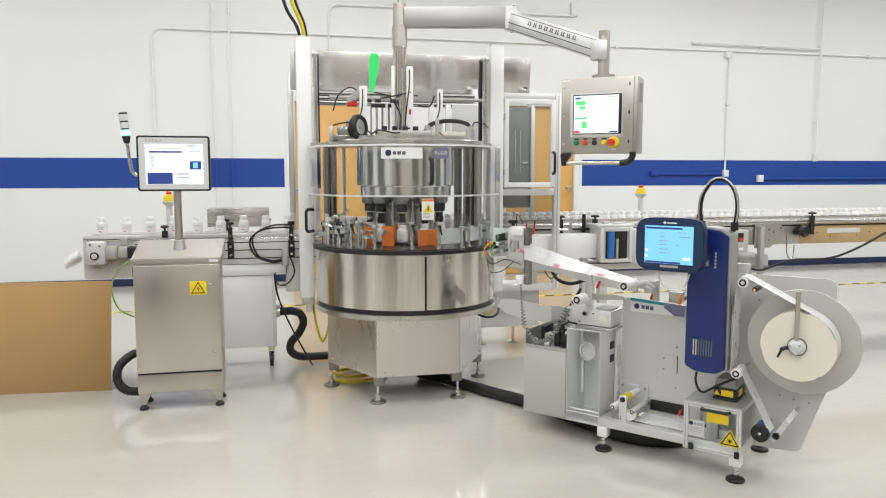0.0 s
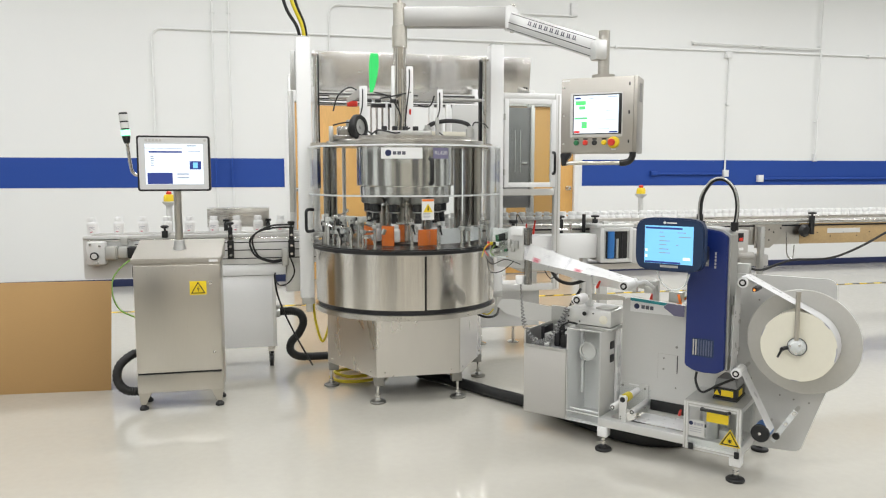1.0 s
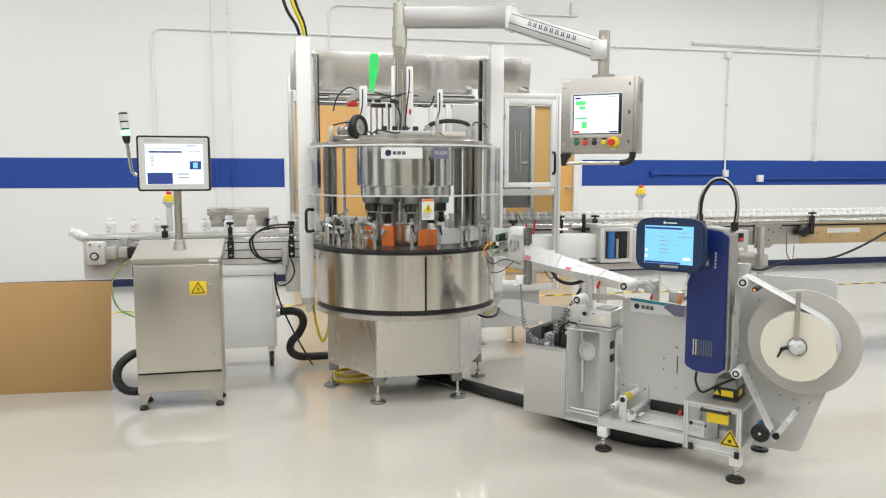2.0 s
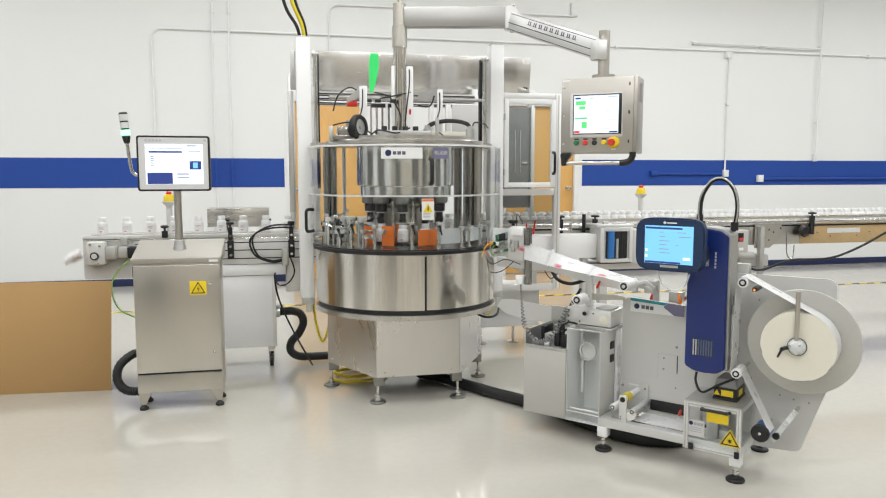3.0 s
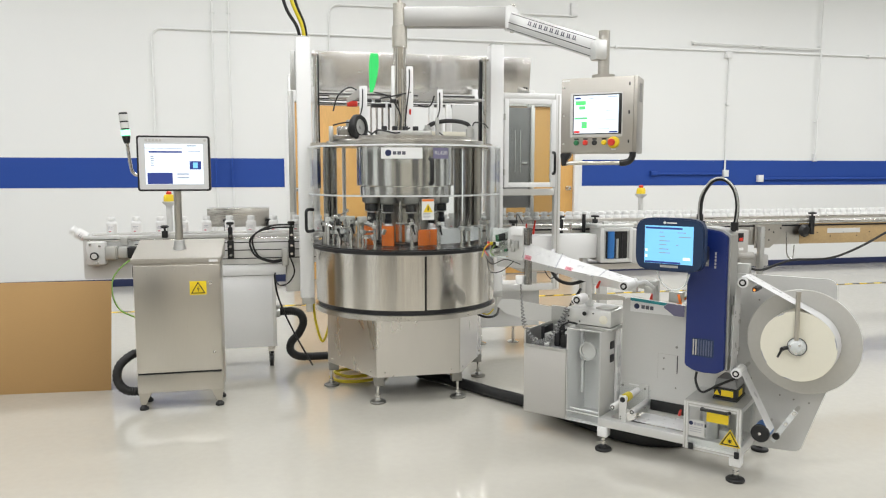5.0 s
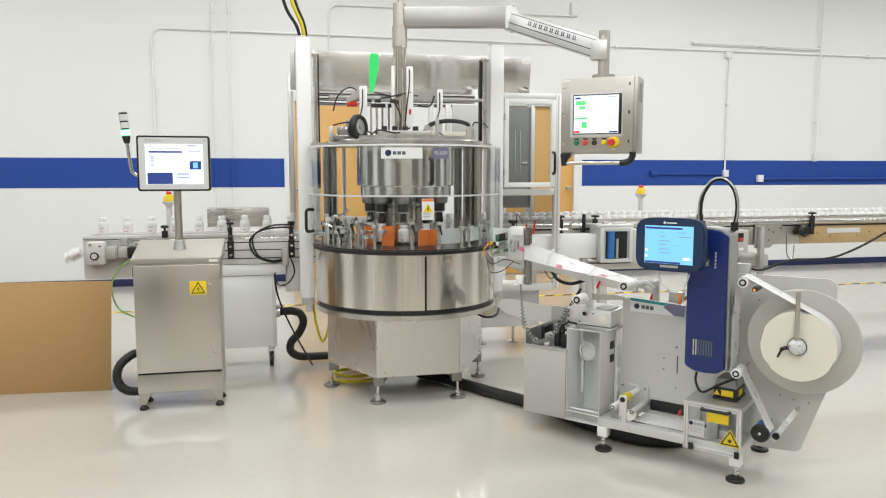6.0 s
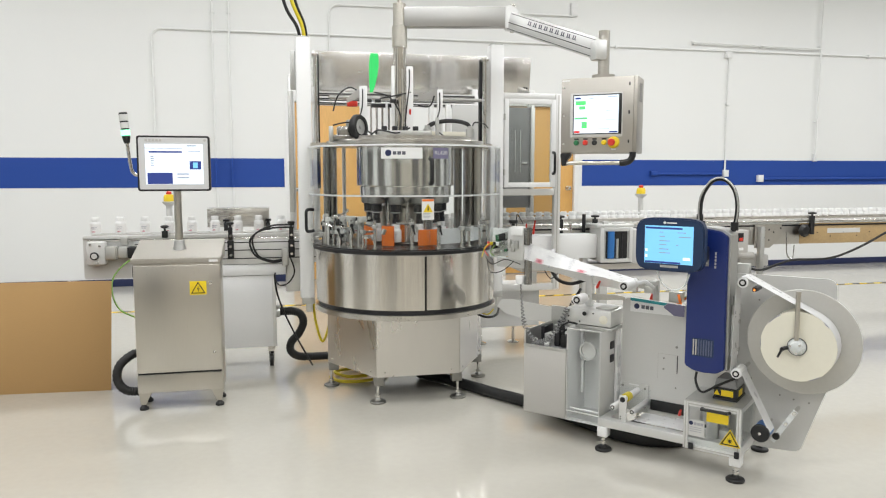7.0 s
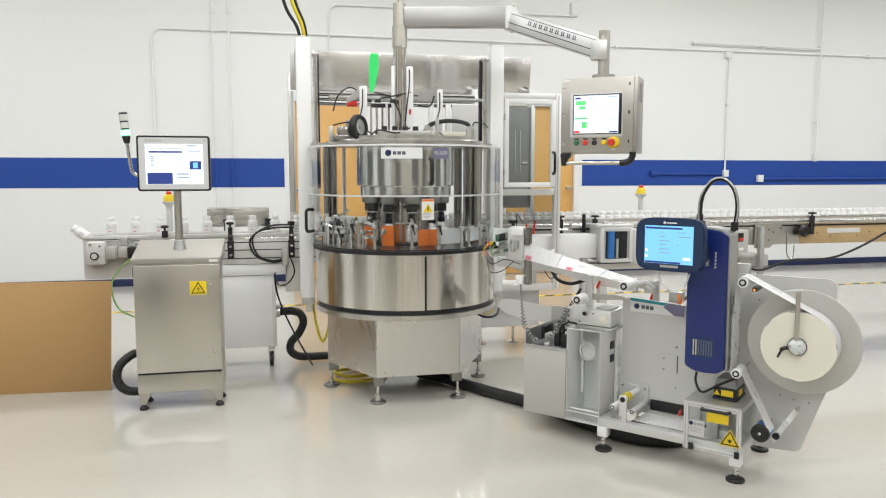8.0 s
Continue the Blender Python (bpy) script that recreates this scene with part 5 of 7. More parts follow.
    box(bm, -0.72, -0.60, f + 0.05, r - 0.04, 0.50, 0.70, 0.004)
    part("end_bracket", bm, ALU, c)
    for k in (0, 0.016):
        bm = B()
        tube(bm, [(-0.66, 0.47, 0.957 - k), (-0.80, 0.46, 0.955 - k), (-0.90, 0.45, 0.91), (-0.945 + k, 0.45, 0.85), (-0.91 + k, 0.45, 0.76), (-0.81, 0.46, 0.715 + k * 0.6), (-0.74, 0.48, 0.72 + k * 0.6)], 0.006, 8, 8)
        part("air_hose", bm, RUBBER, c)
    for pts, rr in (([(-0.69, 0.49, 0.74), (-0.665, 0.47, 0.65), (-0.70, 0.46, 0.58), (-0.76, 0.46, 0.56), (-0.79, 0.47, 0.60), (-0.79, 0.49, 0.64)], 0.005), ([(-0.795, 0.49, 0.63), (-0.78, 0.5, 0.50), (-0.73, 0.52, 0.35), (-0.66, 0.5, 0.2), (-0.56, 0.42, 0.02)], 0.006)):
        bm = B()
        tube(bm, pts, rr, 8, 8)
        part("cable", bm, BLACK, c)
    w = thing("earth_wire", LINE, (-1.60, 0.2, 0.7), "thin green and yellow earth wire loop", "wire")
    bm = B()
    tube(bm, [(-1.62, 0.44, 0.77), (-1.69, 0.40, 0.74), (-1.75, 0.32, 0.66), (-1.745, 0.26, 0.56), (-1.69, 0.18, 0.485), (-1.58, 0.05, 0.46), (-1.525, -0.02, 0.46)], 0.005, 8, 8)
    part("sheath", bm, GREENWIRE, w)


discharge_conveyor()


def supply_conveyor():
    c = thing("supply_conveyor", LINE, (2.5, BELT_B, 0), "long stainless bottle conveyor feeding the machine", "conveyor", "conveyors of the line")
    f, r = 0.52, 0.72
    for y in (f, r - 0.012):
        bm = B()
        box(bm, 0.45, 3.20, y, y + 0.012, 0.745, 0.905, 0.002)
        part("side_plate", bm, STEELH, c)
        bm = B()
        box(bm, 3.202, 6.9, y, y + 0.012, 0.745, 0.905, 0.002)
        part("tan_side_plate", bm, TAN, c, "tan-toned side plate")
    bm = B()
    for k in range(12):
        x = 3.24 + k * 0.12
        rod(bm, (x, f + 0.002, 0.80 + 0.03 * (k % 2)), (x, f - 0.003, 0.80 + 0.03 * (k % 2)), 0.005, seg=8)
    part("bolt_heads", bm, DARK, c, kind="stuff")
    bm = B()
    box(bm, 3.45, 3.75, f - 0.003, f + 0.001, 0.825, 0.862)
    part("name_tag", bm, GREY, c)
    bm = B()
    prism(bm, ngon_round(0.40, 6.9, 0.86, BELT_Z, 0.026, 5), f + 0.014, r - 0.014)
    part("belt", bm, GREYP, c)
    for y, z in ((f - 0.02, 0.955), (f - 0.02, 0.925), (r + 0.012, 0.955), (r + 0.012, 0.99)):
        bm = B()
        if z > 0.95 and y < r:
            box(bm, 0.45, 6.9, y - 0.004, y + 0.006, z - 0.012, z + 0.012, 0.003)
        else:
            rod(bm, (0.45, y, z), (6.9, y, z), 0.008, seg=10)
        part("guide_rail", bm, STEELH if y < r else COVER, c)
    # shade below the rail, laid on the side plate as a dark strip
    bm = B()
    box(bm, 0.45, 6.9, f - 0.004, f - 0.001, 0.884, 0.896)
    part("shadow_line", bm, DARK, c, "dark strip painting the shade under the rail")
    bm = B()
    box(bm, 0.45, 6.9, f - 0.006, f - 0.003, 0.906, 0.936)
    pane("clear_side_guard", bm, GLASS, c, "clear strip along the belt")
    for x in (1.205, 1.47, 3.28):
        bm = B()
        box(bm, x - 0.018, x + 0.018, f - 0.045, f - 0.021, 0.82, 0.965, 0.004)
        b = part("guide_bracket", bm, BLACK, c, "black guide rail bracket")
        bm = B()
        spin(bm, [(0.008, 0), (0.008, 0.012), (0.03, 0.016), (0.032, 0.026), (0.01, 0.032)], (x, f - 0.033, 0.963), (0, 0, 1), 16)
        part("clamp_knob", bm, BLACK, b)
        if x > 3:
            bm = B()
            spin(bm, [(0.045, 0), (0.05, 0.012), (0.03, 0.03)], (x - 0.06, f - 0.02, 0.85), (0, -1, 0), 20)
            part("round_clamp", bm, BLACK, b)
    bm = B()
    rod(bm, (1.385, f - 0.03, 0.87), (1.385, f - 0.03, 1.0), 0.013, seg=12)
    part("sensor_barrel", bm, BLACK, c)
    for x in (2.32,):
        bm = B()
        box(bm, x - 0.03, x + 0.02, f - 0.035, f - 0.02, 0.92, 0.99, 0.004)
        part("cable_clamp", bm, BLACK, c)
    # stands
    for x in (2.835, 5.4):
        bm = B()
        box(bm, x - 0.018, x + 0.018, f - 0.06, f - 0.014, 0.03, 0.885, 0.004)
        box(bm, x - 0.02, x + 0.03, r, r + 0.05, 0.03, 0.87, 0.005)
        box(bm, x - 0.02, x + 0.03, f - 0.01, r - 0.001, 0.30, 0.35, 0.005)
        st = part("stand", bm, ALUDULL, c)
        for y in (f - 0.036, r + 0.025):
            bm = B()
            spin(bm, [(0.04, 0), (0.04, 0.01), (0.012, 0.02), (0.01, 0.035)], (x + 0.005, y, 0), (0, 0, 1), 18)
            part("foot_pad", bm, RUBBER, st)
    bm = B()
    prism(bm, [(2.80, 0.90), (3.03, 0.90), (3.03, 0.80), (2.93, 0.72), (2.80, 0.72)], f - 0.012, f - 0.006)
    part("gusset", bm, STEELH, c)
    for dx, dz in ((0.02, 0.86), (0.06, 0.86), (0.1, 0.84), (0.02, 0.80), (0.06, 0.78), (0.16, 0.87)):
        bm = B()
        rod(bm, (2.86 + dx, f - 0.011, dz), (2.86 + dx, f - 0.016, dz), 0.006, seg=8)
        part("bolt", bm, DARK, c)
    bm = B()
    tube(bm, [(3.06, f - 0.03, 0.85), (3.06, f - 0.04, 0.70), (3.075, f - 0.05, 0.645), (3.11, f - 0.05, 0.645), (3.125, f - 0.04, 0.74)], 0.005, 8, 6)
    part("wire_hook", bm, CHROME, c)
    bm = B()
    box(bm, 2.555, 2.66, f - 0.13, f - 0.001, 0.70, 0.87, 0.004)
    sw = part("switch_box", bm, GREYP, c)
    bm = B()
    box(bm, 2.572, 2.618, f - 0.134, f - 0.128, 0.785, 0.85, 0.003)
    part("switch_plate", bm, BLACK, sw)
    bm = B()
    box(bm, 2.58, 2.61, f - 0.138, f - 0.133, 0.79, 0.815, 0.003)
    part("red_rocker", bm, RED, sw)
    bm = B()
    box(bm, 2.585, 2.62, f - 0.132, f - 0.129, 0.72, 0.74)
    part("switch_tag", bm, COVER, sw)
    bm = B()
    rod(bm, (2.43, f - 0.02, 0.68), (2.78, f - 0.02, 0.665), 0.026, seg=16)
    box(bm, 2.68, 2.93, f - 0.01, f + 0.10, 0.58, 0.665, 0.008)
    part("drive_shaft", bm, GREYP, c)
    stop_button(c, 1.99, 0.80, 1.150, 0.80)
    bm = B()
    box(bm, 1.95, 2.03, r - 0.01, 0.83, 0.78, 0.81, 0.003)
    part("stem_bracket", bm, ALU, c)
    # base housing behind the machine
    bm = B()
    box(bm, 0.66, 1.16, 0.78, 1.0, 0.14, 0.46, 0.004)
    part("base_housing", bm, COVER, c, "white base housing")
    for x in (0.72, 0.98):
        bm = B()
        spin(bm, [(0.045, 0), (0.045, 0.008), (0.012, 0.02), (0.010, 0.14)], (x, 0.86, 0), (0, 0, 1), 20)
        part("foot_pad", bm, CHROME, c)
    for x in (0.72, 1.05):
        bm = B()
        box(bm, x, x + 0.06, 0.70, 0.80, 0.44, 0.80, 0.004)
        part("riser", bm, ALU, c)
    # black cable running off
    k = thing("floor_cable", LINE, (2.8, 0.4, 0.6), "black cable slung along the conveyor", "cable", "cables")
    bm = B()
    tube(bm, [(2.64, f - 0.08, 0.60), (2.79, f - 0.10, 0.562), (2.94, f - 0.1, 0.602), (3.08, f - 0.1, 0.633), (3.40, f - 0.1, 0.638), (3.66, f - 0.1, 0.716), (3.90, f - 0.1, 0.827), (4.05, f - 0.06, 0.87)], 0.009, 10, 8)
    part("sheath", bm, RUBBER, k)


supply_conveyor()


def infeed_station():
    """Guards and inspection box between the labelling machine and the supply conveyor."""
    s = thing("inspection_station", LINE, (1.48, 0.33, 0), "grey inspection box with a dark window on a stand", "inspection box")
    x0, x1, y0, y1 = 1.409, 1.646, 0.26, 0.44
    bm = B()
    box(bm, x0, x1, y0, y1, 0.680, 0.914, 0.006)
    part("case", bm, GREY, s)
    bm = B()
    frame_rect(bm, x0 - 0.002, x1 + 0.002, 0.675, 0.918, y0 - 0.014, y0 - 0.001, 0.026)
    part("window_frame", bm, ALU, s)
    bm = B()
    prism(bm, ngon_round(x0 + 0.040, x1 - 0.036, 0.700, 0.898, 0.016, 4), y0 - 0.006, y0 - 0.002)
    part("dark_window", bm, BLACK, s, "dark window with a blue cylinder")
    for xx, rr, mt, zz in ((x0 + 0.078, 0.042, BLUEPART, 0.892), (x0 + 0.125, 0.018, ALUDULL, 0.84), (x0 + 0.160, 0.012, DARK, 0.88)):
        bm = B()
        rod(bm, (xx, y0 - 0.004, 0.705), (xx, y0 - 0.004, zz), rr * 0.6, seg=16)
        part("cylinder", bm, mt, s)
    bm = B()
    box(bm, x0 - 0.02, x1 + 0.03, y0 + 0.02, y1 + 0.02, 0.919, 0.937, 0.004)
    box(bm, x0 + 0.05, x0 + 0.09, y0 + 0.06, y0 + 0.09, 0.936, 0.956, 0.003)
    box(bm, x0 + 0.12, x0 + 0.22, y0 + 0.06, y0 + 0.08, 0.936, 0.95, 0.003)
    part("top_clamp", bm, ALU, s)
    bm = B()
    box(bm, x1 + 0.012, x1 + 0.09, y0 + 0.01, y1, 0.66, 0.90, 0.005)
    part("side_case", bm, GREY, s)
    bm = B()
    box(bm, 1.44, 1.50, 0.32, 0.38, 0.02, 0.682, 0.005)
    part("stand", bm, ALU, s)
    bm = B()
    box(bm, 1.38, 1.56, 0.28, 0.42, 0.0, 0.02, 0.004)
    part("stand_foot", bm, DARK, s)
    w = thing("infeed_guard", LINE, (1.1, 0.30, 0), "white infeed guard box on a stainless tray", "machine guard")
    bm = B()
    box(bm, 0.86, 1.404, 0.30, 0.46, 0.705, 0.868, 0.005)
    part("guard_box", bm, COVER, w)
    bm = B()
    box(bm, 0.84, 1.80, 0.26, 0.48, 0.625, 0.665, 0.003)
    part("tray", bm, STEELH, w)
    for x in (1.335,):
        bm = B()
        box(bm, x - 0.02, x + 0.02, 0.34, 0.40, 0.02, 0.736, 0.004)
        part("stand", bm, ALU, w)
        bm = B()
        box(bm, x - 0.05, x + 0.05, 0.30, 0.44, 0.0, 0.02, 0.003)
        part("stand_foot", bm, DARK, w)
    for x0, x1, z in ((1.10, 1.22, 0.905), (1.22, 1.30, 0.935)):
        bm = B()
        rod(bm, (x0, 0.33, z), (x1, 0.33, z), 0.007, seg=10)
        rod(bm, (x0, 0.33, 0.88), (x0, 0.33, z + 0.01), 0.009, seg=10)
        part("guide_rod", bm, CHROME, w)
    for x, dz in ((0.87, 0.0), (0.93, 0.02)):
        bm = B()
        rod(bm, (x, 0.29, 0.88), (x + 0.01, 0.28, 0.955 + dz), 0.008, 0.005, seg=10)
        part("red_lever", bm, RED, w)


infeed_station()


# ---- label applicator ----
def roller(p, s, z, b0, b1, r, material, ringed=True, name="roller", label=""):
    bm = B()
    spin(bm, [(r * 0.9, 0), (r, 0.003), (r, b1 - b0 - 0.003), (r * 0.9, b1 - b0)], (s, b0, z), (0, 1, 0), 28)
    ro = part(name, bm, material, p, label)
    if ringed:
        bm = B()
        spin(bm, [(r * 0.66, 0), (r * 0.66, 0.003), (r * 0.42, 0.003), (r * 0.42, 0.001), (0.001, 0.001)], (s, b0, z), (0, -1, 0), 24)
        part("end_ring", bm, BLACK, ro)
        bm = B()
        rod(bm, (s, b0 + 0.001, z), (s, b0 - 0.0035, z), r * 0.36, seg=18)
        part("end_cap", bm, ALU, ro)
    bm = B()
    rod(bm, (s, b0 + 0.01, z), (s, 0.205, z), min(0.008, r * 0.5), seg=12)
    part("axle", bm, CHROME, ro)
    return ro


def ribbon(name, parent, lines, material, label=""):
    """A thin strip between two edges: a list of pairs of points."""
    bm = B()
    prev = None
    for a, b in lines:
        cur = (bm.verts.new(a), bm.verts.new(b))
        if prev:
            bm.faces.new((prev[0], cur[0], cur[1], prev[1]))
        prev = cur
    bmesh.ops.recalc_face_normals(bm, faces=bm.faces[:])
    bmesh.ops.solidify(bm, geom=bm.faces[:], thickness=0.0008)
    return part(name, bm, material, parent, label)


ROLL_S, ROLL_Z, ROLL_R = 0.217, 0.612, 0.140
WEB_A = (Vector((-0.52, 0.0, 0.809)), Vector((-0.52, 0.115, 0.809)))
WEB_B = (Vector((-1.052, 0.03, 0.868)), Vector((-1.050, 0.035, 0.957)))


def web_point(w):
    """Lower and upper edge of the label web; w runs from the roller (0) to the peel bar (1)."""
    lo, hi = WEB_A[0].lerp(WEB_B[0], w), WEB_A[1].lerp(WEB_B[1], w)
    sag = Vector((0, 0, -0.006 * math.sin(math.pi * w)))
    return lo + sag, hi + sag


def label_applicator():
    p = thing("label_applicator", SKEW, (-0.3, 0.2, 0), "grey label applicator with a large roll of labels", "label applicator")
    # base
    for y0, y1 in ((-0.02, 0.025), (0.405, 0.45)):
        bm = B()
        box(bm, -0.62, 0.025, y0, y1, 0.116, 0.156, 0.004)
        part("base_beam", bm, ALU, p)
    for x in (-0.62, -0.32, -0.02):
        bm = B()
        box(bm, x, x + 0.045, 0.026, 0.404, 0.118, 0.154, 0.004)
        part("cross_beam", bm, ALU, p)
    for x, y in ((-0.597, 0.0), (0.0, 0.0), (0.0, 0.43), (-0.597, 0.43)):
        bm = B()
        box(bm, x - 0.024, x + 0.024, y - 0.024, y + 0.024, 0.068, 0.145 if y > 0.2 else 0.116, 0.004)
        part("leg_block", bm, COVER, p)
        levelling_foot(p, x, y, 0.07, 0.039, True)
    # main plate and its banner
    bm = B()
    prism(bm, [(-0.60, 0.15), (-0.60, 0.690), (-0.557, 0.703), (-0.299, 0.690), (-0.13, 0.686), (-0.13, 0.15)], 0.20, 0.212)
    part("main_plate", bm, GREY, p)
    bm = B()
    prism(bm, [(-0.128, 0.10), (-0.128, 0.858), (0.285, 0.862), (0.305, 0.855), (0.316, 0.835), (0.318, 0.76), (0.296, 0.385), (0.21, 0.122), (0.19, 0.108), (0.08, 0.10)], 0.200, 0.212)
    rp = part("roll_plate", bm, GREY, p, "grey back plate behind the roll")
    for x, z in ((0.12, 0.345), (0.175, 0.335), (0.235, 0.33), (0.20, 0.37), (0.02, 0.75), (0.0, 0.40)):
        bm = B()
        rod(bm, (x, 0.201, z), (x, 0.197, z), 0.0038, seg=10)
        part("bolt", bm, ZINC, rp)
    bm = B()
    prism(bm, [(-0.557, 0.637), (-0.557, 0.7025), (-0.299, 0.6895), (-0.299, 0.638)], 0.190, 0.198)
    ban = part("banner", bm, COVER, p, "white banner with a teal edge and round mark")
    bm = B()
    prism(bm, [(-0.557, 0.690), (-0.557, 0.7035), (-0.378, 0.6945), (-0.390, 0.6815)], 0.1875, 0.1905)
    part("teal_edge", bm, TEAL, ban)
    bm = B()
    prism(bm, [(-0.376, 0.6942), (-0.2985, 0.690), (-0.2985, 0.638), (-0.345, 0.638), (-0.396, 0.674)], 0.1875, 0.1905)
    part("dark_corner", bm, PURPLE, ban)
    bm = B()
    rod(bm, (-0.525, 0.1905, 0.665), (-0.525, 0.187, 0.665), 0.013, seg=24)
    part("round_mark", bm, NAVY, ban)
    for k in range(3):
        bm = B()
        box(bm, -0.502 + k * 0.021, -0.486 + k * 0.021, 0.187, 0.1905, 0.656 - k * 0.001, 0.673 - k * 0.001)
        part("mark_bar", bm, DARKINK, ban)
    for x, z, r in ((-0.390, 0.43, 0.004), (-0.391, 0.378, 0.004), (-0.331, 0.49, 0.006), (-0.330, 0.296, 0.004)):
        bm = B()
        rod(bm, (x, 0.201, z), (x, 0.197, z), r, seg=10)
        part("screw", bm, ZINC, p)
    bm = B()
    box(bm, -0.418, -0.329, 0.1992, 0.2005, 0.450, 0.4512)
    box(bm, -0.4186, -0.4176, 0.1992, 0.2005, 0.330, 0.450)
    part("hatch_seam", bm, GREYP, p, "fine seam of a flush hatch")
    bm = B()
    box(bm, -0.3275, -0.3245, 0.1965, 0.2005, 0.365, 0.45)
    part("slot", bm, DARK, p)
    bm = B()
    box(bm, -0.596, -0.457, 0.186, 0.1995, 0.160, 0.288, 0.002)
    rb = part("roller_plate", bm, GREY, p, "small grey plate behind the lower rollers")
    bm = B()
    box(bm, -0.552, -0.503, 0.1845, 0.1865, 0.279, 0.285)
    part("pale_tag", bm, COVER, rb)
    for x, z in ((-0.583, 0.271), (-0.472, 0.270), (-0.583, 0.18), (-0.472, 0.18)):
        bm = B()
        spin(bm, [(0.006, 0), (0.006, 0.003), (0.003, 0.004)], (x, 0.186, z), (0, -1, 0), 12)
        part("screw", bm, ZINC, rb)
    bm = B()
    box(bm, -0.447, -0.285, 0.192, 0.2005, 0.172, 0.222, 0.002)
    part("black_slot", bm, BLACK, p)
    bm = B()
    prism(bm, [(-0.59, 0.16), (-0.44, 0.16), (-0.44, 0.27), (-0.59, 0.275)], 0.17, 0.176)
    part("clear_shield", bm, ACRYL, p).visible_shadow = False
    # left box with an open tray of fittings
    bm = B()
    box(bm, -1.03, -0.799, 0.0, 0.30, 0.105, 0.440, 0.004)
    lb = part("left_housing", bm, GREYP, p, "warm grey sheet-metal housing")
    bm = B()
    frame_rect(bm, -1.032, -0.797, 0.438, 0.452, -0.002, 0.004, 0.007, 0.001)
    box(bm, -1.032, -0.797, 0.29, 0.302, 0.44, 0.60, 0.003)
    box(bm, -1.032, -1.022, 0.004, 0.29, 0.44, 0.52, 0.002)
    part("tray_wall", bm, ALUDULL, lb)
    bm = B()
    box(bm, -1.02, -0.80, 0.012, 0.288, 0.441, 0.447)
    part("tray_floor", bm, INNER, lb)
    for x0, x1, y0, y1, h, mt in ((-0.96, -0.90, 0.08, 0.15, 0.05, ALUDULL), (-0.89, -0.86, 0.05, 0.11, 0.07, DARK), (-0.85, -0.82, 0.04, 0.09, 0.06, BLACK), (-0.99, -0.97, 0.1, 0.2, 0.08, DARK), (-0.88, -0.83, 0.14, 0.22, 0.09, BLACK), (-0.94, -0.89, 0.18, 0.25, 0.1, DARK), (-1.005, -0.985, 0.03, 0.06, 0.03, ALU), (-0.965, -0.945, 0.03, 0.05, 0.025, ALUDULL), (-0.93, -0.90, 0.02, 0.045, 0.02, ALU), (-0.86, -0.84, 0.105, 0.125, 0.11, COVER), (-1.0, -0.93, 0.255, 0.28, 0.06, ALUDULL)):
        bm = B()
        box(bm, x0, x1, y0, y1, 0.447, 0.447 + h, 0.005)
        part("tray_fitting", bm, mt, lb)
    for pts in ([(-0.87, 0.07, 0.50), (-0.85, 0.05, 0.55), (-0.81, 0.05, 0.575), (-0.77, 0.06, 0.57)], [(-0.9, 0.12, 0.49), (-0.87, 0.1, 0.56), (-0.86, 0.14, 0.61), (-0.85, 0.15, 0.65)], [(-0.84, 0.06, 0.5), (-0.83, 0.04, 0.53), (-0.80, 0.03, 0.55)]):
        bm = B()
        tube(bm, pts, 0.005, 8, 8)
        part("cable", bm, BLACK, lb)
    bm = B()
    base = smooth_line([(-1.076, 0.04, 0.74), (-1.068, 0.04, 0.64), (-1.045, 0.03, 0.54), (-0.985, 0.02, 0.470), (-0.915, 0.03, 0.480), (-0.865, 0.06, 0.56), (-0.835, 0.08, 0.64)], 10)
    coil = []
    n = 420
    for i in range(n):
        u = i / (n - 1) * (len(base) - 1)
        k = min(int(u), len(base) - 2)
        c = base[k].lerp(base[k + 1], u - k)
        t = (base[k + 1] - base[k]).normalized()
        e1 = t.cross(Vector((0, 1, 0))).normalized()
        e2 = t.cross(e1)
        a = i * 2 * math.pi / 12
        rr = 0.0035 + 0.008 * min(1, max(0, (i - 60) / 80))
        coil.append(c + rr * (math.cos(a) * e1 + math.sin(a) * e2))
    tube(bm, coil, 0.0031, 5, 0)
    part("coiled_cord", bm, CORD, p, "grey coiled cord")
    bm = B()
    box(bm, -1.096, -1.055, 0.02, 0.045, 0.742, 0.785, 0.003)
    part("white_connector", bm, COVER, p)
    # clear waste box
    x0, x1, y0, y1, z0, z1 = -0.795, -0.622, 0.0, 0.20, 0.107, 0.560
    bm = B()
    box(bm, x0, x1, y0, y0 + 0.005, z0, z1)
    wb = pane("waste_box_front", bm, ACRYL, p, "clear acrylic box front")
    bm = B()
    frame_rect(bm, x0, x1, z0, z1, y0 - 0.002, y0 + 0.008, 0.005, 0.001)
    box(bm, x0 + 0.005, x1 - 0.005, y0 - 0.002, y0 + 0.006, z0 + 0.045, z0 + 0.050, 0.001)
    part("box_edge", bm, ALU, wb)
    bm = B()
    box(bm, x0 + 0.001, x0 + 0.006, y0 + 0.009, y1, z0, z1)
    box(bm, x0 + 0.006, x1 - 0.007, y1 - 0.006, y1, z0, z1)
    part("box_back", bm, COVER, wb)
    bm = B()
    box(bm, x1 - 0.006, x1, y0 + 0.009, y1, z0 + 0.04, z1 - 0.005, 0.001)
    sp = part("box_side", bm, GREY, p, "grey side wall with two switches")
    for z in (0.41, 0.475):
        bm = B()
        box(bm, x1, x1 + 0.006, 0.11, 0.15, z - 0.018, z + 0.018, 0.002)
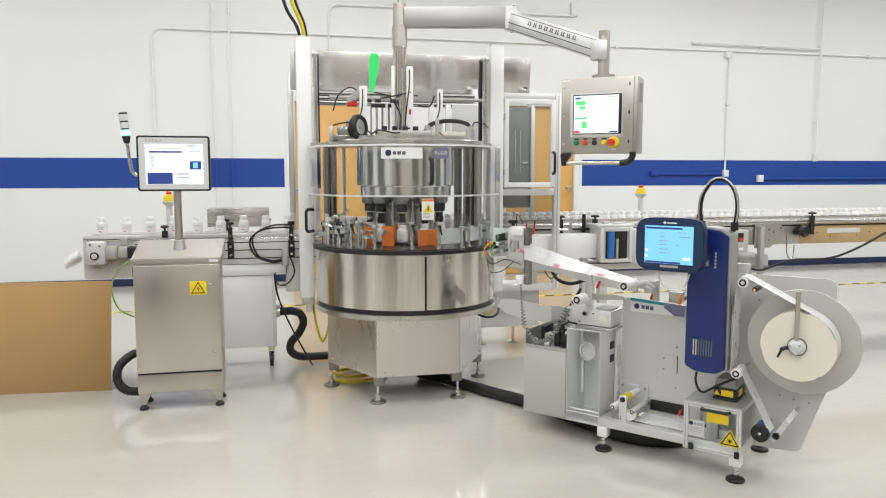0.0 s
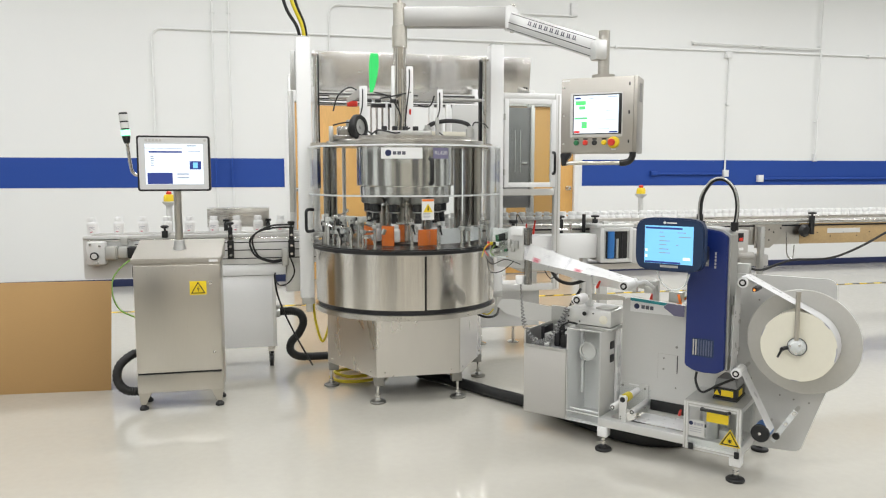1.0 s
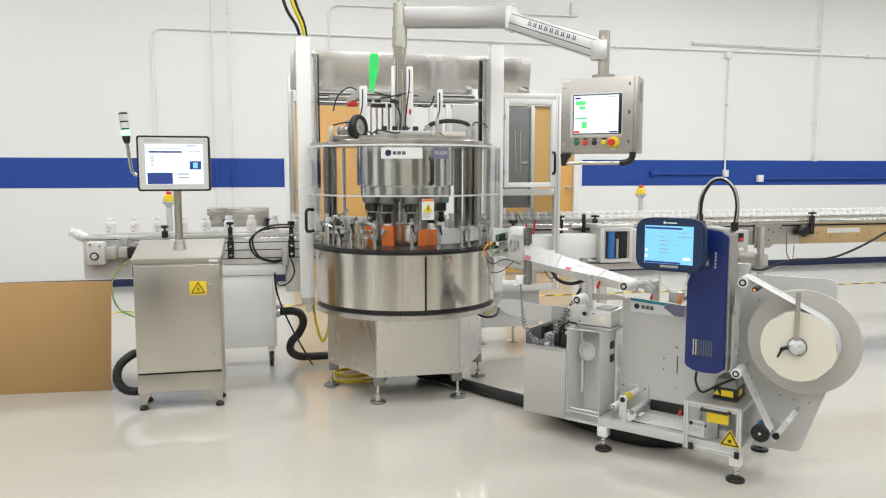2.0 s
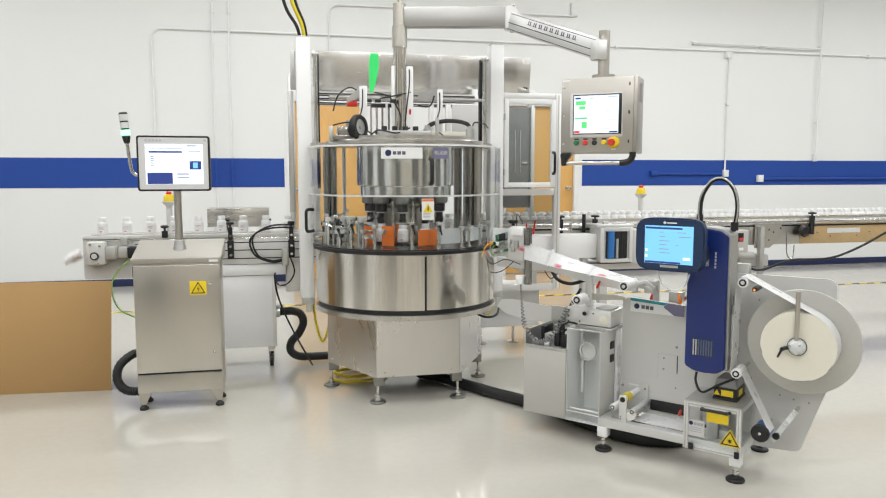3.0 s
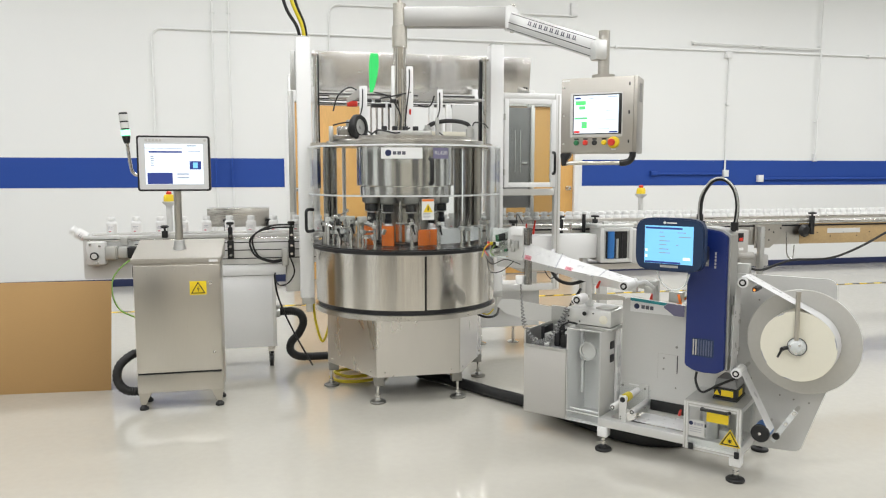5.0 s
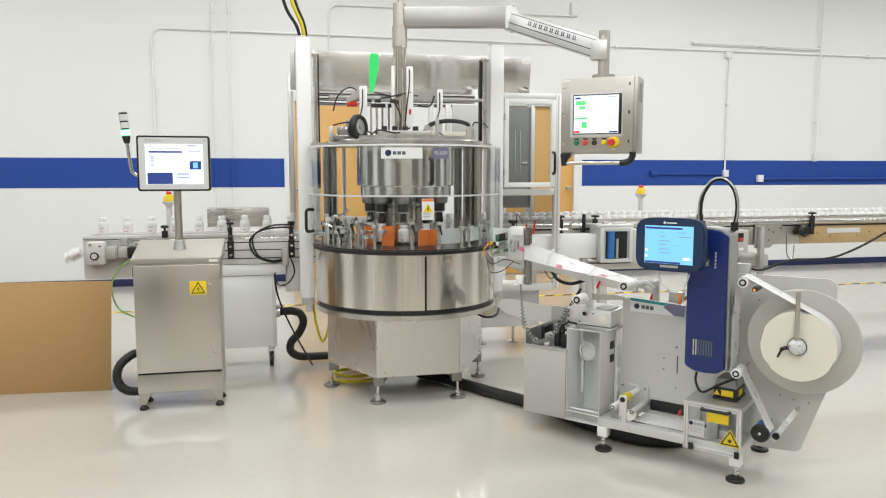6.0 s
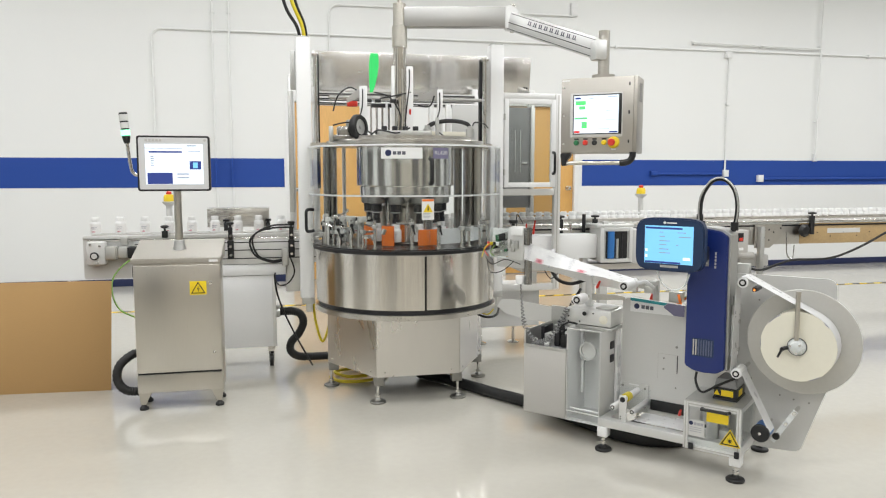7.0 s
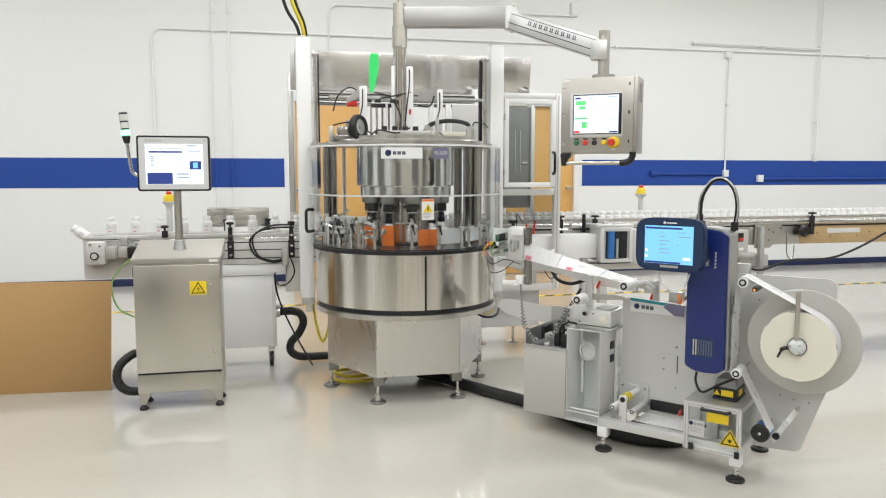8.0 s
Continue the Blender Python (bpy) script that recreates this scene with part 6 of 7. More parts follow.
        part("switch", bm, BLACK, sp)
    bm = B()
    box(bm, x0 + 0.006, x1 - 0.006, y0 + 0.009, y1 - 0.006, z0, z0 + 0.012)
    rod(bm, (x0 + 0.012, 0.03, 0.16), (x1 - 0.012, 0.03, 0.16), 0.006, seg=10)
    part("box_floor", bm, ALU, wb)
    bm = B()
    rod(bm, (-0.757, 0.10, 0.225), (-0.757, 0.10, 0.380), 0.006, seg=12)
    part("white_rod", bm, COVER, wb)
    bm = B()
    spin(bm, [(0.042, 0), (0.044, 0.012), (0.034, 0.013), (0.034, 0.004), (0.001, 0.003)], (-0.721, 0.085, 0.440), (0, -1, 0), 28)
    part("take_up_disc", bm, GREY, wb)
    bm = B()
    tube(bm, [(-0.765, 0.12, 0.545), (-0.772, 0.12, 0.50), (-0.760, 0.11, 0.46), (-0.768, 0.11, 0.42), (-0.752, 0.10, 0.39), (-0.73, 0.11, 0.40)], 0.010, 6, 4, 0.25)
    part("liner_strand", bm, LINER, wb)
    bm = B()
    box(bm, -0.620, -0.602, 0.165, 0.198, 0.15, 0.545, 0.003)
    part("front_post", bm, COVER, p)
    for z0, z1 in ((0.17, 0.24), (0.27, 0.33), (0.36, 0.47)):
        bm = B()
        box(bm, -0.607, -0.6012, 0.164, 0.199, z0, z1)
        part("liner_strip", bm, LINER, p, "crinkled white liner strip")
    # drive box
    bm = B()
    box(bm, -0.845, -0.610, 0.085, 0.285, 0.566, 0.642, 0.004)
    db = part("drive_box", bm, ALU, p, "pale drive box with a round cover")
    bm = B()
    spin(bm, [(0.021, 0), (0.021, 0.004), (0.015, 0.007), (0.002, 0.007)], (-0.648, 0.085, 0.600), (0, -1, 0), 24)
    part("motor_cover", bm, CREAM, db)
    knob(db, -0.742, 0.085, 0.622, (0, -1, 0), 0.010, "drive_knob")
    for x, z in ((-0.83, 0.63), (-0.83, 0.60), (-0.77, 0.58), (-0.70, 0.625), (-0.83, 0.575)):
        bm = B()
        rod(bm, (x, 0.086, z), (x, 0.082, z), 0.004, seg=8)
        part("screw", bm, DARK, db)
    bm = B()
    box(bm, -0.86, -0.60, 0.08, 0.22, 0.548, 0.562, 0.003)
    box(bm, -0.70, -0.62, 0.11, 0.20, 0.642, 0.652, 0.002)
    part("mount_plate", bm, ALUDULL, db)
    bm = B()
    prism(bm, [(-0.80, 0.690), (-0.74, 0.708), (-0.63, 0.714), (-0.575, 0.708), (-0.575, 0.692), (-0.80, 0.672)], 0.16, 0.168)
    part("curved_deck", bm, STEELH, p)
    # rollers and supports
    roller(p, -0.757, 0.694, 0.02, 0.10, 0.025, COVER)
    roller(p, -0.515, 0.785, -0.005, 0.12, 0.024, COVER)
    roller(p, -0.556, 0.212, 0.0, 0.19, 0.015, COVER)
    roller(p, -0.508, 0.258, 0.012, 0.19, 0.014, COVER)
    bm = B()
    rod(bm, (-0.508, 0.03, 0.258), (-0.508, 0.075, 0.258), 0.0205, seg=24)
    part("yellow_sleeve", bm, YCABLE, p, "yellow roller sleeve")
    roller(p, -0.462, 0.208, 0.0, 0.19, 0.014, ALU)
    bm = B()
    box(bm, -0.526, -0.490, 0.0, 0.012, 0.15, 0.276, 0.003)
    rbk = part("roller_bracket", bm, ALU, p)
    bm = B()
    spin(bm, [(0.0125, 0), (0.0125, 0.003), (0.008, 0.003), (0.008, 0.001)], (-0.508, 0.0, 0.258), (0, -1, 0), 24)
    part("bearing_ring", bm, BLACK, rbk)
    for z in (0.166, 0.178):
        bm = B()
        rod(bm, (-0.516, 0.001, z), (-0.516, -0.002, z), 0.003, seg=8)
        part("screw", bm, DARK, rbk)
    bm = B()
    box(bm, -0.46, -0.22, 0.03, 0.16, 0.158, 0.163)
    part("liner_web", bm, LINER, p, "white liner web lying on the base")
    for x, z in ((-0.290, 0.190), (-0.262, 0.165)):
        bm = B()
        rod(bm, (x, 0.14, z), (x + 0.012, 0.12, z + 0.03), 0.007, 0.005, seg=10)
        part("red_lever", bm, RED, p)
    bm = B()
    box(bm, -0.775, -0.742, 0.15, 0.19, 0.645, 0.80, 0.004)
    part("arm_post", bm, ALU, p)
    bm = B()
    box(bm, -0.53, -0.47, 0.135, 0.185, 0.760, 0.792, 0.005)
    box(bm, -0.47, -0.425, 0.13, 0.165, 0.742, 0.772, 0.004)
    box(bm, -0.467, -0.441, 0.235, 0.262, 0.55, 0.79, 0.003)
    box(bm, -0.467, -0.441, 0.189, 0.236, 0.765, 0.79, 0.003)
    part("arm_support", bm, ALUDULL, p)
    bm = B()
    prism(bm, [(-1.06, 0.815), (-1.06, 0.855), (-0.52, 0.765), (-0.52, 0.738), (-0.70, 0.750)], 0.16, 0.19)
    bm2 = B()
    tube(bm2, [(-0.505, 0.10, 0.806), (-0.48, 0.09, 0.792), (-0.455, 0.10, 0.800), (-0.435, 0.11, 0.785), (-0.42, 0.12, 0.770)], 0.009, 7, 4)
    part("waste_liner", bm2, LINER, p, "crumpled waste liner behind the roller")
    part("web_arm", bm, ALU, p, "sloping arm under the label web")
    bm = B()
    rod(bm, (-0.83, 0.13, 0.66), (-0.78, 0.11, 0.735), 0.010, 0.006, seg=12)
    part("clamp_lever", bm, BLACK, p)
    bm = B()
    rod(bm, (-0.70, 0.12, 0.745), (-0.685, 0.12, 0.78), 0.007, 0.005, seg=10)
    part("red_lever", bm, RED, p)
    bm = B()
    box(bm, -0.575, -0.55, 0.12, 0.16, 0.745, 0.79, 0.004)
    part("web_sensor", bm, BLACK, p)
    bm = B()
    tube(bm, [(-1.0, 0.22, 0.80), (-0.95, 0.2, 0.755), (-0.88, 0.2, 0.74), (-0.80, 0.2, 0.765), (-0.72, 0.2, 0.80)], 0.009, 10, 8)
    part("black_hose", bm, RUBBER, p)
    # peel head beside the carousel
    bm = B()
    rod(bm, (-1.040, 0.045, 0.940), (-1.040, 0.045, 1.024), 0.0205, seg=20)
    rod(bm, (-1.043, 0.055, 0.74), (-1.043, 0.055, 0.872), 0.0195, seg=20)
    rod(bm, (-1.040, 0.05, 0.86), (-1.040, 0.05, 0.95), 0.008, seg=12)
    part("peel_roller", bm, COLUMN, p, "upright steel peel roller")
    bm = B()
    box(bm, -1.165, -1.075, 0.06, 0.09, 0.855, 1.02, 0.004)
    ph = part("peel_plate", bm, ALU, p, "white peel head plate")
    bm = B()
    box(bm, -1.29, -1.170, 0.09, 0.098, 0.86, 1.01, 0.001)
    pane("clear_plate", bm, GLASS, ph, "clear acrylic plate")
    bm = B()
    frame_rect(bm, -1.292, -1.168, 0.858, 1.012, 0.088, 0.100, 0.0025, 0.0)
    part("plate_edge", bm, EDGEDIM, ph)
    # white backing added to brighten what shows through the clear plate
    bm = B()
    box(bm, -1.302, -1.168, 0.132, 0.137, 0.862, 1.008, 0.001)
    part("brightening_plate", bm, COVER, ph, "white plate added behind the fittings to brighten them")
    bm = B()
    box(bm, -1.13, -1.06, 0.03, 0.058, 0.985, 1.03, 0.004)
    part("white_block", bm, COVER, ph)
    for k in range(20):
        x, z, w = -1.288 + 0.0066 * k, 0.875 + 0.115 * ((k * 7) % 20) / 20, 0.005 + 0.004 * (k % 3)
        bm = B()
        box(bm, x - w, x + w, 0.101, 0.125, z - w * 1.6, z + w, 0.002)
        part("head_fitting", bm, (ALUDULL, BLACK, COVER, CHROME, DARK, GREENB, ALUDULL)[k % 7], ph)
    for x, z in ((-1.15, 0.94), (-1.13, 0.92), (-1.11, 0.935)):
        bm = B()
        box(bm, x - 0.010, x + 0.010, 0.044, 0.06, z - 0.022, z + 0.022, 0.003)
        part("adjuster", bm, ALUDULL, ph)
    knob(ph, -1.125, 0.045, 1.032, (0, 0, 1), 0.022, "black_knob")
    for pts, mt in (([(-1.28, 0.08, 0.93), (-1.30, 0.05, 0.90), (-1.27, 0.04, 0.87)], RED), ([(-1.26, 0.085, 0.94), (-1.29, 0.05, 0.92), (-1.31, 0.04, 0.86)], YCABLE), ([(-1.25, 0.085, 0.93), (-1.27, 0.06, 0.89), (-1.24, 0.05, 0.87)], GREENWIRE), ([(-1.30, 0.06, 0.86), (-1.24, 0.03, 0.83), (-1.16, 0.03, 0.86), (-1.08, 0.04, 0.84)], BLACK), ([(-1.29, 0.06, 0.85), (-1.25, 0.03, 0.79), (-1.18, 0.03, 0.80), (-1.12, 0.04, 0.85)], BLACK), ([(-1.11, 0.05, 1.02), (-1.10, 0.04, 1.09), (-1.07, 0.05, 1.04)], DARK), ([(-1.03, 0.2, 0.80), (-0.98, 0.18, 0.76), (-0.94, 0.2, 0.80)], BLACK)):
        bm = B()
        tube(bm, pts, 0.0024, 7, 6)
        part("head_cable", bm, mt, ph)
    for k in range(4):
        bm = B()
        box(bm, -1.30 + 0.018 * k, -1.288 + 0.018 * k, 0.075, 0.085, 0.922, 0.94, 0.002)
        part("terminal", bm, (RED, YCABLE, BLACK, COVER)[k], ph)
    bm = B()
    box(bm, -1.30, -1.0, 0.17, 0.20, 0.80, 0.85, 0.003)
    part("head_support", bm, ALU, p)
    bm = B()
    prism(bm, [(-1.39, 0.55), (-1.365, 0.592), (-1.298, 0.5995), (-0.96, 0.58), (-0.86, 0.575), (-0.86, 0.50), (-0.958, 0.498), (-1.20, 0.497), (-1.33, 0.515)], 0.325, 0.330)
    part("deflector_sheet", bm, ALU, p, "wide stainless deflector sheet")
    bm = B()
    box(bm, -1.0, -0.9, 0.30, 0.326, 0.50, 0.56, 0.002)
    part("sheet_bracket", bm, ALU, p)
    # web from roller to peel bar
    ribbon("label_web", p, [web_point(i / 24) for i in range(25)], LINER, "white label web running to the peel bar")
    # roll with flange, hub and retaining bar
    bm = B()
    spin(bm, [(0.213, 0), (0.215, 0.002), (0.215, 0.005), (0.213, 0.007)], (ROLL_S, 0.088, ROLL_Z), (0, 1, 0), 96)
    part("roll_flange", bm, FLANGE, p, "large round grey flange")
    bm = B()
    spin(bm, [(ROLL_R - 0.001, 0), (ROLL_R, 0.001), (ROLL_R, 0.099), (ROLL_R - 0.001, 0.1)], (ROLL_S, -0.014, ROLL_Z), (0, 1, 0), 80)
    rl = part("label_roll", bm, CREAM, p, "cream label roll", at=(ROLL_S, 0.04, ROLL_Z))
    for a, ln in ((20, 22), (75, 12), (190, 16), (300, 10)):
        bm = B()
        for k in range(6):
            t = radians(a + ln * k / 6)
            u = radians(a + ln * (k + 1) / 6)
            q = [(ROLL_S + rr * math.cos(v), ROLL_Z + rr * math.sin(v)) for rr, v in ((ROLL_R + 0.0004, t), (ROLL_R + 0.0004, u), (ROLL_R - 0.0035, u), (ROLL_R - 0.0035, t))]
            prism(bm, q, -0.0152, 0.03 if k in (0, 5) else -0.012)
        part("label_edge_mark", bm, INK, rl)
    bm = B()
    spin(bm, [(0.034, 0), (0.034, 0.004), (0.029, 0.005), (0.028, 0.02), (0.02, 0.035), (0.008, 0.04)], (ROLL_S - 0.002, -0.0145, ROLL_Z), (0, -1, 0), 32)
    hb = part("hub", bm, EDGEDIM, p, "clear and silver hub")
    bm = B()
    spin(bm, [(0.0365, 0), (0.0365, 0.003), (0.0335, 0.003)], (ROLL_S - 0.002, -0.0142, ROLL_Z), (0, -1, 0), 36)
    part("hub_ring", bm, DARK, hb)
    for a in range(3):
        t = radians(40 + 120 * a)
        bm = B()
        rod(bm, (ROLL_S - 0.002 + 0.02 * math.cos(t), -0.03, ROLL_Z + 0.02 * math.sin(t)), (ROLL_S - 0.002 + 0.02 * math.cos(t), -0.052, ROLL_Z + 0.02 * math.sin(t)), 0.005, seg=10)
        part("hub_bolt", bm, CHROME, hb)
    bm = B()
    rod(bm, (ROLL_S - 0.004, -0.028, ROLL_Z + 0.02), (ROLL_S - 0.004, -0.028, ROLL_Z + 0.222), 0.009, seg=16)
    part("retaining_bar", bm, STEEL, p, "upright steel retaining bar")
    bm = B()
    q = Vector((ROLL_S - 0.052, -0.03, ROLL_Z - 0.012))
    rod(bm, q + Vector((0.03, 0.01, 0.01)), q, 0.008, seg=12)
    rod(bm, q, q + Vector((0, -0.014, 0)), 0.008, seg=12)
    rod(bm, q + Vector((0, -0.012, 0)), q + Vector((-0.014, -0.016, -0.034)), 0.0055, 0.004, seg=10)
    part("clamp_lever", bm, BLACK, p)
    # supply web over its rollers
    ta = radians(62)
    tx, tz = ROLL_S + ROLL_R * math.cos(ta), ROLL_Z + ROLL_R * math.sin(ta)
    arc = [(ROLL_S + (ROLL_R + 0.0015) * math.cos(radians(v)), ROLL_Z + (ROLL_R + 0.0015) * math.sin(radians(v))) for v in range(-20, 62, 6)]
    path = arc + [(tx, tz + 0.002), (0.012, 0.872), (-0.006, 0.874), (-0.022, 0.862), (-0.027, 0.845), (-0.036, 0.46)]
    ribbon("supply_web", p, [((a, -0.012, b), (a, 0.083, b)) for a, b in path], LINER, "white supply web")
    roller(p, 0.0, 0.849, -0.015, 0.09, 0.022, COVER)
    roller(p, -0.012, 0.464, -0.015, 0.09, 0.021, COVER)
    d0, d1 = Vector((0.008, 0, 0.470)), Vector((0.128, 0, 0.237))
    ribbon("lower_web", p, [((v.x, -0.01, v.z), (v.x, 0.075, v.z)) for v in (Vector((-0.036, 0, 0.462)), Vector((-0.02, 0, 0.486)), d0, d0.lerp(d1, 0.5), d1)], LINER)
    bm = B()
    spin(bm, [(0.035, 0), (0.037, 0.003), (0.037, 0.012), (0.035, 0.014)], (0.092, -0.016, 0.230), (0, 1, 0), 36)
    dr = part("drive_drum", bm, BLACK, p, "black and blue web drum")
    bm = B()
    rod(bm, (0.092, -0.001, 0.230), (0.092, 0.08, 0.230), 0.034, seg=36)
    part("blue_sleeve", bm, BLUEPART, dr)
    bm = B()
    rod(bm, (0.092, -0.02, 0.230), (0.092, 0.205, 0.230), 0.006, seg=12)
    part("axle", bm, CHROME, dr)
    a, b = Vector((0.115, 0.12, 0.165)), Vector((0.20, 0.12, 0.31))
    d = (b - a).normalized()
    nn = Vector((-d.z, 0, d.x)) * 0.011
    bm = B()
    prism(bm, [((a + nn).x, (a + nn).z), ((a - nn).x, (a - nn).z), ((b - nn).x, (b - nn).z), ((b + nn).x, (b + nn).z)], 0.11, 0.118)
    da = part("dancer_arm", bm, EDGE, p, "pale dancer arm")
    for t in (0.25, 0.6, 0.95):
        c = a.lerp(b, t)
        bm = B()
        rod(bm, (c.x, 0.10, c.z), (c.x, 0.205, c.z), 0.008, seg=12)
        part("pin", bm, CHROME, da)
    knob(da, a.lerp(b, 0.2).x, 0.11, a.lerp(b, 0.2).z, (0, -1, 0), 0.014)
    bm = B()
    box(bm, 0.020, 0.038, 0.06, 0.16, 0.804, 0.822, 0.003)
    ey = part("web_eye", bm, BLACK, p)
    bm = B()
    rod(bm, (0.030, 0.061, 0.812), (0.030, 0.057, 0.812), 0.004, seg=12)
    part("amber_lamp", bm, LEDR, ey)
    bm = B()
    box(bm, -0.128, -0.03, 0.213, 0.25, 0.60, 0.90, 0.004)
    part("back_mast", bm, ALUDULL, p)
    bm = B()
    box(bm, -0.392, -0.328, 0.24, 0.29, 0.69, 0.742, 0.004)
    jb = part("valve_box", bm, ALUDULL, p, "small grey valve box behind the plate")
    bm = B()
    tube(bm, [(-0.345, 0.238, 0.73), (-0.335, 0.228, 0.71), (-0.325, 0.23, 0.67)], 0.006, 8, 6)
    part("orange_lead", bm, ORANGE, jb)
    coder(p)
    laser(p)


def coder(p):
    """Blue printer column with its tablet screen and hose."""
    c = thing("label_printer", SKEW, (-0.155, 0.085, 0.44), "tall blue label printer with pale rounded sides", "printer")
    prof = [(-0.237, 0.462), (-0.20, 0.442), (-0.15, 0.436), (-0.09, 0.440), (-0.056, 0.462), (-0.060, 1.04), (-0.090, 1.060), (-0.15, 1.070), (-0.20, 1.064), (-0.237, 1.048)]
    bm = B()
    prism(bm, prof, 0.012, 0.13)
    bmesh.ops.bevel(bm, geom=bm.edges[:], offset=0.005, segments=2, affect="EDGES")
    part("side_shell", bm, ALUDULL, c, "pale silver shell")
    bm = B()
    mid = (-0.147, 0.754)
    prism(bm, [(mid[0] + (x - mid[0]) * 0.925, mid[1] + (z - mid[1]) * 0.976) for x, z in prof], -0.004, 0.0135)
    bmesh.ops.bevel(bm, geom=bm.edges[:], offset=0.004, segments=2, affect="EDGES")
    fr = part("front_cover", bm, BLUE, c, "deep blue front cover")
    bm = B()
    prism(bm, ngon_round(-0.201, -0.108, 0.513, 0.592, 0.008, 4), -0.0046, -0.0035)
    vent = part("vent_opening", bm, BLUEDARK, fr, "dark louvred vent")
    for k in range(8):
        bm = B()
        x = -0.196 + k * 0.0108
        box(bm, x, x + 0.0055, -0.0075, -0.0044, 0.519, 0.587, 0.001)
        part("vent_slat", bm, GREYP if k < 2 else SLAT, vent)
    bm = B()
    box(bm, -0.158, -0.141, -0.0055, -0.003, 0.905, 0.972, 0.001)
    bd = part("silver_badge", bm, HEADGREY, fr)
    for z in (0.918, 0.938, 0.958):
        bm = B()
        rod(bm, (-0.1495, -0.0054, z), (-0.1495, -0.0072, z), 0.005, seg=12)
        part("key", bm, ALUDULL, bd)
    bars(fr, [(-0.118, -0.111, 0.898 + 0.0145 * k, 0.908 + 0.0145 * k) for k in range(5)], -0.0038, 0.001, GREYP, "mark_bar")
    bm = B()
    box(bm, -0.056, -0.034, 0.05, 0.10, 0.52, 0.70, 0.003)
    br = part("side_bracket", bm, COVER, c)
    for z in (0.55, 0.67):
        bm = B()
        rod(bm, (-0.035, 0.075, z), (-0.025, 0.075, z), 0.010, seg=12)
        part("bolt", bm, CHROME, br)
    bm = B()
    rod(bm, (-0.044, 0.06, 0.70), (-0.044, 0.06, 0.78), 0.009, seg=12)
    box(bm, -0.057, -0.032, 0.05, 0.12, 0.70, 0.74, 0.003)
    part("latch", bm, ALUDULL, c)
    bm = B()
    tube(bm, [(-0.205, 0.09, 1.05), (-0.213, 0.09, 1.12), (-0.205, 0.09, 1.20), (-0.165, 0.09, 1.262), (-0.115, 0.09, 1.268), (-0.075, 0.09, 1.225), (-0.06, 0.09, 1.15), (-0.07, 0.09, 1.05)], 0.0085, 12, 8)
    ho = part("conduit_hose", bm, RUBBER, c, "black hose looped above the printer")
    bm = B()
    tube(bm, [(-0.211, 0.081, 1.05), (-0.218, 0.080, 1.13), (-0.209, 0.080, 1.203), (-0.166, 0.079, 1.267), (-0.114, 0.080, 1.273), (-0.071, 0.082, 1.227), (-0.056, 0.084, 1.15), (-0.066, 0.084, 1.06)], 0.0036, 10, 8)
    part("grey_tube", bm, ALUDULL, ho, "light grey plastic tube beside the hose")
    for x in (-0.207, -0.068):
        bm = B()
        rod(bm, (x, 0.09, 1.055), (x, 0.09, 1.09), 0.016, seg=14)
        part("gland", bm, BLACK, ho)
    bm = B()
    tube(bm, [(-0.19, 0.06, 0.45), (-0.195, 0.05, 0.39), (-0.16, 0.03, 0.35), (-0.10, 0.05, 0.385), (-0.04, 0.06, 0.42), (-0.01, 0.08, 0.44)], 0.0055, 8, 8)
    part("cable", bm, BLACK, c)
    t = thing("touch_screen", SKEW, (-0.28, -0.12, 0.99), "dark blue touch screen with a lit cyan display", "touch screen")
    m = pose(-0.267, -0.12, 0.9995)
    bm = B()
    barrel = []
    for k in range(48):
        ca, sa = math.cos(2 * math.pi * k / 48), math.sin(2 * math.pi * k / 48)
        barrel.append((0.145 * math.copysign(abs(ca) ** 0.42, ca), 0.112 * math.copysign(abs(sa) ** 0.36, sa)))
    prism(bm, barrel, -0.022, 0.024)
    bmesh.ops.bevel(bm, geom=bm.edges[:], offset=0.006, segments=2, affect="EDGES")
    bmesh.ops.transform(bm, matrix=m, verts=bm.verts[:])
    part("housing", bm, BLUEDARK, t)
    X, Y, Z = -0.267, -0.1425, 0.9985
    bm = B()
    box(bm, X - 0.103, X + 0.100, Y - 0.002, Y + 0.001, Z - 0.078, Z + 0.080)
    s = part("display", bm, SCREENC, t, "lit cyan display")
    y = Y - 0.0018
    bars(s, [(X - 0.10, X + 0.055, Z + 0.066, Z + 0.074), (X - 0.10, X + 0.05, Z - 0.077, Z - 0.069)], y, 0.001, SCREENB, "blue_field")
    bars(s, [(X - 0.04, X - 0.025, Z + 0.052, Z + 0.055), (X - 0.04, X - 0.018, Z + 0.034, Z + 0.037), (X - 0.04, X + 0.005, Z + 0.016, Z + 0.019), (X - 0.04, X - 0.01, Z - 0.0, Z + 0.003), (X - 0.04, X + 0.0, Z - 0.018, Z - 0.015), (X - 0.04, X + 0.005, Z - 0.034, Z - 0.031), (X + 0.035, X + 0.07, Z + 0.052, Z + 0.055), (X + 0.04, X + 0.09, Z + 0.034, Z + 0.037), (X + 0.03, X + 0.04, Z + 0.0, Z + 0.003)], y, 0.001, SCREENK, "text_line")
    bars(s, [(X - 0.10, X - 0.09, Z - 0.03, Z - 0.018), (X - 0.10, X - 0.09, Z - 0.055, Z - 0.043), (X + 0.06, X + 0.09, Z - 0.06, Z - 0.048)], y, 0.001, SCREENW, "pale_field")
    bars(t, [(X - 0.035, X + 0.04, Z - 0.094, Z - 0.084)], Y, 0.001, ALUDULL, "silver_bar")
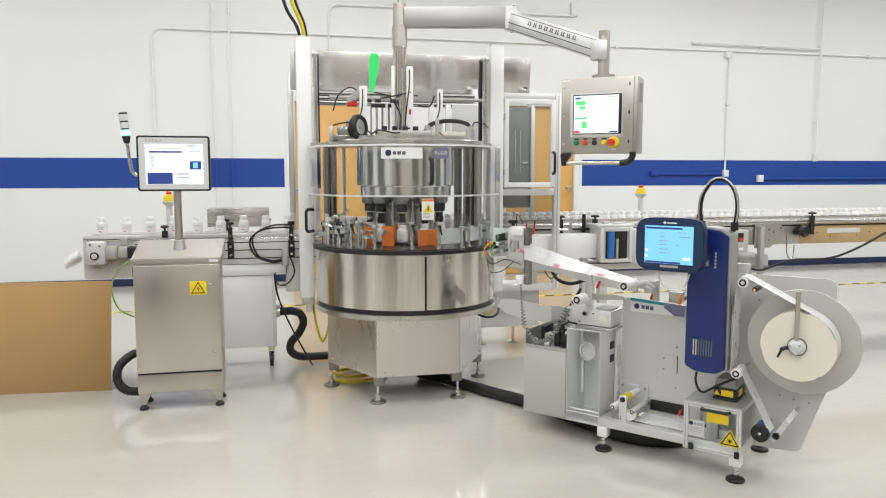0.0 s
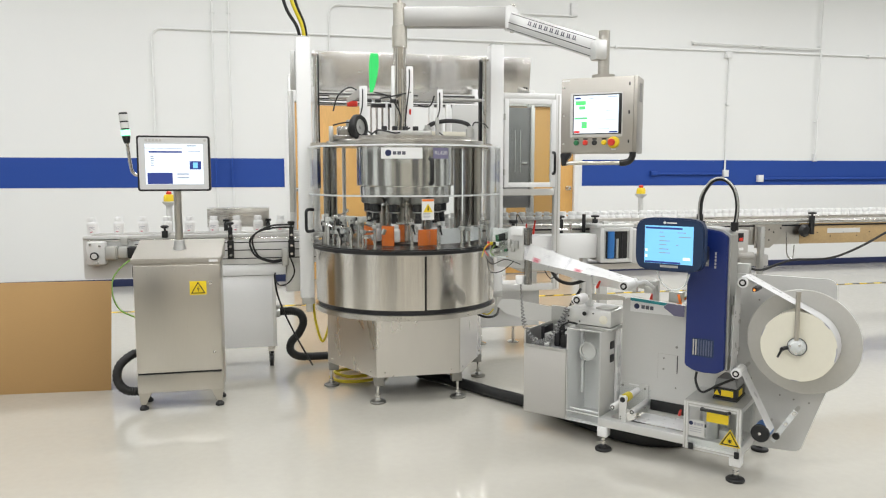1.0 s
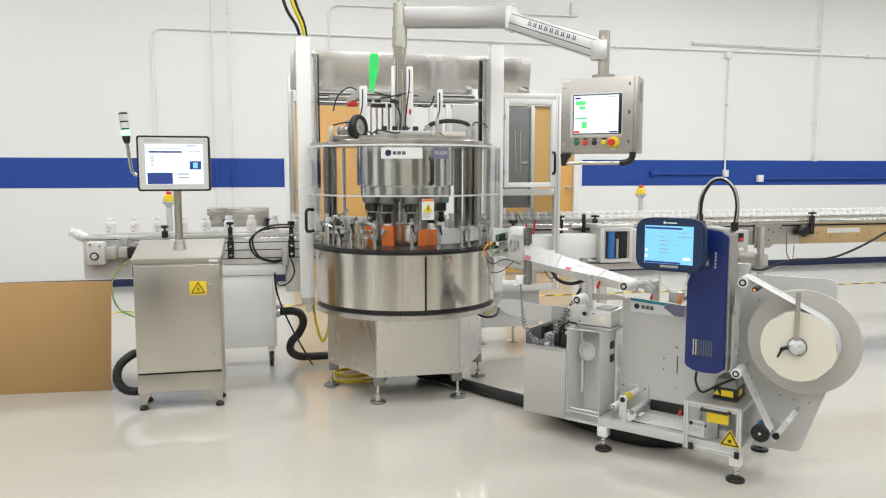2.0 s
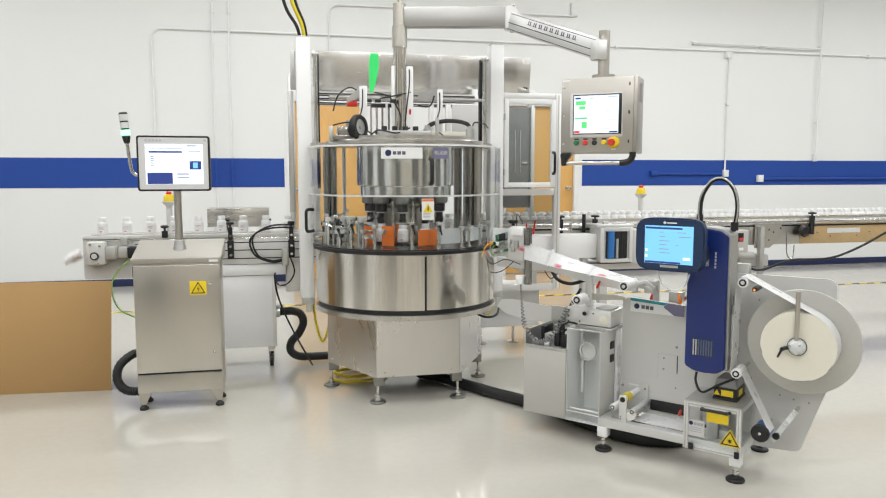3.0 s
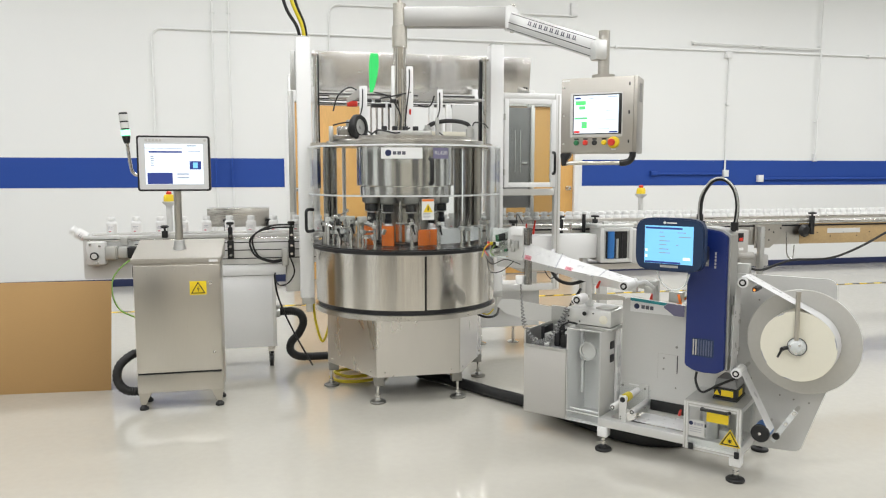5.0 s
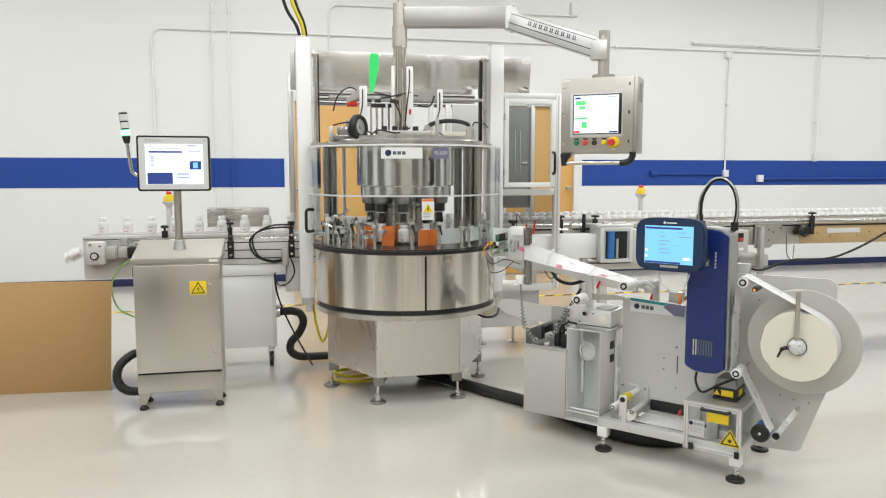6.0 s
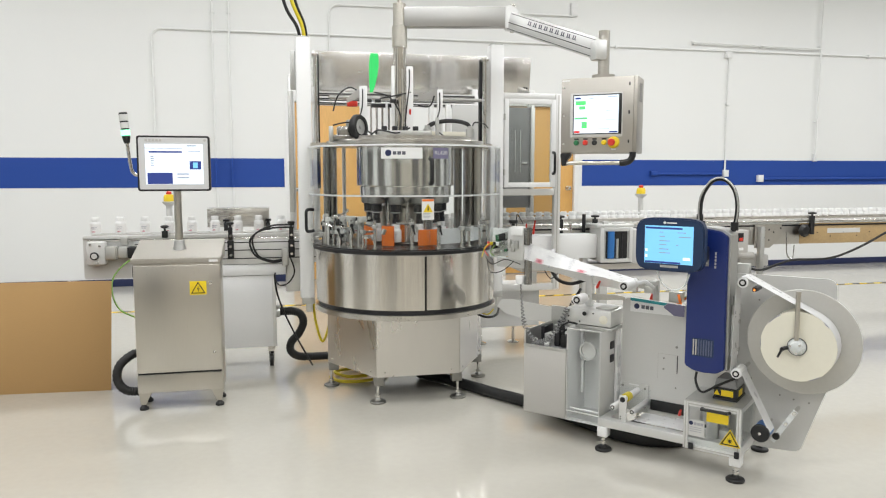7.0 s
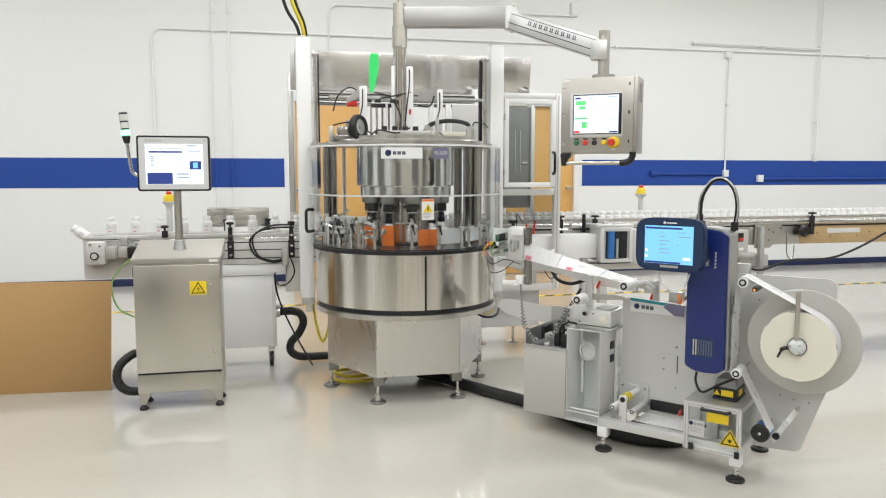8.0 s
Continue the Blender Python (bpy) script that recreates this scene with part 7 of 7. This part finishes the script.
    bars(t, [(X - 0.012, X + 0.03, Z + 0.090, Z + 0.095)], Y, 0.001, COVER, "mark_bar")
    bm = B()
    rod(bm, (X - 0.02, Y + 0.001, Z + 0.093), (X - 0.02, Y - 0.0015, Z + 0.093), 0.006, seg=14)
    part("round_mark", bm, COVER, t)
    bm = B()
    box(bm, -0.20, -0.14, -0.097, -0.003, 0.93, 0.99, 0.006)
    part("mount_arm", bm, BLACK, t)
    bm = B()
    tube(bm, [(-0.33, -0.10, 0.89), (-0.31, -0.09, 0.83), (-0.27, -0.07, 0.80), (-0.23, -0.05, 0.815), (-0.21, -0.04, 0.87)], 0.004, 8, 8)
    part("cable", bm, EDGE, t)


def laser(p):
    b = thing("laser_box", SKEW, (-0.1, 0.1, 0.152), "clear-walled aluminium laser box with yellow signs", "laser box")
    x0, x1, y0, y1, z0, z1 = -0.217, 0.022, -0.032, 0.22, 0.152, 0.318
    z0 = 0.108
    w = 0.020
    for x in (x0, x1 - w):
        for y in (y0, y1 - w):
            bm = B()
            box(bm, x, x + w, y, y + w, z0, z1, 0.002)
            part("frame_post", bm, ALU, b)
    for z in (z0, z1 - w):
        for y in (y0, y1 - w):
            bm = B()
            box(bm, x0 + w, x1 - w, y + 0.001, y + w - 0.001, z, z + w, 0.002)
            part("frame_bar", bm, ALU, b)
        for x in (x0, x1 - w):
            bm = B()
            box(bm, x + 0.001, x + w - 0.001, y0 + w, y1 - w, z, z + w, 0.002)
            part("frame_bar", bm, ALU, b)
    for gx0, gx1, gz0, gz1 in ((x0 + 0.008, x0 + 0.012, z0, z1), (x1 - 0.012, x1 - 0.008, z0, z1), (x0 + w, x1 - w, z0 + 0.008, z0 + 0.012), (x0 + w, x1 - w, z1 - 0.012, z1 - 0.008)):
        bm = B()
        box(bm, gx0, gx1, y0 - 0.0008, y0 + 0.002, gz0, gz1)
        part("profile_groove", bm, GREYP, b)
    bm = B()
    box(bm, x0 + 0.002, x1 - 0.002, y0 + 0.002, y1 - 0.002, z1, z1 + 0.006, 0.001)
    part("lid", bm, ALUDULL, b, "grey lid plate")
    bm = B()
    box(bm, x0 + w, x1 - w, y0 + 0.006, y0 + 0.010, z0 + w, z1 - w)
    pane("front_pane", bm, ACRYL, b, "clear front pane")
    bm = B()
    box(bm, x1 - 0.010, x1 - 0.006, y0 + w, y1 - w, z0 + w, z1 - w)
    pane("side_pane", bm, ACRYL, b)
    bm = B()
    tube(bm, [(-0.138, y0, 0.298), (-0.136, y0 - 0.03, 0.302), (-0.028, y0 - 0.03, 0.302), (-0.026, y0, 0.298)], 0.007, 8, 0)
    part("carry_handle", bm, BLACK, b, "black handle")
    bm = B()
    box(bm, -0.120, -0.030, y0 + 0.002, y0 + 0.0065, 0.243, 0.285)
    part("yellow_label", bm, YELLOW, b)
    bm = B()
    box(bm, -0.195, -0.128, y0 + 0.003, y0 + 0.0065, 0.168, 0.238)
    lb = part("pale_label", bm, GREY, b)
    bm = B()
    rod(bm, (-0.184, y0 + 0.004, 0.224), (-0.184, y0 + 0.001, 0.224), 0.009, seg=18)
    part("round_mark", bm, NAVY, lb)
    bars(lb, [(-0.172 + k * 0.014, -0.161 + k * 0.014, 0.217, 0.229) for k in range(3)] + [(-0.19, -0.14, 0.205 - k * 0.009, 0.2075 - k * 0.009) for k in range(3)], y0 + 0.003, 0.001, INK, "mark_bar")
    triangle_sign(b, -0.020, 0.189, y0 - 0.001, 0.043, False, False)
    for x in (-0.180, 0.010):
        bm = B()
        box(bm, x - 0.010, x + 0.010, y0 - 0.012, y0, z0 + 0.002, z0 + 0.03, 0.003)
        part("latch", bm, BLACK, b)
    for xx, yy, zz in ((-0.13, 0.12, 0.20), (-0.07, 0.10, 0.18), (-0.10, 0.16, 0.22)):
        bm = B()
        box(bm, xx - 0.025, xx + 0.025, yy - 0.025, yy + 0.025, z0 + 0.02, zz, 0.004)
        part("inner_block", bm, ALU, b)
    bm = B()
    box(bm, x0 + 0.02, x1 - 0.02, y0 + 0.02, y1 - 0.02, z0 + 0.002, z0 + 0.019)
    part("floor_plate", bm, ALUDULL, b)
    u = thing("laser_unit", SKEW, (-0.06, 0.12, z1 + 0.006), "small black laser unit with yellow labels", "laser unit")
    bm = B()
    box(bm, -0.120, -0.016, 0.045, 0.185, z1 + 0.006, z1 + 0.018, 0.003)
    part("base", bm, BLACK, u)
    bm = B()
    box(bm, -0.116, -0.020, 0.05, 0.18, z1 + 0.018, z1 + 0.058, 0.004)
    part("case", bm, DARK, u)
    bm = B()
    prism(bm, [(-0.116, z1 + 0.058), (-0.020, z1 + 0.058), (-0.026, z1 + 0.098), (-0.108, z1 + 0.098)], 0.054, 0.176)
    bmesh.ops.bevel(bm, geom=bm.edges[:], offset=0.004, segments=2, affect="EDGES")
    part("cover", bm, INNER, u, "dull grey cover of the laser unit")
    for a, c in ((-0.115, -0.09), (-0.085, -0.035)):
        bm = B()
        if c < -0.08:
            prism(bm, [(a, z1 + 0.026), (c, z1 + 0.026), ((a + c) / 2, z1 + 0.050)], 0.0475, 0.0505)
        else:
            box(bm, a, c, 0.0475, 0.0505, z1 + 0.024, z1 + 0.050)
        part("yellow_label", bm, YELLOW, u)
    bm = B()
    box(bm, -0.0205, -0.0175, 0.08, 0.13, z1 + 0.024, z1 + 0.050)
    part("yellow_label", bm, YELLOW, u)


label_applicator()


# ---- carton, hoses and cables ----
def carton():
    m = pose(-1.988, 4.29, 0, 0, 0, 8.4)
    c = thing("carton", m, (0, 0, 0), "large plain brown cardboard carton, open and pushed askew", "carton")
    lean = Matrix.Identity(4)
    lean[0][1] = -0.32
    lean[0][2] = 0.046
    w, d, h, hb, t = 1.05, 0.60, 0.662, 0.55, 0.006
    bm = B()
    box(bm, -w, 0, 0, t, 0, h, 0.001)
    bmesh.ops.transform(bm, matrix=lean, verts=bm.verts[:])
    part("front_wall", bm, CARD, c)
    bm = B()
    box(bm, -w, 0, d - t, d, 0, hb, 0.001)
    bmesh.ops.transform(bm, matrix=lean, verts=bm.verts[:])
    part("rear_wall", bm, CARD, c)
    for x in (-w, -t):
        bm = B()
        vs = [(t, 0), (d - t, 0), (d - t, hb), (0.10, hb), (t, h - 0.02)]
        a = [bm.verts.new((x, yy, zz)) for yy, zz in vs]
        b = [bm.verts.new((x + t, yy, zz)) for yy, zz in vs]
        bm.faces.new(a)
        bm.faces.new(b)
        for i in range(5):
            bm.faces.new((a[i], a[(i + 1) % 5], b[(i + 1) % 5], b[i]))
        bmesh.ops.recalc_face_normals(bm, faces=bm.faces[:])
        bmesh.ops.transform(bm, matrix=lean, verts=bm.verts[:])
        part("side_wall", bm, CARD, c)
    bm = B()
    box(bm, -w + t, -t, t, d - t, 0.0, 0.006)
    bmesh.ops.transform(bm, matrix=lean, verts=bm.verts[:])
    part("bottom", bm, CARD, c)


carton()


def loose_lines():
    ho = thing("corrugated_hose", LINE, (-0.7, 0.6, 0.05), "black corrugated hose curving to the floor", "hose", "corrugated hoses")
    bm = B()
    tube(bm, [(-0.79, 0.56, 0.366), (-0.745, 0.56, 0.366), (-0.685, 0.56, 0.366), (-0.632, 0.56, 0.346), (-0.611, 0.56, 0.285), (-0.643, 0.56, 0.212), (-0.695, 0.57, 0.150), (-0.698, 0.57, 0.090), (-0.65, 0.58, 0.050), (-0.57, 0.60, 0.037), (-0.42, 0.60, 0.037)], 0.027, 16, 8, 0.05)
    part("hose_wall", bm, RUBBER, ho)
    bm = B()
    rod(bm, (-0.803, 0.56, 0.366), (-0.765, 0.56, 0.366), 0.038, seg=20)
    part("collar", bm, ALUDULL, ho)
    fl = thing("floor_hose", ORIGIN, (0.2, 4.4, 0), "thick black hose lying on the floor", "hose", "corrugated hoses")
    bm = B()
    tube(bm, [(-0.15, 4.55, 0.034), (0.03, 4.40, 0.034), (0.171, 4.257, 0.034), (0.312, 4.112, 0.034), (0.444, 3.986, 0.034), (0.64, 3.75, 0.034), (0.825, 3.495, 0.034), (0.912, 3.415, 0.034), (1.035, 3.370, 0.034), (1.157, 3.400, 0.034), (1.30, 3.52, 0.034)], 0.032, 14, 8, 0.03)
    part("hose_wall", bm, RUBBER, fl)
    for nm, pts, r, mt, lab in (
        ("yellow_cable", [(-0.56, 0.16, 0.48), (-0.545, 0.16, 0.36), (-0.51, 0.17, 0.24), (-0.475, 0.17, 0.30), (-0.44, 0.2, 0.44), (-0.42, 0.2, 0.50)], 0.008, YCABLE, "yellow cable hanging below the machine"),
        ("yellow_cable", [(-0.46, 0.15, 0.013), (-0.42, 0.04, 0.013), (-0.32, 0.00, 0.013), (-0.20, 0.03, 0.013), (-0.10, 0.15, 0.013), (-0.16, 0.30, 0.013), (-0.34, 0.30, 0.013), (-0.43, 0.19, 0.030), (-0.36, 0.05, 0.034), (-0.24, 0.05, 0.034)], 0.010, YCABLE, "coil of yellow cable on the floor"),
        ("power_cable", [(-0.61, 0.15, 2.1), (-0.63, 0.14, 2.17), (-0.70, 0.12, 2.3), (-0.75, 0.1, 2.6), (-0.77, 0.1, 3.4), (-0.77, 0.1, 4.5)], 0.010, BLACK, "black cable dropping from the ceiling"),
        ("power_cable", [(-0.585, 0.15, 2.1), (-0.60, 0.14, 2.18), (-0.66, 0.12, 2.33), (-0.70, 0.1, 2.6), (-0.72, 0.1, 3.4), (-0.72, 0.1, 4.5)], 0.011, YCABLE, "yellow cable dropping from the ceiling"),
        ("power_cable", [(-0.57, 0.16, 2.1), (-0.585, 0.15, 2.19), (-0.64, 0.14, 2.34), (-0.67, 0.12, 2.6), (-0.70, 0.12, 3.4), (-0.70, 0.12, 4.5)], 0.008, BLACK, "black cable dropping from the ceiling"),
        ("cable_bundle", [(0.38, -0.12, 0.475), (0.40, -0.25, 0.450), (0.45, -0.29, 0.440), (0.51, -0.26, 0.450), (0.55, -0.17, 0.480)], 0.007, BLACK, "black cable bundle under the drum"),
        ("cable_bundle", [(0.38, -0.10, 0.478), (0.41, -0.23, 0.462), (0.45, -0.275, 0.455), (0.50, -0.22, 0.474)], 0.004, YCABLE, "yellow cable under the drum")):
        t = thing(nm, LINE, pts[0], lab, "cable", "cables")
        bm = B()
        tube(bm, pts, r, 10, 8)
        part("sheath", bm, mt, t)
    w = thing("air_cable", ORIGIN, (1.25, 3.4, 0.6), "orange cables behind the applicator plate", "cable", "cables")
    for pts, mt in (([(-0.50, 0.30, 0.62), (-0.488, 0.28, 0.69), (-0.462, 0.275, 0.76)], RED), ([(-0.40, 0.3, 0.64), (-0.32, 0.28, 0.71), (-0.24, 0.27, 0.70), (-0.2, 0.27, 0.62)], ORANGE), ([(-0.38, 0.3, 0.66), (-0.30, 0.28, 0.725), (-0.2, 0.27, 0.69)], GREENWIRE)):
        bm = B()
        tube(bm, pts, 0.009 if mt is RED else 0.006, 8, 8)
        bmesh.ops.transform(bm, matrix=SKEW, verts=bm.verts[:])
        part("sheath", bm, mt, w)


loose_lines()


# ---- bottles ----
PERIOD = 0.3008
OUT_PITCH = 0.146
IN_PITCH = 0.0635
OUT_START, OUT_END = -0.42, -1.905
ARC0, ARC1 = 57.04, -252.6
U_OUT = (OUT_START - OUT_END) / OUT_PITCH
U_ARC = (ARC0 - ARC1) / (360.0 / STATIONS)
U_LINK = 4.0


def bottle():
    b = thing("bottle", LINE, (0, 0, 0), "white plastic pill bottle with a printed paper label", "bottle", "bottles on the line")
    bm = B()
    spin(bm, [(0.028, 0), (0.031, 0.003), (0.031, 0.066), (0.028, 0.074), (0.020, 0.080), (0.020, 0.084)], (0, 0, 0), (0, 0, 1), 20)
    part("body", bm, HDPE, b)
    bm = B()
    spin(bm, [(0.0225, 0.082), (0.023, 0.084), (0.023, 0.104), (0.021, 0.107)], (0, 0, 0), (0, 0, 1), 20)
    part("cap", bm, HDPE, b, "white ribbed cap")
    bm = B()
    lathe(bm, [(0.0309, 0.010), (0.0316, 0.010), (0.0316, 0.062), (0.0309, 0.062)], seg=20)
    lb = part("label", bm, PAPER, b, "off-white printed label")
    for a0, a1, z0, z1, mt in ((-116, -88, 0.012, 0.020, PALERED), (-125, -65, 0.044, 0.047, INK), (-125, -75, 0.037, 0.039, INK), (-125, -70, 0.030, 0.032, INK)):
        bm = B()
        lathe(bm, [(0.0314, z0), (0.0319, z0), (0.0319, z1), (0.0314, z1)], a0=a0, a1=a1, seg=4)
        part("label_print", bm, mt, lb)
    return b


def route(u, k):
    """Where a bottle is, u pitches after it came out on the discharge belt: place and turn."""
    if u >= 0:
        x = OUT_START - OUT_PITCH * u
        if x >= OUT_END:
            return pose(x, BELT_B, BELT_Z)
        t = min((u - U_OUT) * PERIOD, 0.40)
        turn = -560 * min(t, 0.30)
        x = OUT_END - 0.145 * (1 - math.exp(-t / 0.11)) - 0.06 * t
        z = BELT_Z + 0.053 - 4.6 * t * t
        return pose(x, BELT_B - 0.10 * t, max(z, 0.10), 0, turn, 0) @ Matrix.Translation((0, 0, -0.053))
    u += U_LINK
    p1 = Vector(at_angle(CAROUSEL_R, ARC1, PLATFORM_Z))
    p0 = Vector(at_angle(CAROUSEL_R, ARC0, PLATFORM_Z))
    if u >= 0:
        w = u / U_LINK
        q = p1.lerp(Vector((OUT_START, BELT_B, BELT_Z)), w)
        return pose(*q)
    u += U_ARC
    if u >= 0:
        a = ARC0 - u * 360.0 / STATIONS
        q = at_angle(CAROUSEL_R, a, PLATFORM_Z)
        return pose(*q, 0, 0, a + 90)
    u += U_LINK
    e = Vector((0.44, BELT_B, BELT_Z))
    if u >= 0:
        return pose(*e.lerp(p0, u / U_LINK))
    return pose(0.44 - IN_PITCH * u, BELT_B, BELT_Z)


# phase at which the bottle heads stand over the stations
PHASE = 0.89


def bottle_motions():
    first = bottle()
    todo = []
    last = int(8.0 / PERIOD) + 2 + int((4.35 - 0.44) / IN_PITCH + U_ARC + 2 * U_LINK)
    for k in range(-11, last):
        ob = first if k == -11 else copy_thing(first, Matrix.Identity(4))
        todo.append((k, ob))
    for k, ob in todo:
        rows, prev = [], None
        for f in range(0, 241):
            t = f / 30
            u = t / PERIOD + PHASE - k
            falling = U_OUT - 0.3 < u < U_OUT + 1.6
            curved = -U_LINK - U_ARC - U_LINK - 0.6 < u < 0.6
            straight = f % 60 == 0
            if falling or (curved and f % 3 == 0) or straight:
                rows.append((t, LINE @ route(u, k)))
        walk(ob, rows)


def web_label():
    e = thing("web_label", SKEW, (0, 0, 0), "printed label with a red mark on the web", "label", "labels on the web")
    for x0, x1, z0, z1, mt, nm in ((-0.022, 0.014, -0.040, -0.018, PALERED, "red_print"), (-0.014, 0.008, -0.034, -0.026, MAROON, "red_core"), (-0.024, -0.008, 0.020, 0.0225, PALEINK, "text_line"), (0.026, 0.060, 0.008, 0.0105, PALEINK, "text_line"), (0.026, 0.056, 0.000, 0.0025, PALEINK, "text_line"), (0.026, 0.060, -0.008, -0.0055, PALEINK, "text_line"), (0.026, 0.050, -0.016, -0.0135, PALEINK, "text_line")):
        bm = B()
        box(bm, x0, x1, -0.0022, -0.0012, z0, z1)
        part(nm, bm, mt, e)
    return e


def web_gap():
    bm = B()
    box(bm, -0.0022, 0.0022, -0.0022, -0.0012, -0.043, 0.043)
    return solid("label_gap", bm, INK, SKEW, (0, 0, 0), "dark gap line between two labels", "label gap", "label gaps on the web")


WEB_LEN = 0.565
LABEL_LEN = 0.2373
# the web is pulled in jerks, one to each bottle
JERK, JERK_PHASE = 0.044, 0.638


def web_pose(w):
    lo, hi = web_point(w)
    lo2, hi2 = web_point(w + 0.02)
    c = (lo + hi) / 2
    t = ((lo2 + hi2) / 2 - c).normalized()
    up = (hi - lo).normalized()
    x = -t
    y = up.cross(x).normalized()
    z = x.cross(y)
    m = Matrix((x, y, z)).transposed().to_4x4()
    m.translation = c
    return m


def label_motions(first, lag):
    n = int(8.0 / PERIOD) + 8
    todo = [(k, first if k == 0 else copy_thing(first, Matrix.Identity(4))) for k in range(n)]

    def behind(w, d):
        return web_pose(w) @ Matrix.Translation((0, d, 0 if lag else 3.0 * min(d, 0.010)))

    for k, ob in todo:
        rows = []
        d = (0.003 + 0.0002 * k) if lag else (0.006 + 0.0003 * k)
        for f in range(0, 241):
            t = f / 30
            u = t / PERIOD
            w = 0.254 + (u - (k - 5) + lag) * LABEL_LEN / WEB_LEN - JERK * math.sin(2 * math.pi * (u - JERK_PHASE))
            if w < 0.10:
                m = behind(min(0.30, 0.20 - w), d) if w > -0.1 else behind(0.30, d)
            elif w < 0.16:
                m = behind(w, d * (0.16 - w) / 0.06)
            elif w <= 0.985:
                m = web_pose(w)
            elif w <= 1.04:
                m = behind(w, d * (w - 0.985) / 0.055)
            else:
                m = behind(max(0.72, 2.08 - w), d)
            rows.append((t, SKEW @ m, m))
        keep = [rows[0]]
        for a, b, c in zip(rows, rows[1:], rows[2:]):
            if a[2] != b[2] or b[2] != c[2]:
                keep.append(b)
        keep.append(rows[-1])
        walk(ob, [(t, m) for t, m, _ in keep])


def motions():
    bottle_motions()
    label_motions(web_label(), 0.0)
    label_motions(web_gap(), 0.31)
    car = bpy.data.objects["carousel"]
    step = 360.0 / STATIONS
    walk(car, [(i * 0.4, pose(0, 0, 0, 0, 0, ARC0 - PHASE0 - step * (i * 0.4) / PERIOD)) for i in range(21)])
    roll = bpy.data.objects["label_roll"]
    o = OFF["label_roll"] - OFF["label_applicator"]
    spin_rate = math.degrees(LABEL_LEN / PERIOD / ROLL_R)
    walk(roll, [(i * 0.2, pose(*o, 0, -spin_rate * i * 0.2, 0)) for i in range(41)])


# at the start a station lies under each bottle of the carousel
PHASE0 = (PHASE + U_LINK + U_ARC) % 1.0 * 360.0 / STATIONS
motions()
